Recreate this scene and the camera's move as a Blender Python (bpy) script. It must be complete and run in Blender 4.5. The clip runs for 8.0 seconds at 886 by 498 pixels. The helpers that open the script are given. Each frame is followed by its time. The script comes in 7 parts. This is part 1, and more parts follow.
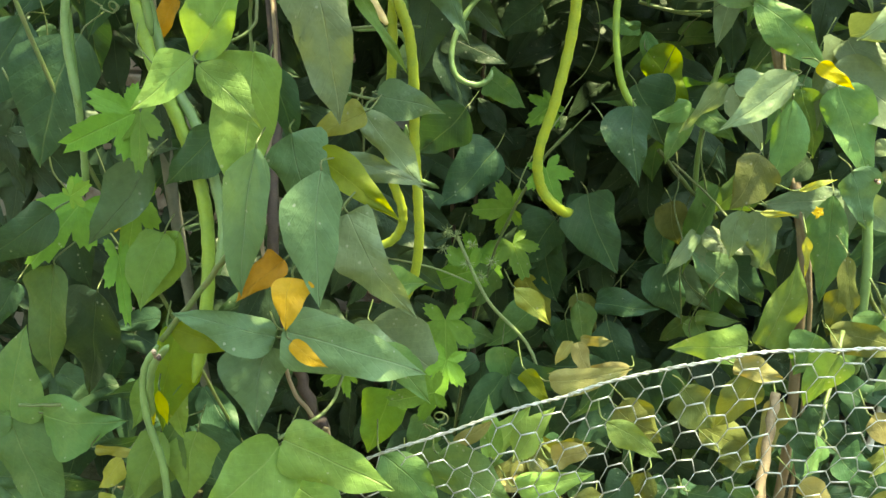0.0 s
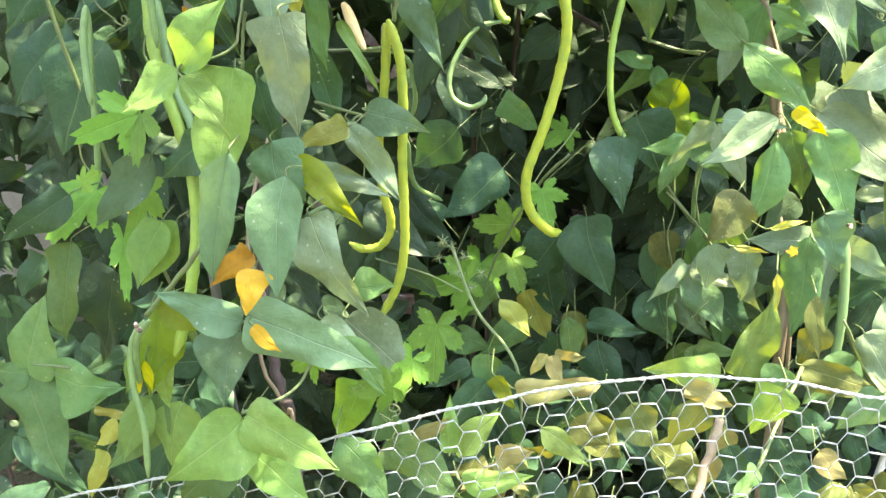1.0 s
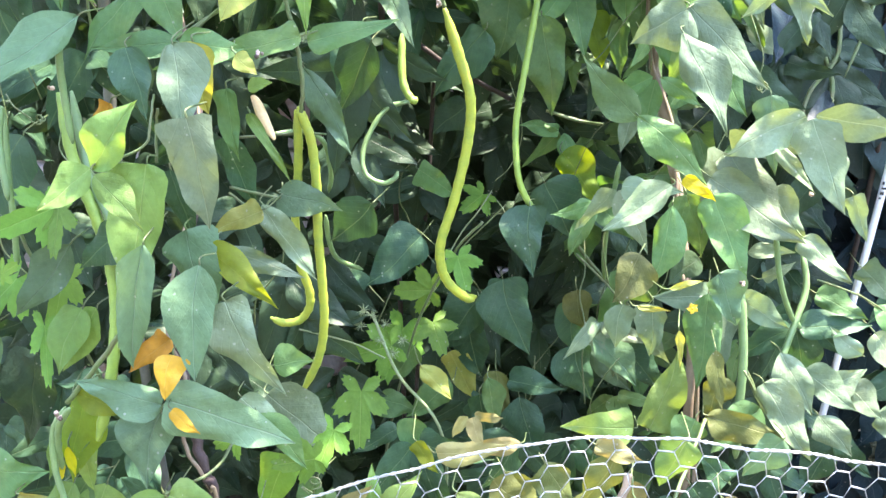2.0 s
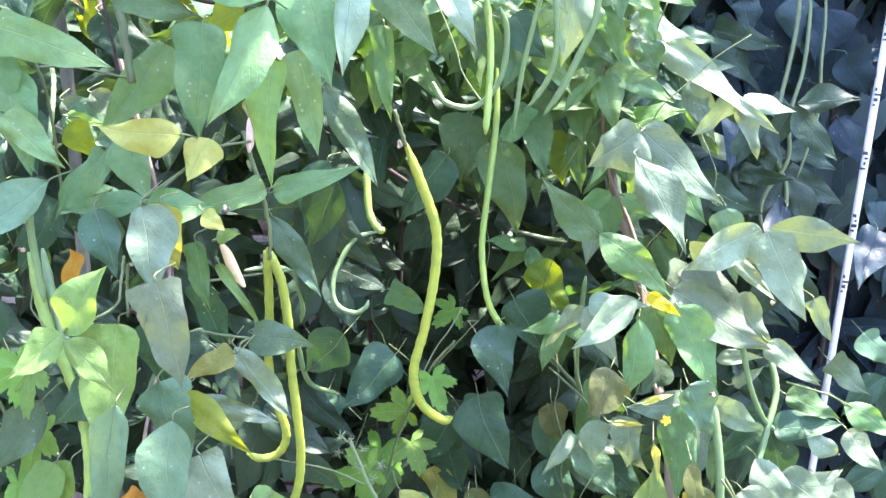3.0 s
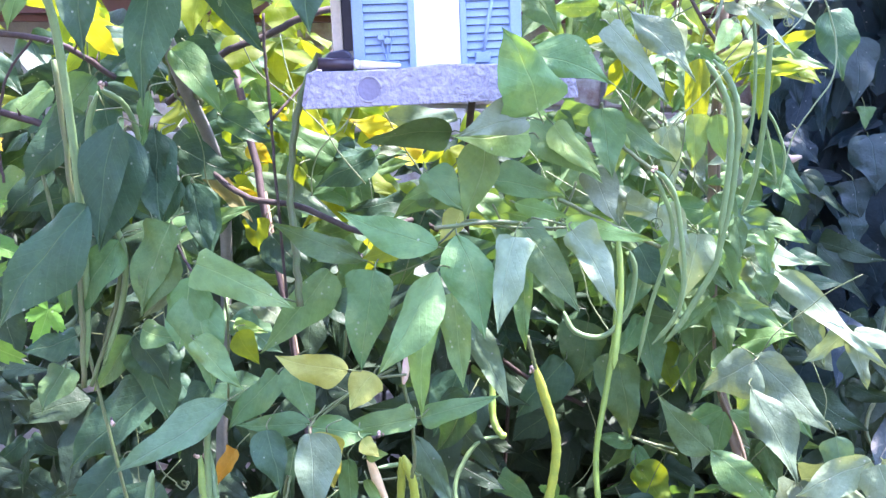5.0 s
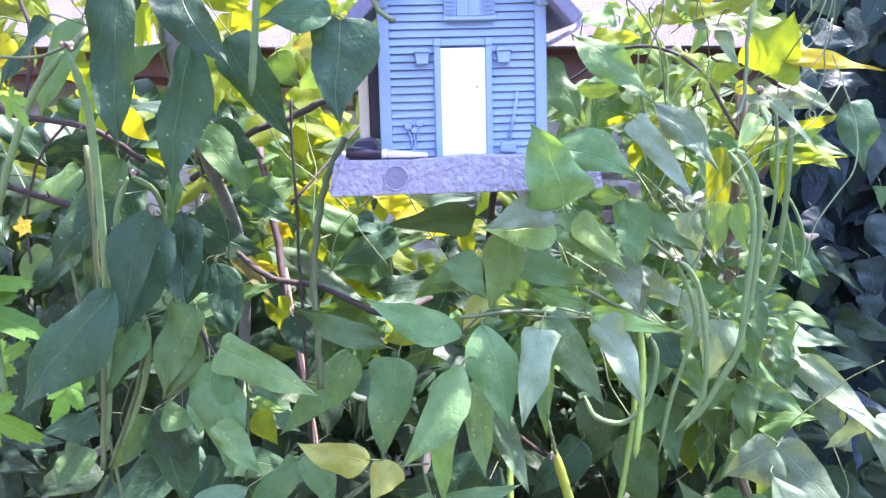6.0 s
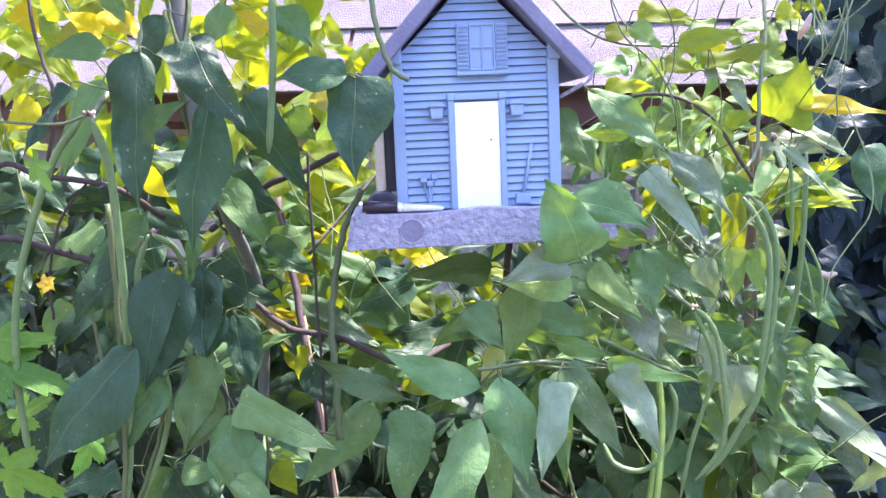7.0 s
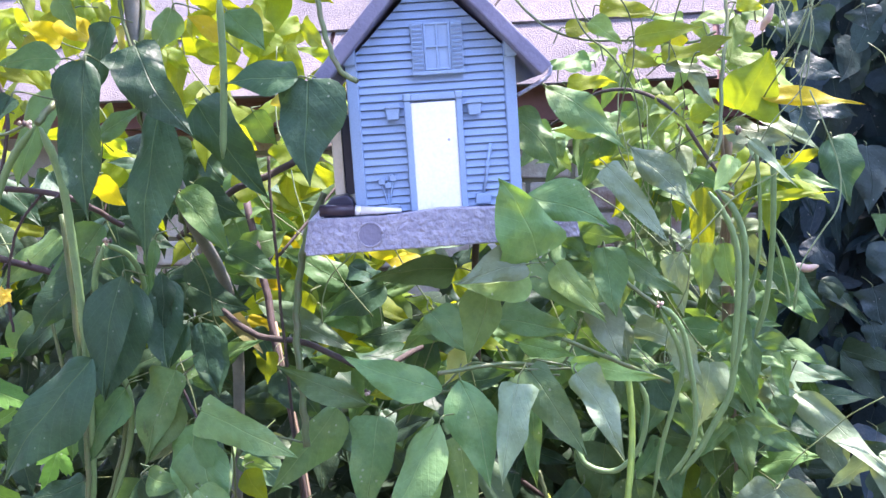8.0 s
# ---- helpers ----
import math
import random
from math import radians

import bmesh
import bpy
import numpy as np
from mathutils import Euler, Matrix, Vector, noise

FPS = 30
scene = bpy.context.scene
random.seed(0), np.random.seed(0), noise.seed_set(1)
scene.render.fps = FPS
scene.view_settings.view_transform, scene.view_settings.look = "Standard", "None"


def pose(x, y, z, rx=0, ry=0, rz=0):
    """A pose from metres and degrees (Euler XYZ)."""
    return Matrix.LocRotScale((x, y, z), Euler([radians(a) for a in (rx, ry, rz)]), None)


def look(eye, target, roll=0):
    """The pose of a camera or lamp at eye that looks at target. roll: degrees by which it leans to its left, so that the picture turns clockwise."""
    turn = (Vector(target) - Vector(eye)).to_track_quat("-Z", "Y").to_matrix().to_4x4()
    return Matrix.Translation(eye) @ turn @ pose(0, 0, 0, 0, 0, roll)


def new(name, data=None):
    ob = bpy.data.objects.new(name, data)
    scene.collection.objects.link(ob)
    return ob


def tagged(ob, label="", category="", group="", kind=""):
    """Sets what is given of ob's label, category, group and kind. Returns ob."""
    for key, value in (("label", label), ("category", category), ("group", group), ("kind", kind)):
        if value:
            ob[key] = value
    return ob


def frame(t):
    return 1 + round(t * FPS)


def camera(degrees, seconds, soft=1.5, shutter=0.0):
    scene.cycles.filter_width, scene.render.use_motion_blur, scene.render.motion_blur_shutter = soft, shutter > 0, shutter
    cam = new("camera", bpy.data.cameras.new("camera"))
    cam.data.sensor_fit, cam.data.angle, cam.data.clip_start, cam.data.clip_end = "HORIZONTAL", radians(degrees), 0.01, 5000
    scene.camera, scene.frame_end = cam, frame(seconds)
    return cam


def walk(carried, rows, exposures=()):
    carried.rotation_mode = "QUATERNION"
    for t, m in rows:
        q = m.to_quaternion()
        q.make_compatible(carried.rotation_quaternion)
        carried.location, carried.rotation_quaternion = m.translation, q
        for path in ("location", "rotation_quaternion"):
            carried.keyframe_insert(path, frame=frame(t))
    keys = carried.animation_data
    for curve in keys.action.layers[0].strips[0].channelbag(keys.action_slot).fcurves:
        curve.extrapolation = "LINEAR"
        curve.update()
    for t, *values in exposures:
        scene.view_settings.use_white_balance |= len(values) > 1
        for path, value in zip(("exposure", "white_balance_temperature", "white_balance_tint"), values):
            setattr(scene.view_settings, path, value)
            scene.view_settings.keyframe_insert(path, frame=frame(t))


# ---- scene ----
cam = camera(52.00, 8.0)
PATH = [
    (0, (0.096, 0.054, 1.415), (-0.032, 1.803, 0.455), -0.6),
    (0.5, (0.159, 0.045, 1.423), (-0.126, 1.767, 0.447), 0.3),
    (1, (0.215, 0.002, 1.449), (-0.096, 1.740, 0.509), 1.2),
    (1.2, (0.225, -0.012, 1.456), (-0.091, 1.730, 0.526), 1.5),
    (2.3, (0.2555, -0.0202, 1.5079), (0.1020, 1.8027, 0.6996), 0.31),
    (2.5, (0.2584, -0.0167, 1.5158), (0.1143, 1.8179, 0.7325), 0.08),
    (3, (0.2576, -0.0150, 1.5519), (0.1083, 1.8597, 0.8713), -1.44),
    (3.5, (0.2473, -0.0390, 1.5949), (0.0368, 1.8473, 0.9645), -1.67),
    (4, (0.2269, -0.0551, 1.6344), (-0.0182, 1.8483, 1.0713), -0.52),
    (4.5, (0.2072, -0.0701, 1.6621), (-0.0747, 1.8480, 1.1708), 0.83),
    (4.7, (0.2051, -0.0786, 1.6765), (-0.1078, 1.8418, 1.2136), 0.32),
    (5.8, (0.1814, -0.0724, 1.7242), (-0.1551, 1.8662, 1.3656), 0.99),
    (6, (0.1792, -0.0758, 1.7343), (-0.1575, 1.8681, 1.4060), 1.24),
    (6.5, (0.1804, -0.0788, 1.7579), (-0.1848, 1.8711, 1.5035), 0.64),
    (7, (0.1810, -0.0789, 1.7593), (-0.1970, 1.8670, 1.4933), 0.30),
    (7.5, (0.2021, -0.0648, 1.7556), (-0.1616, 1.8815, 1.4730), -0.94),
    (8, (0.2255, -0.0579, 1.7598), (-0.1647, 1.8855, 1.4935), -1.10),
]
EXPO = [(0.0, 3.3, 11300, -14), (0.5, 3.79, 9900, -5), (1.2, 4.1, 8150, 7), (2.3, 4.17, 6500, 20), (3.5, 4.22, 6100, 33), (4.5, 4.02, 5950, 36),(6.0,3.6,6100,35),(8.0,3.24,6350,32)]
walk(cam, [(t, look(eye, target, roll)) for t, eye, target, roll in PATH], EXPO)

# ---- world and sun ----
SUN = Vector((0.26, 0.22, 0.93)).normalized()      # towards the sun: high, a little to the right and behind the vines
world = bpy.data.worlds.new("world")
scene.world = world
world.use_nodes = True
wn = world.node_tree
sky = wn.nodes.new("ShaderNodeTexSky")
sky.sky_type, sky.sun_disc = "NISHITA", False
sky.sun_elevation = math.asin(SUN.z)
sky.sun_rotation = math.atan2(SUN.x, SUN.y)
wn.nodes["Background"].inputs["Strength"].default_value = 0.15
wn.links.new(sky.outputs[0], wn.nodes["Background"].inputs[0])
sun_data = bpy.data.lights.new("sun", "SUN")
sun_data.energy, sun_data.angle, sun_data.color = 2.0, radians(0.55), (1.0, 0.95, 0.86)
sun = new("sun", sun_data)
sun.matrix_world = look(SUN * 20, (0, 0, 0))


# ---- materials ----
def material(name):
    m = bpy.data.materials.new(name)
    m.use_nodes = True
    return m, m.node_tree.nodes, m.node_tree.links, m.node_tree.nodes["Principled BSDF"]


def node(nodes, kind, **values):
    n = nodes.new(kind)
    for key, value in values.items():
        n.inputs[key].default_value = value
    return n


def calc(nodes, links, op, a, b=0.0, c=0.0):
    n = nodes.new("ShaderNodeMath")
    n.operation = op
    for slot, value in zip(n.inputs, (a, b, c)):
        if isinstance(value, (int, float)):
            slot.default_value = value
        else:
            links.new(value, slot)
    return n.outputs[0]


def blend(nodes, links, factor, a, b, mode="MIX"):
    n = nodes.new("ShaderNodeMix")
    n.data_type, n.blend_type = "RGBA", mode
    for slot, value in zip((n.inputs[0], n.inputs[6], n.inputs[7]), (factor, a, b)):
        if isinstance(value, (int, float)):
            slot.default_value = value
        elif isinstance(value, tuple):
            slot.default_value = (*value, 1)
        else:
            links.new(value, slot)
    return n.outputs[2]


def leaf_material(name, colour, blotch, vein, glow, through_light=0.36, rough=0.52, spots=0.6, vary=0.6, shine=0.3):
    """A leaf: midrib and side veins from its own u, v, blotches, and light that passes through the blade."""
    m, nodes, links, bsdf = material(name)
    uv = nodes.new("ShaderNodeUVMap")
    sep = nodes.new("ShaderNodeSeparateXYZ")
    links.new(uv.outputs[0], sep.inputs[0])
    u, v = sep.outputs[0], sep.outputs[1]
    side = calc(nodes, links, "ABSOLUTE", calc(nodes, links, "SUBTRACT", u, 0.5))
    rib = calc(nodes, links, "SUBTRACT", 1.0, calc(nodes, links, "MULTIPLY", side, 62.0))
    rib = calc(nodes, links, "MAXIMUM", rib, 0.0)
    run = calc(nodes, links, "SUBTRACT", calc(nodes, links, "MULTIPLY", v, 8.0), calc(nodes, links, "MULTIPLY", side, 6.0))
    saw = calc(nodes, links, "ABSOLUTE", calc(nodes, links, "SUBTRACT", calc(nodes, links, "FRACT", run), 0.5))
    lines = calc(nodes, links, "MAXIMUM", calc(nodes, links, "SUBTRACT", 1.0, calc(nodes, links, "MULTIPLY", saw, 14.0)), 0.0)
    veins = calc(nodes, links, "MAXIMUM", rib, calc(nodes, links, "MULTIPLY", lines, 0.2))
    info, geo = nodes.new("ShaderNodeObjectInfo"), nodes.new("ShaderNodeNewGeometry")
    chance = calc(nodes, links, "FRACT", calc(nodes, links, "ADD", info.outputs["Random"], geo.outputs["Random Per Island"]))
    coarse = node(nodes, "ShaderNodeTexNoise", Scale=22.0, Detail=4.0)
    fine = node(nodes, "ShaderNodeTexNoise", Scale=260.0, Detail=3.0)
    links.new(geo.outputs["Position"], coarse.inputs["Vector"])
    links.new(geo.outputs["Position"], fine.inputs["Vector"])
    patch = calc(nodes, links, "MULTIPLY", calc(nodes, links, "SMOOTH_MIN", calc(nodes, links, "MULTIPLY", calc(nodes, links, "MAXIMUM", calc(nodes, links, "SUBTRACT", coarse.outputs["Fac"], 0.48), 0.0), 5.0), 1.0, 0.1), spots)
    c = blend(nodes, links, patch, colour, blotch)
    mott = node(nodes, "ShaderNodeTexNoise", Scale=85.0, Detail=3.0)
    links.new(geo.outputs["Position"], mott.inputs["Vector"])
    c = blend(nodes, links, calc(nodes, links, "MULTIPLY", calc(nodes, links, "MAXIMUM", calc(nodes, links, "SUBTRACT", mott.outputs["Fac"], 0.42), 0.0), 2.4), c, tuple(0.8 * q for q in colour))
    c = blend(nodes, links, calc(nodes, links, "MULTIPLY", veins, 0.42), c, vein)
    bite = node(nodes, "ShaderNodeTexVoronoi", Scale=95.0)
    links.new(geo.outputs["Position"], bite.inputs["Vector"])
    fleck = calc(nodes, links, "MULTIPLY", calc(nodes, links, "LESS_THAN", bite.outputs["Distance"], 0.13), calc(nodes, links, "GREATER_THAN", coarse.outputs["Fac"], 0.56))
    c = blend(nodes, links, calc(nodes, links, "MULTIPLY", fleck, 0.6), c, tuple(0.45 * q + 0.2 for q in vein))
    grain = calc(nodes, links, "ADD", 1.0 - vary / 2 - 0.1, calc(nodes, links, "ADD", calc(nodes, links, "MULTIPLY", chance, vary), calc(nodes, links, "MULTIPLY", fine.outputs["Fac"], 0.2)))
    hue = nodes.new("ShaderNodeHueSaturation")
    links.new(c, hue.inputs["Color"])
    links.new(grain, hue.inputs["Value"])
    links.new(calc(nodes, links, "ADD", 0.485, calc(nodes, links, "MULTIPLY", calc(nodes, links, "FRACT", calc(nodes, links, "MULTIPLY", chance, 7.31)), 0.03)), hue.inputs["Hue"])
    links.new(hue.outputs[0], bsdf.inputs["Base Color"])
    bsdf.inputs["Roughness"].default_value = rough
    bsdf.inputs["Specular IOR Level"].default_value = shine
    bump = node(nodes, "ShaderNodeBump", Strength=0.6, Distance=0.0014)
    relief = calc(nodes, links, "ADD", calc(nodes, links, "MULTIPLY", fine.outputs["Fac"], 0.45), calc(nodes, links, "MULTIPLY", mott.outputs["Fac"], 2.2))
    links.new(calc(nodes, links, "ADD", calc(nodes, links, "MULTIPLY", veins, -0.9), relief), bump.inputs["Height"])
    links.new(bump.outputs[0], bsdf.inputs["Normal"])
    trans = nodes.new("ShaderNodeBsdfTranslucent")
    tint = blend(nodes, links, 1.0, hue.outputs[0], glow, "MULTIPLY")
    links.new(tint, trans.inputs["Color"])
    mix = node(nodes, "ShaderNodeMixShader", Fac=through_light)
    links.new(bsdf.outputs[0], mix.inputs[1])
    links.new(trans.outputs[0], mix.inputs[2])
    links.new(mix.outputs[0], nodes["Material Output"].inputs["Surface"])
    return m


def plain_material(name, colour, second, scale=30.0, fine_scale=300.0, rough=0.6, bump=0.2, metal=0.0, depth=0.001, amount=0.8, vary=0.0, speck=0.3):
    m, nodes, links, bsdf = material(name)
    geo, info = nodes.new("ShaderNodeNewGeometry"), nodes.new("ShaderNodeObjectInfo")
    coarse = node(nodes, "ShaderNodeTexNoise", Scale=scale, Detail=5.0, Roughness=0.6)
    fine = node(nodes, "ShaderNodeTexNoise", Scale=fine_scale, Detail=3.0)
    links.new(geo.outputs["Position"], coarse.inputs["Vector"])
    links.new(geo.outputs["Position"], fine.inputs["Vector"])
    ramp = nodes.new("ShaderNodeValToRGB")
    ramp.color_ramp.elements[0].position, ramp.color_ramp.elements[1].position = 0.38, 0.66
    links.new(coarse.outputs["Fac"], ramp.inputs[0])
    c = blend(nodes, links, calc(nodes, links, "MULTIPLY", ramp.outputs[0], amount), colour, second)
    hue = nodes.new("ShaderNodeHueSaturation")
    links.new(c, hue.inputs["Color"])
    links.new(calc(nodes, links, "ADD", 1.0 - speck / 2 - vary / 2, calc(nodes, links, "ADD", calc(nodes, links, "MULTIPLY", fine.outputs["Fac"], speck), calc(nodes, links, "MULTIPLY", info.outputs["Random"], vary))), hue.inputs["Value"])
    links.new(hue.outputs[0], bsdf.inputs["Base Color"])
    bsdf.inputs["Roughness"].default_value, bsdf.inputs["Metallic"].default_value = rough, metal
    b = node(nodes, "ShaderNodeBump", Strength=bump, Distance=depth)
    links.new(fine.outputs["Fac"], b.inputs["Height"])
    links.new(b.outputs[0], bsdf.inputs["Normal"])
    return m


GREEN = leaf_material("leaf_green", (0.112, 0.218, 0.078), (0.18, 0.265, 0.085), (0.26, 0.36, 0.15), (1.35, 1.3, 0.35), 0.3, 0.5)
# deep green, darkened further to hold the shade these leaves hang in
DEEP = leaf_material("leaf_deep_green_shaded", (0.038, 0.091, 0.045), (0.06, 0.12, 0.052), (0.19, 0.28, 0.13), (1.3, 1.3, 0.4), 0.24, 0.48)
# inner leaves: the shade inside the hedge is put into this dark colour
INNER = leaf_material("leaf_inner_shaded", (0.03, 0.062, 0.031), (0.036, 0.072, 0.032), (0.08, 0.13, 0.06), (1.5, 1.4, 0.4), 0.16, 0.5, 0.35, 0.6, 0.3)
PALE = leaf_material("leaf_pale_green", (0.18, 0.305, 0.08), (0.25, 0.36, 0.11), (0.36, 0.46, 0.2), (1.4, 1.25, 0.45))
LIME = leaf_material("leaf_lime", (0.23, 0.32, 0.045), (0.15, 0.25, 0.045), (0.35, 0.42, 0.07), (1.6, 1.35, 0.12), 0.6)
YELLOW = leaf_material("leaf_yellowing", (0.33, 0.34, 0.08), (0.2, 0.27, 0.07), (0.42, 0.42, 0.16), (1.4, 1.15, 0.3), 0.36)
OLIVE = leaf_material("leaf_olive", (0.125, 0.15, 0.045), (0.2, 0.2, 0.07), (0.26, 0.28, 0.13), (1.3, 1.15, 0.35), 0.3)
ORANGE = leaf_material("leaf_orange", (0.55, 0.33, 0.03), (0.38, 0.2, 0.03), (0.5, 0.36, 0.1), (1.3, 0.95, 0.4), 0.32)
TAN = leaf_material("leaf_withered", (0.3, 0.275, 0.11), (0.16, 0.19, 0.055), (0.42, 0.38, 0.2), (1.2, 1.0, 0.5), 0.3, 0.6)
BLUE = leaf_material("leaf_blue_green", (0.096, 0.175, 0.088), (0.12, 0.2, 0.098), (0.2, 0.27, 0.19), (1.3, 1.3, 0.7), 0.22, 0.48)
# silver: sun and sky sheen on the leaves is put into this pale colour
SILVER = leaf_material("leaf_silver_lit", (0.17, 0.245, 0.135), (0.2, 0.262, 0.155), (0.36, 0.43, 0.27), (1.2, 1.15, 0.5), 0.25, 0.46, 0.6, 0.6, 0.4)
# ivy: the bank's shade is in the colour, darkest for the gaps
IVY = leaf_material("ivy_leaf_shaded", (0.013, 0.03, 0.036), (0.02, 0.04, 0.045), (0.045, 0.075, 0.07), (1.3, 1.3, 0.7), 0.1, 0.5, 0.35, 0.6, 0.2)
# outer ivy leaves: the same leaf with less shade in its colour
IVYTOP = leaf_material("ivy_leaf_outer", (0.026, 0.056, 0.052), (0.034, 0.07, 0.06), (0.08, 0.13, 0.11), (1.3, 1.3, 0.7), 0.15, 0.45, 0.4, 0.5, 0.35)
# gold: the yellow of sun through a blade is put into the colour
GOLD = leaf_material("leaf_gold_backlit", (0.56, 0.5, 0.02), (0.42, 0.42, 0.03), (0.55, 0.5, 0.1), (1.35, 1.15, 0.15), 0.5, 0.45, 0.4, 0.3)
GOURD = leaf_material("gourd_leaf", (0.135, 0.29, 0.045), (0.175, 0.33, 0.06), (0.28, 0.44, 0.12), (1.4, 1.25, 0.4), 0.38, 0.5)

RIPE = plain_material("pod_ripe", (0.35, 0.40, 0.045), (0.22, 0.31, 0.05), 60, 500, 0.45)
YOUNG = plain_material("pod_young", (0.22, 0.33, 0.05), (0.16, 0.27, 0.06), 60, 500, 0.45)
GREENPOD = plain_material("pod_green", (0.16, 0.26, 0.095), (0.12, 0.2, 0.085), 60, 500, 0.42)
STALK = plain_material("stalk_green", (0.092, 0.145, 0.046), (0.12, 0.125, 0.06), 80, 500, 0.5)
PURPLE = plain_material("stem_purple", (0.05, 0.032, 0.034), (0.085, 0.06, 0.05), 90, 500, 0.7, 0.6)
STRAW = plain_material("dry_stem", (0.25, 0.19, 0.125), (0.16, 0.115, 0.08), 50, 400, 0.75, 0.6)
BARK = plain_material("dark_bark", (0.04, 0.03, 0.026), (0.075, 0.055, 0.042), 60, 400, 0.8, 0.7)
POSTGREY = plain_material("weathered_post", (0.14, 0.15, 0.13), (0.2, 0.2, 0.17), 40, 300, 0.8, 0.7)
ZINC = plain_material("galvanised_wire", (0.5, 0.52, 0.53), (0.36, 0.38, 0.39), 60, 700, 0.4, 0.2, 0.55)
WHITEPAINT = plain_material("white_pole", (0.78, 0.78, 0.76), (0.68, 0.68, 0.65), 20, 200, 0.5)
BLACKINK = plain_material("dark_print", (0.03, 0.03, 0.03), (0.05, 0.05, 0.05))
BLUEPAINT = plain_material("house_blue", (0.255, 0.37, 0.53), (0.285, 0.4, 0.55), 14, 600, 0.55, 0.15)
GREYPAINT = plain_material("house_grey_lilac", (0.27, 0.268, 0.345), (0.42, 0.41, 0.49), 110, 170, 0.58, 1.0, 0.0, 0.005)
ROOFPAINT = plain_material("house_roof_lilac", (0.17, 0.165, 0.235), (0.22, 0.21, 0.285), 40, 200, 0.7, 0.5, 0.0, 0.002)
DOORWHITE = plain_material("door_white", (0.92, 0.92, 0.9), (0.9, 0.9, 0.88), 12, 300, 0.5, 0.1)
CREAM = plain_material("window_cream", (0.72, 0.64, 0.5), (0.65, 0.56, 0.42), 30, 300, 0.5)
NAVY = plain_material("feeder_navy", (0.025, 0.025, 0.05), (0.04, 0.04, 0.06), 40, 300, 0.4)
PLUM = plain_material("marker_cap", (0.03, 0.018, 0.03), (0.04, 0.025, 0.04), 40, 300, 0.3)
METALWHITE = plain_material("marker_barrel", (0.75, 0.75, 0.78), (0.7, 0.7, 0.73), 40, 300, 0.3)
SHINGLE = plain_material("shingle_grit", (0.2, 0.172, 0.172), (0.125, 0.109, 0.112), 9, 300, 0.95, 1.0, 0.0, 0.005, 0.8, 0.16, 1.3)
FASCIA = plain_material("fascia_red_brown", (0.17, 0.065, 0.055), (0.12, 0.05, 0.045), 8, 120, 0.7, 0.4)
BRICKWHITE = plain_material("flaking_whitewash", (0.66, 0.6, 0.57), (0.27, 0.12, 0.08), 16, 90, 0.9, 0.8, 0.0, 0.004, 0.8, 0.25)
MORTAR = plain_material("mortar", (0.34, 0.32, 0.29), (0.25, 0.23, 0.21), 20, 200, 0.95, 0.8)
TIMBER = plain_material("grey_timber", (0.34, 0.33, 0.31), (0.27, 0.26, 0.24), 3, 40, 0.85, 0.5)
SOIL = plain_material("soil_and_grass", (0.07, 0.055, 0.035), (0.055, 0.085, 0.03), 2.2, 60, 0.95, 1.0, 0.0, 0.02)
PETAL_Y = plain_material("petal_yellow", (0.75, 0.5, 0.03), (0.7, 0.42, 0.02), 60, 300, 0.5)
PETAL_P = plain_material("petal_pink", (0.62, 0.4, 0.36), (0.5, 0.42, 0.25), 60, 300, 0.5)
PETAL_C = plain_material("petal_cream", (0.72, 0.55, 0.28), (0.6, 0.35, 0.15), 60, 300, 0.5)
SEDGE = plain_material("sedge_green", (0.2, 0.27, 0.12), (0.25, 0.3, 0.15), 80, 400, 0.6)


# ---- mesh helpers ----
def mesh_from(name, verts, faces, uvs=None, smooth=True):
    me = bpy.data.meshes.new(name)
    me.from_pydata([tuple(v) for v in verts], [], faces)
    if uvs is not None:
        layer = me.uv_layers.new(name="UVMap")
        loops = np.empty(len(me.loops), dtype=np.int32)
        me.loops.foreach_get("vertex_index", loops)
        layer.data.foreach_set("uv", np.asarray(uvs, dtype=np.float32)[loops].ravel())
    if smooth:
        me.polygons.foreach_set("use_smooth", [True] * len(me.polygons))
    me.update()
    return me


def thing(name, at, label, category, group="", kind=""):
    ob = new(name)
    ob.matrix_basis = Matrix.Translation(at)
    return tagged(ob, label, category, group, kind)


def place(ob, parent, m):
    """Puts ob under parent, at the pose m of the world."""
    ob.parent = parent
    ob.matrix_parent_inverse = parent.matrix_basis.inverted()
    ob.matrix_basis = m
    return ob


def piece(name, me, mat, parent, m=None, label=""):
    ob = new(name, me)
    if mat and not me.materials:
        me.materials.append(mat)
    elif mat and me.materials[0] != mat:
        ob.material_slots[0].link = "OBJECT"
        ob.material_slots[0].material = mat
    if parent:
        place(ob, parent, m or Matrix())
    elif m:
        ob.matrix_basis = m
    return tagged(ob, label)


def part(name, bm, mat, parent, label="", m=None, smooth=False):
    """Links a bmesh, in metres of the world or of the pose m, as one mesh under its thing."""
    me = bpy.data.meshes.new(name)
    bm.to_mesh(me)
    bm.free()
    if smooth:
        me.polygons.foreach_set("use_smooth", [True] * len(me.polygons))
    return piece(name, me, mat, parent, m, label)


def box(size, at=(0, 0, 0), bevel=0.0, turn=None):
    bm = bmesh.new()
    bmesh.ops.create_cube(bm, size=1.0)
    bmesh.ops.scale(bm, vec=size, verts=bm.verts)
    if bevel:
        bmesh.ops.bevel(bm, geom=bm.edges[:], offset=bevel, segments=2, affect="EDGES", profile=0.5)
    if turn:
        bmesh.ops.transform(bm, matrix=turn, verts=bm.verts)
    bmesh.ops.translate(bm, vec=at, verts=bm.verts)
    return bm


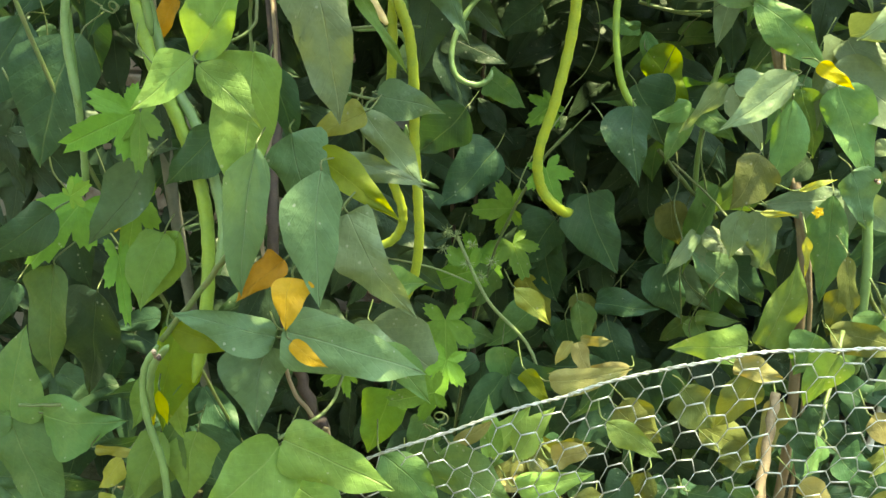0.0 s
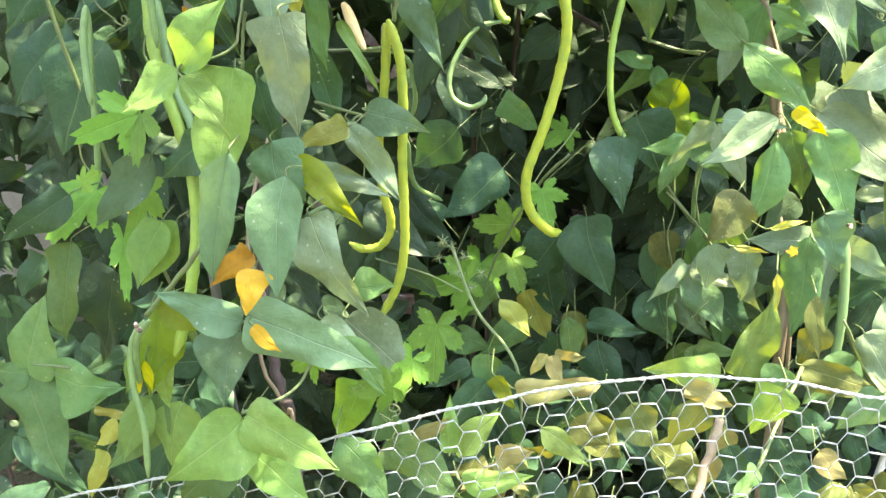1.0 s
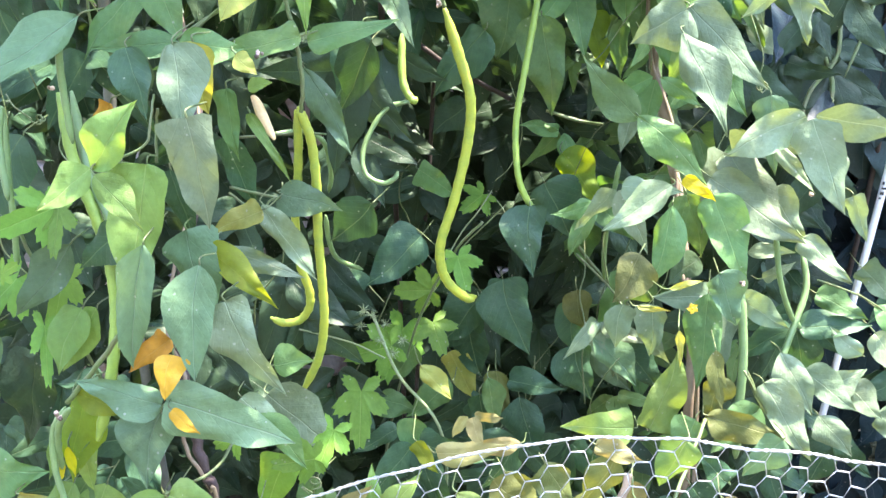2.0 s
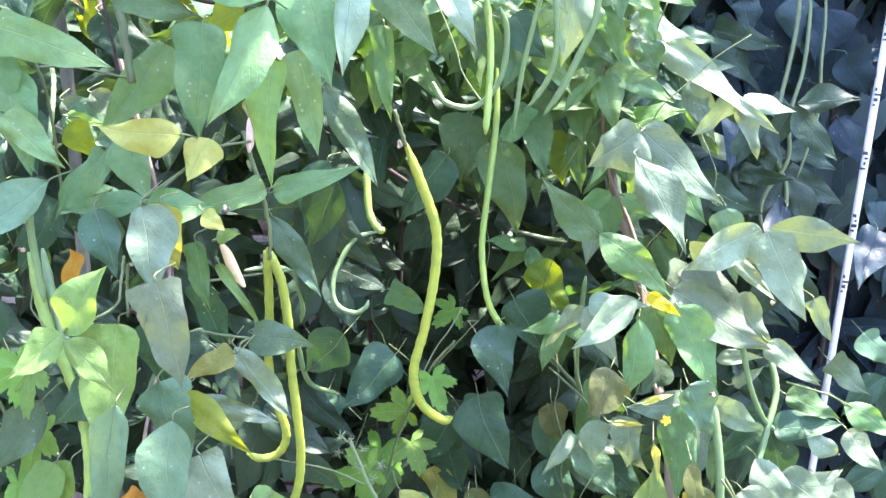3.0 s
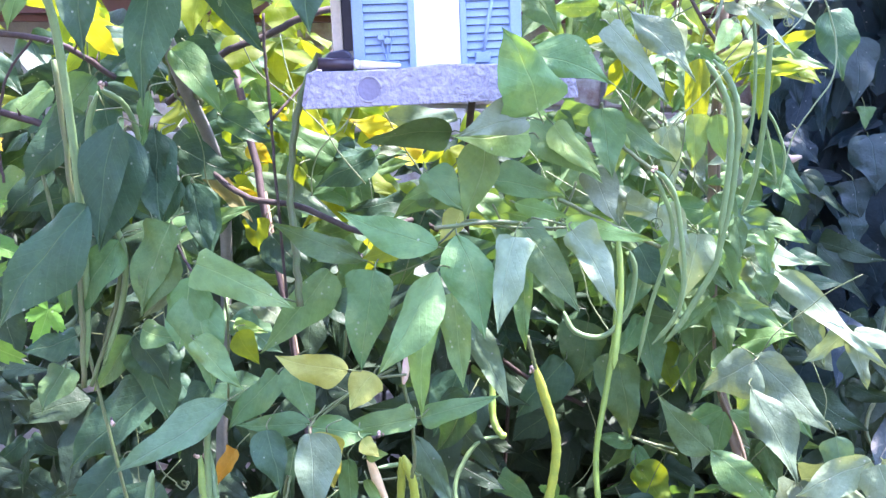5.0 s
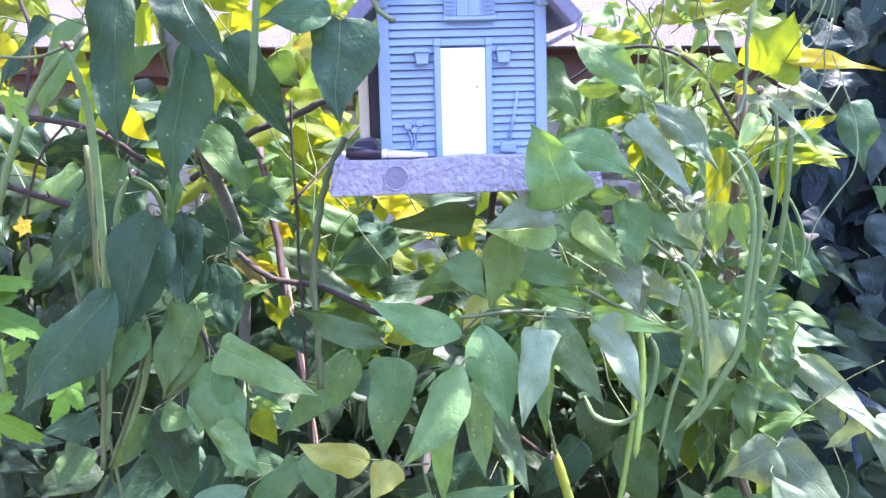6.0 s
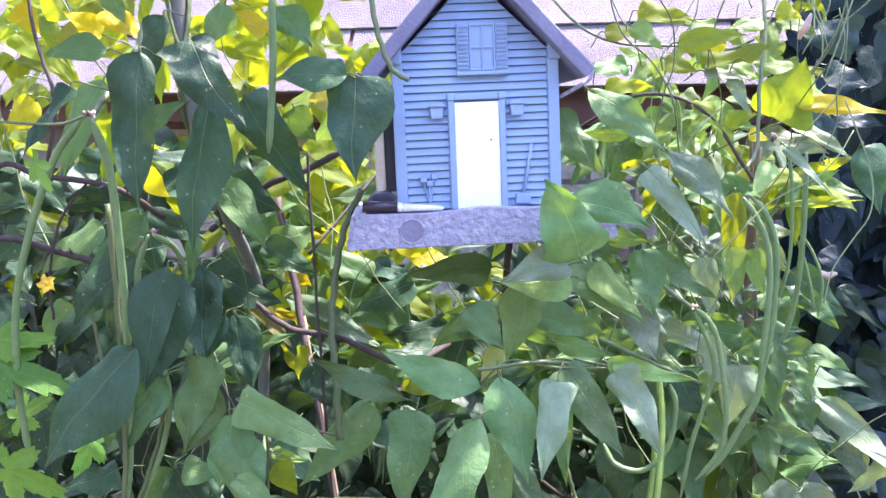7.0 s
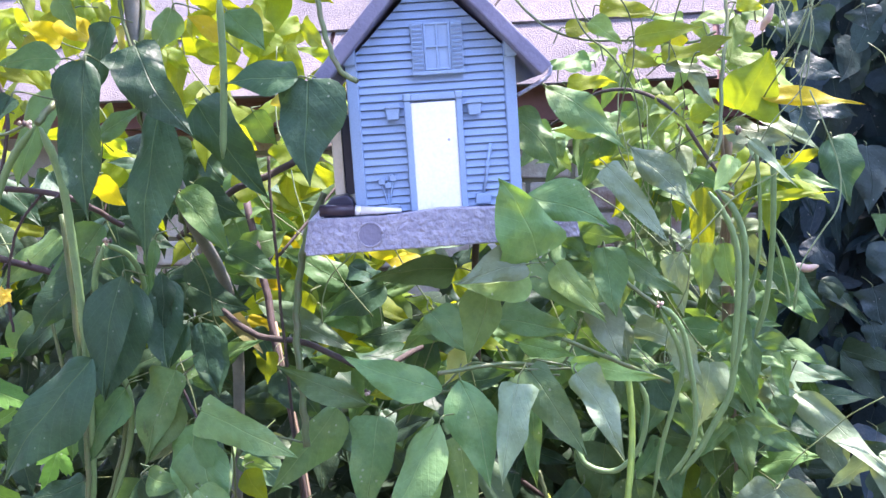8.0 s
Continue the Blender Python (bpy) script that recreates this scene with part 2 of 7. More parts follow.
def prism(outline, y0, y1, bevel=0.0):
    """A shape of x, z points, run from y0 to y1."""
    bm = bmesh.new()
    front = [bm.verts.new((x, y0, z)) for x, z in outline]
    back = [bm.verts.new((x, y1, z)) for x, z in outline]
    n = len(outline)
    bm.faces.new(front)
    bm.faces.new(back[::-1])
    for i in range(n):
        bm.faces.new((front[i], back[i], back[(i + 1) % n], front[(i + 1) % n]))
    bmesh.ops.recalc_face_normals(bm, faces=bm.faces)
    if bevel:
        bmesh.ops.bevel(bm, geom=bm.edges[:], offset=bevel, segments=2, affect="EDGES", profile=0.5)
    return bm


def glide(points, steps=6):
    """Points along a smooth line through the given ones."""
    p = [Vector(q) for q in points]
    p = [2 * p[0] - p[1]] + p + [2 * p[-1] - p[-2]]
    out = []
    for a, b, c, d in zip(p, p[1:], p[2:], p[3:]):
        for i in range(steps):
            t = i / steps
            out.append(0.5 * (2 * b + (c - a) * t + (2 * a - 5 * b + 4 * c - d) * t * t + (3 * b - a - 3 * c + d) * t ** 3))
    return out + [p[-2]]


def tube_data(points, radius, sides=8, taper=None, offset=0):
    """Rings round a line; taper gives a factor for each share of the length."""
    verts, faces = [], []
    n = len(points)
    ref = Vector((0.3, -1, 0.2))
    for i, p in enumerate(points):
        way = (points[min(i + 1, n - 1)] - points[max(i - 1, 0)]).normalized()
        a = way.cross(ref).normalized()
        b = way.cross(a)
        r = radius * (taper(i / (n - 1)) if taper else 1.0)
        for k in range(sides):
            w = 2 * math.pi * k / sides
            verts.append(p + r * (math.cos(w) * a + math.sin(w) * b))
    for i in range(n - 1):
        for k in range(sides):
            q, s = i * sides + k, i * sides + (k + 1) % sides
            faces.append((offset + q, offset + s, offset + s + sides, offset + q + sides))
    faces.append(tuple(offset + k for k in range(sides))[::-1])
    faces.append(tuple(offset + (n - 1) * sides + k for k in range(sides)))
    return verts, faces


# ---- leaves ----
PROFILES = {
    "a": ((0, .02), (.04, .22), (.09, .39), (.15, .48), (.22, .5), (.34, .475), (.48, .415), (.62, .33), (.75, .225), (.87, .105), (.95, .036), (1, .002)),
    "b": ((0, .04), (.07, .25), (.15, .42), (.25, .5), (.38, .48), (.54, .395), (.7, .27), (.84, .13), (.94, .042), (1, .002)),
    "c": ((0, .08), (.04, .3), (.1, .45), (.18, .5), (.3, .485), (.46, .4), (.64, .26), (.8, .125), (.92, .038), (1, .002)),
    "d": ((0, .02), (.04, .2), (.085, .4), (.13, .49), (.18, .5), (.26, .46), (.38, .425), (.52, .37), (.66, .28), (.8, .165), (.91, .065), (1, .002)),
    "e": ((0, .02), (.07, .2), (.15, .38), (.24, .48), (.32, .5), (.46, .465), (.6, .385), (.73, .27), (.85, .145), (.94, .05), (1, .002)),
    "h": ((0, .02), (.03, .22), (.065, .43), (.1, .5), (.14, .475), (.22, .41), (.36, .395), (.52, .36), (.68, .265), (.83, .13), (.93, .048), (1, .002)),
    "r": ((0, .02), (.08, .2), (.18, .39), (.27, .49), (.33, .5), (.43, .46), (.58, .355), (.73, .225), (.87, .095), (1, .002)),
}
ROWS_UP, COLS = 18, 6


def blade(profile, fold, bow, wave, skew, droop, seed):
    """A leaflet one long and one wide, along +y, its upper face to +z. Base and tip lie on the axis; the two halves differ."""
    rnd = random.Random(seed)
    vs, ws = zip(*PROFILES[profile])
    verts, uvs, faces = [], [], []
    ph, ph2, screw, sway = rnd.uniform(0, 6), rnd.uniform(0, 6), rnd.uniform(-0.35, 0.35), rnd.uniform(-0.1, 0.1)
    late = {-1: rnd.uniform(-0.1, 0.14), 1: rnd.uniform(-0.1, 0.14)}
    for i in range(ROWS_UP + 1):
        v = (i / ROWS_UP) ** 1.1
        mid = sway * math.sin(math.pi * v) + 0.03 * math.sin(math.pi * v) * math.sin(5 * v + ph2)
        for j in range(COLS + 1):
            s = 2 * j / COLS - 1
            half = float(np.interp(v ** (1 + late[1 if s > 0 else -1]), vs, ws))
            edge = half * s * (1 + skew * s) * (1 + 0.07 * math.sin(7 * v + ph + 2 * s) + 0.035 * math.sin(17 * v + ph2 + 3 * s) + 0.012 * math.sin(43 * v + ph))
            y = v - 0.14 * abs(s) ** 1.5 * (1 - v) ** 6 * half * 2
            z = fold * abs(edge) - 0.55 * fold * edge * edge * 4 * abs(s) + 4 * bow * v * (1 - v) + screw * (v - 0.3) * edge
            z += 0.95 * wave * s * s * math.sin(9 * v + ph + 1.5 * s) * half + 0.06 * wave * math.sin(17 * v + 4 * s + ph2)
            z -= droop * max(0.0, v - 0.55) ** 2
            verts.append((mid + edge, y, z))
            uvs.append((0.5 + edge, v))
    for i in range(ROWS_UP):
        for j in range(COLS):
            a = i * (COLS + 1) + j
            faces.append((a, a + 1, a + COLS + 2, a + COLS + 1))
    return verts, faces, uvs


BLADES = {}
for kind_of in "abcdehr":
    BLADES[kind_of] = [blade(kind_of, f, d, w, k, q, i + ord(kind_of)) for i, (f, d, w, k, q) in enumerate(
        ((0.06, 0.04, 0.14, 0.12, 0.0), (0.16, 0.05, 0.2, -0.22, 0.15), (0.03, 0.06, 0.26, 0.2, 0.0), (0.1, 0.02, 0.18, -0.1, 0.1), (0.22, 0.04, 0.16, 0.08, -0.1), (0.05, 0.05, 0.3, -0.2, 0.2)))]
BLADE_MESH = {k: [mesh_from("leaflet", v, f, u) for v, f, u in some] for k, some in BLADES.items()}


def leaf_pose(base, tip, width, twist, lift=1.0):
    base, tip = Vector(base), Vector(tip)
    along = tip - base
    length = along.length
    along.normalize()
    face = Vector((0.08, -0.92, 0.38))
    up = (face - face.dot(along) * along).normalized()
    up = Matrix.Rotation(radians(twist), 3, along) @ up
    side = along.cross(up)
    m = Matrix((side, along, up)).transposed().to_4x4()
    return Matrix.Translation(base) @ m @ Matrix.Diagonal((width, length, 0.5 * (width + length) * lift, 1))


leaf_count = 0


def leaf(vine, mat, base, tip, width, twist, shape):
    global leaf_count
    leaf_count += 1
    me = BLADE_MESH[shape][leaf_count * 5 % 6 if leaf_count % 7 else 2]
    a, b = Vector(base), Vector(tip)
    rnd = random.Random(leaf_count)
    way = (a - b).normalized()
    end = a + way * rnd.uniform(0.006, 0.016) + Vector((rnd.uniform(-0.008, 0.008), rnd.uniform(0.025, 0.05), rnd.uniform(-0.015, 0.0)))
    line = glide([a - way * 0.001 + Vector((0, 0.0015, 0)), a + way * 0.006 + Vector((0, 0.004, 0)), end], 5)
    piece("petiole", mesh_from("petiole", *tube_data(line, 0.00085, 5, lambda s: 1.15 - 0.25 * s)), STALK, vine)
    return piece("leaf", me, mat, vine, leaf_pose(base, tip, width, twist))


def lobed_blade(seed, lobes=5, teeth=True, deep=0.55):
    """A palmate leaf one long, from its stalk at the origin along +y."""
    rnd = random.Random(seed)
    n = 60
    rim = []
    for i in range(n + 1):
        w = -150 + 300 * i / n
        nearest = min(abs(w - c) for c in np.linspace(-122, 122, lobes))
        span = 244 / (lobes - 1) / 2
        r = 1 - deep * min(1, nearest / span) ** 1.4
        r *= 0.55 + 0.17 * math.cos(radians(w)) + (0.28 * max(0, math.cos(radians(w))) ** 3)
        if teeth:
            r *= 1 + 0.06 * (1 if i % 2 else -1)
        r *= 1 + rnd.uniform(-0.04, 0.04)
        rim.append((r * math.sin(radians(w)), r * math.cos(radians(w))))
    verts, uvs, faces = [(0, 0, 0)], [(0.5, 0.0)], []
    rings = (0.4, 0.75, 1.0)
    for q in rings:
        for x, y in rim:
            verts.append((x * q, y * q, -0.12 * (x * x + y * y) * q + 0.03 * math.sin(6 * x + seed) * q))
            uvs.append((0.5 + x * q, y * q))
    m = len(rim)
    for i in range(m - 1):
        faces.append((0, 1 + i + 1, 1 + i))
        for k in range(2):
            a = 1 + k * m + i
            faces.append((a, a + 1, a + 1 + m, a + m))
    return verts, faces, uvs


LOBED = [mesh_from("lobed_leaf", *lobed_blade(s)) for s in range(4)]
IVY_DATA = [lobed_blade(s, 3, False, 0.42) for s in range(10, 13)]


def gourd_leaf(vine, base, tip, width, twist):
    global leaf_count
    leaf_count += 1
    return piece("lobed_leaf", LOBED[leaf_count % 4], GOURD, vine, leaf_pose(base, tip, width * 0.8, twist))


def pod(vine, mat, radius, points):
    """A long bean: thin at both ends, faintly swollen at every seed."""
    line = glide(points, 9)
    length = sum((a - b).length for a, b in zip(line, line[1:]))
    seeds = length / 0.017

    def swell(s):
        ends = min(1.0, (0.35 + s * 9)) * min(1.0, 0.3 + (1 - s) * 10)
        return ends * (1 + 0.07 * math.sin(2 * math.pi * s * seeds))
    verts, faces = tube_data(line, radius, 8, swell)
    return piece("bean_pod", mesh_from("bean_pod", verts, faces), mat, vine)


def stem(vine, mat, radius, points, name="stem"):
    line = glide(points, 7)
    for i, p in enumerate(line[1:-1]):
        p += 0.25 * radius * Vector((math.sin(1.7 * i), math.cos(2.3 * i), 0))
    verts, faces = tube_data(line, radius, 7)
    return piece(name, mesh_from(name, verts, faces), mat, vine)


def leaf_mass(name, spots, datas, mat, parent, kind="stuff"):
    """Many blades in one mesh: spots of (base, tip, width, twist, which)."""
    allv, allf, allu, at = [], [], [], 0
    for base, tip, width, twist, which in spots:
        v, f, u = datas[which % len(datas)]
        m = np.array(leaf_pose(base, tip, width, twist))
        pts = np.c_[np.array(v), np.ones(len(v))] @ m.T
        allv.append(pts[:, :3])
        allf += [tuple(i + at for i in q) for q in f]
        allu.append(np.array(u))
        at += len(v)
    me = mesh_from(name, np.concatenate(allv).tolist(), allf, np.concatenate(allu))
    ob = piece(name, me, mat, parent)
    return tagged(ob, kind=kind)

# ---- ground ----
def make_ground():
    bm = bmesh.new()
    bmesh.ops.create_grid(bm, x_segments=60, y_segments=60, size=1.0)
    for v in bm.verts:
        r = max(abs(v.co.x), abs(v.co.y))
        s = 4.0 * r + 396 * r ** 6
        v.co.x, v.co.y = v.co.x / max(r, 1e-6) * s, v.co.y / max(r, 1e-6) * s
        v.co.z = 0.015 * noise.noise(Vector((v.co.x * 2, v.co.y * 2, 0))) if r < 0.5 else 0.0
    ob = part("ground", bm, SOIL, None, smooth=True)
    return tagged(ob, "bare garden soil with sparse grass", "ground", kind="structure")


make_ground()


# ---- unseen timber walls behind and beside the camera, added to block low sky light ----
for wall_name, size, at in (("wall_south", (9.0, 0.2, 3.2), (0.0, -2.3, 1.6)), ("wall_west", (0.2, 3.6, 3.0), (-3.6, -0.4, 1.5)), ("wall_east", (0.2, 3.6, 3.0), (3.6, -0.4, 1.5))):
    tagged(part(wall_name, box(size, at), TIMBER, None), "unseen grey timber wall added to close the garden and block low light", "wall", kind="structure")

# ---- shed behind the vines ----
SHED_Y, EAVE_Y, EAVE_Z, PITCH = 2.12, 1.98, 1.858, 50.0


def make_shed():
    shed = thing("shed", (0.3, SHED_Y, 0.0), "low shed with flaking whitewashed brick wall and shingle roof", "shed", kind="structure")
    part("wall", box((7.0, 0.18, 1.93), (0.3, SHED_Y + 0.09, 0.965)), MORTAR, shed)
    part("fascia", box((7.2, 0.03, 0.08), (0.3, EAVE_Y + 0.035, EAVE_Z - 0.05), 0.003), FASCIA, shed, "red-brown painted fascia board")
    part("soffit", box((7.2, 0.13, 0.015), (0.3, EAVE_Y + 0.115, EAVE_Z - 0.1)), FASCIA, shed)
    slope = Matrix.Translation((0.3, EAVE_Y, EAVE_Z)) @ Matrix.Rotation(radians(PITCH), 4, "X") @ Matrix.Rotation(radians(0.8), 4, "Z")
    part("roof_deck", box((7.2, 1.9, 0.02), (0, 0.94, -0.012)), FASCIA, shed, m=slope)
    rnd = random.Random(3)
    tab = box((0.437, 0.26, 0.008), (0, 0.13, 0), 0.0015)
    me = bpy.data.meshes.new("shingle")
    tab.to_mesh(me)
    tab.free()
    for row in range(9):
        for k in range(-8, 9):
            x = k * 0.44 + 0.17 * (row % 3) + rnd.uniform(-0.01, 0.01)
            m = slope @ pose(x - 0.1, row * 0.195 - 0.02 + rnd.uniform(-0.003, 0.003), 0.006 + 0.004, -2.3 + rnd.uniform(-0.3, 0.3), 0, rnd.uniform(-0.3, 0.3))
            piece("shingle", me, SHINGLE, shed, m)
    brick = box((0.2, 0.02, 0.062), (0, 0, 0), 0.004)
    me = bpy.data.meshes.new("brick")
    brick.to_mesh(me)
    brick.free()
    for row in range(25):
        for k in range(-5, 6):
            x = k * 0.212 + (0.106 if row % 2 else 0.0)
            piece("brick", me, BRICKWHITE, shed, pose(x, SHED_Y - 0.006 + rnd.uniform(-0.003, 0.003), 0.05 + row * 0.0735, 0, 0, rnd.uniform(-0.4, 0.4)))
    return shed


make_shed()


# ---- hexagon wire netting ----
WIRE_X = (-0.75, -0.26, -0.07, 0.05, 0.16, 0.25, 0.33, 0.40, 0.52, 0.75, 1.1)
WIRE_Z = (0.52, 0.755, 0.835, 0.892, 0.938, 0.972, 0.991, 0.996, 0.990, 0.96, 0.93)


def top_of_wire(x):
    return float(np.interp(x, WIRE_X, WIRE_Z))


def wire_spot(x, down):
    y = 0.672 + 0.006 * math.sin(9 * x + 5 * down) + 0.05 * max(0, x - 0.45)
    kink = math.sin(63 * x + 41 * down) * math.cos(97 * down - 38 * x)
    return Vector((x + 0.004 * math.sin(14 * down + 6 * x) + 0.0022 * kink, y + 0.01 * math.sin(7 * down), max(0.004, top_of_wire(x) - down * (1 + 0.06 * math.sin(11 * x)) + 0.0018 * math.sin(71 * x + 29 * down) * min(1, down * 40))))


def make_fence():
    fence = thing("wire_fence", (0.2, 0.67, 0.0), "galvanised hexagon chicken wire sagging in front of the vines", "fence")
    line = [wire_spot(-0.72 + 0.03 * i, 0.0) + Vector((0, 0, 0.0015 * math.sin(1.9 * i))) for i in range(60)]
    strand = [p + 0.0011 * Vector((0, math.cos(2.1 * i), math.sin(2.1 * i))) for i, p in enumerate(glide(line, 5))]
    twin = [p - 0.0011 * Vector((0, math.cos(2.1 * i), math.sin(2.1 * i))) for i, p in enumerate(glide(line, 5))]
    for s in (strand, twin):
        piece("selvedge_wire", mesh_from("selvedge_wire", *tube_data(s, 0.00095, 5)), ZINC, fence)
    long, high, twist = 0.040, 0.031, 0.0135
    verts, faces = [], []

    def run(a, b, r):
        v, f = tube_data([a, b], r, 4, None, len(verts))
        verts.extend(v)
        faces.extend(f)
    for row in range(0, 31):
        for k in range(-18, 46):
            shift = 0.5 * long if row % 2 else 0.0
            x = k * long + shift
            d = row * high * 0.5
            if not -0.7 < x < 1.05 or top_of_wire(x) - d < 0.01:
                continue
            a, b = wire_spot(x - twist / 2, d), wire_spot(x + twist / 2, d)
            run(a, b, 0.00088)
            low = d + high * 0.5
            run(b, wire_spot(x + 0.5 * long - twist / 2, low), 0.0005)
            run(a, wire_spot(x - 0.5 * long + twist / 2, low), 0.0005)
    tagged(piece("hexagon_netting", mesh_from("hexagon_netting", verts, faces), ZINC, fence), kind="stuff")
    for x in (-0.68, 1.04):
        bm = bmesh.new()
        bmesh.ops.create_cone(bm, cap_ends=True, segments=8, radius1=0.008, radius2=0.008, depth=top_of_wire(x) + 0.02)
        bmesh.ops.translate(bm, vec=(x, 0.69, (top_of_wire(x) + 0.02) / 2), verts=bm.verts)
        part("post", bm, ZINC, fence)


make_fence()


# ---- bird house ----
HOUSE = Matrix.Translation((0.0335, 0.885, 1.674)) @ Matrix.Rotation(radians(14), 4, "Z") @ Matrix.Rotation(radians(-2.7), 4, "Y")


def make_bird_house():
    """Front wall at y = 0, looking along -y; z = 0 at the tray's floor."""
    base = HOUSE.translation
    house = thing("bird_house", base, "small blue clapboard bird house with white door and lilac roof", "bird house")
    W, H, D, APEX = 0.172, 0.157, 0.13, 0.252

    def add(name, bm, mat, label="", parent=house):
        return part(name, bm, mat, parent, label, HOUSE)
    add("body", prism([(-W / 2, 0.0), (W / 2, 0.0), (W / 2, H), (0, APEX - 0.01), (-W / 2, H)], 0.003, D), BLUEPAINT)
    # clapboards, each a wedge with its lower edge proud
    step = 0.0082
    for i in range(31):
        z0, z1 = i * step, (i + 1) * step
        half, upper = (W / 2 - 0.004 if z < H else (W / 2) * max(0.0, APEX - 0.012 - z) / (APEX - 0.012 - H) - 0.001 for z in (z0, z1))
        if half < 0.006:
            continue
        upper = max(upper, 0.002)
        bm = bmesh.new()
        pts = [(-half, -0.0045, z0 + 0.001), (half, -0.0045, z0 + 0.001), (upper, -0.0015, z1), (-upper, -0.0015, z1)]
        rear = [(x, 0.0035, z) for x, _, z in pts]
        vs = [bm.verts.new(p) for p in pts + rear]
        for q in ((0, 1, 2, 3), (7, 6, 5, 4), (0, 4, 5, 1), (3, 2, 6, 7), (1, 5, 6, 2), (0, 3, 7, 4)):
            bm.faces.new([vs[j] for j in q])
        bmesh.ops.recalc_face_normals(bm, faces=bm.faces)
        add("board", bm, BLUEPAINT)
    for s in (-1, 1):
        add("corner_post", box((0.012, 0.012, H - 0.006), (s * (W / 2 - 0.004), -0.002, H / 2), 0.0012), BLUEPAINT)
        add("bracket", box((0.013, 0.016, 0.02), (s * (W / 2 - 0.003), -0.004, H + 0.006), 0.002), BLUEPAINT)
    # door with its frame
    add("door", box((0.047, 0.006, 0.112), (0.0, -0.0055, 0.056), 0.001), DOORWHITE, "plain bright white door")
    for s in (-1, 1):
        add("door_frame", box((0.0065, 0.011, 0.114), (s * 0.0268, -0.005, 0.057), 0.001), BLUEPAINT)
        add("rosette", box((0.008, 0.012, 0.008), (s * 0.0268, -0.006, 0.118), 0.0015), BLUEPAINT)
    add("lintel", box((0.046, 0.011, 0.0065), (0, -0.005, 0.1175), 0.001), BLUEPAINT)
    add("door_knob", prism([(0.014 + 0.0014 * math.cos(a), 0.072 + 0.0014 * math.sin(a)) for a in np.linspace(0, 5.5, 8)], -0.011, -0.008), GREYPAINT)
    # gable window with two shutters
    window = add("gable_window", box((0.026, 0.005, 0.048), (0.008, -0.005, 0.168), 0.0008), BLUEPAINT)
    for x in (0.008, -0.0045, 0.0205):
        add("glazing_bar", box((0.002, 0.009, 0.048), (x, -0.0055, 0.168), 0.0006), BLUEPAINT, "", window)
    for z in (0.145, 0.168, 0.191):
        add("glazing_bar", box((0.026, 0.0085, 0.002), (0.008, -0.0055, z), 0.0006), BLUEPAINT, "", window)
    add("window_sill", box((0.055, 0.011, 0.004), (0.008, -0.006, 0.1415), 0.001), BLUEPAINT)
    for s in (-1, 1):
        shutter = add("shutter", box((0.0128, 0.006, 0.05), (0.008 + s * 0.0203, -0.006, 0.168), 0.0008), BLUEPAINT)
        for k in range(11):
            add("slat", box((0.0095, 0.003, 0.0022), (0.008 + s * 0.0203, -0.0098, 0.1465 + 0.0043 * k), 0.0, Matrix.Rotation(radians(30), 4, "X")), BLUEPAINT, "", shutter)
    # lanterns beside the door
    for s in (-1, 1):
        x = s * 0.0425
        lantern = add("lantern", prism([(x - 0.006, 0.096), (x + 0.006, 0.096), (x + 0.0075, 0.108), (x - 0.0075, 0.108)], -0.012, -0.002, 0.001), BLUEPAINT)
        add("cap", prism([(x - 0.0095, 0.108), (x + 0.0095, 0.108), (x + 0.006, 0.1125), (x - 0.006, 0.1125)], -0.014, -0.002, 0.0008), BLUEPAINT, "", lantern)
    # raised tulips in a dish, and a spade
    dish = add("flower_dish", prism([(-0.066, 0.008), (-0.040, 0.008), (-0.044, 0.003), (-0.062, 0.003)], -0.011, -0.002, 0.001), BLUEPAINT)
    for k, (dx, h) in enumerate(((-0.006, 0.024), (0.0005, 0.02), (0.006, 0.027))):
        x = -0.053
        line = [Vector((x, -0.006, 0.006)), Vector((x + dx * 0.6, -0.006, 0.006 + h * 0.6)), Vector((x + dx, -0.006, 0.006 + h))]
        v, f = tube_data(glide(line, 4), 0.0009, 6)
        piece("stalk", mesh_from("stalk", v, f), BLUEPAINT, dish, HOUSE)
        x, z = x + dx, 0.006 + h
        add("tulip", prism([(x - 0.003, z), (x + 0.003, z), (x + 0.004, z + 0.007), (x + 0.0015, z + 0.005), (x, z + 0.008), (x - 0.0015, z + 0.005), (x - 0.004, z + 0.007)], -0.009, -0.003, 0.0006), BLUEPAINT, "", dish)
    v, f = tube_data([Vector((0.047, -0.007, 0.012)), Vector((0.0575, -0.007, 0.066))], 0.0019, 6)
    spade = piece("spade", mesh_from("spade", v, f), BLUEPAINT, house, HOUSE)
    add("spade_blade", prism([(0.038, 0.003), (0.054, 0.003), (0.055, 0.014), (0.039, 0.014)], -0.011, -0.002, 0.001), BLUEPAINT, "", spade)
    v, f = tube_data(glide([Vector((0.128, 0.01, 0.142)), Vector((0.122, 0.008, 0.13)), Vector((0.087, 0.004, 0.112))], 4), 0.0022, 6)
    piece("eave_hook", mesh_from("eave_hook", v, f), GREYPAINT, house, HOUSE)
    # side window
    side = add("side_window", box((0.013, 0.045, 0.086), (-W / 2 - 0.0065, 0.046, 0.062), 0.001), NAVY, "dark side window in a cream frame")
    add("window_frame", box((0.011, 0.05, 0.088), (-W / 2 - 0.0185, 0.044, 0.062), 0.0012), CREAM, "", side)
    for z in (0.0145, 0.1095):
        add("window_sill", box((0.0235, 0.052, 0.007), (-W / 2 - 0.012, 0.044, z), 0.0012), CREAM, "", side)
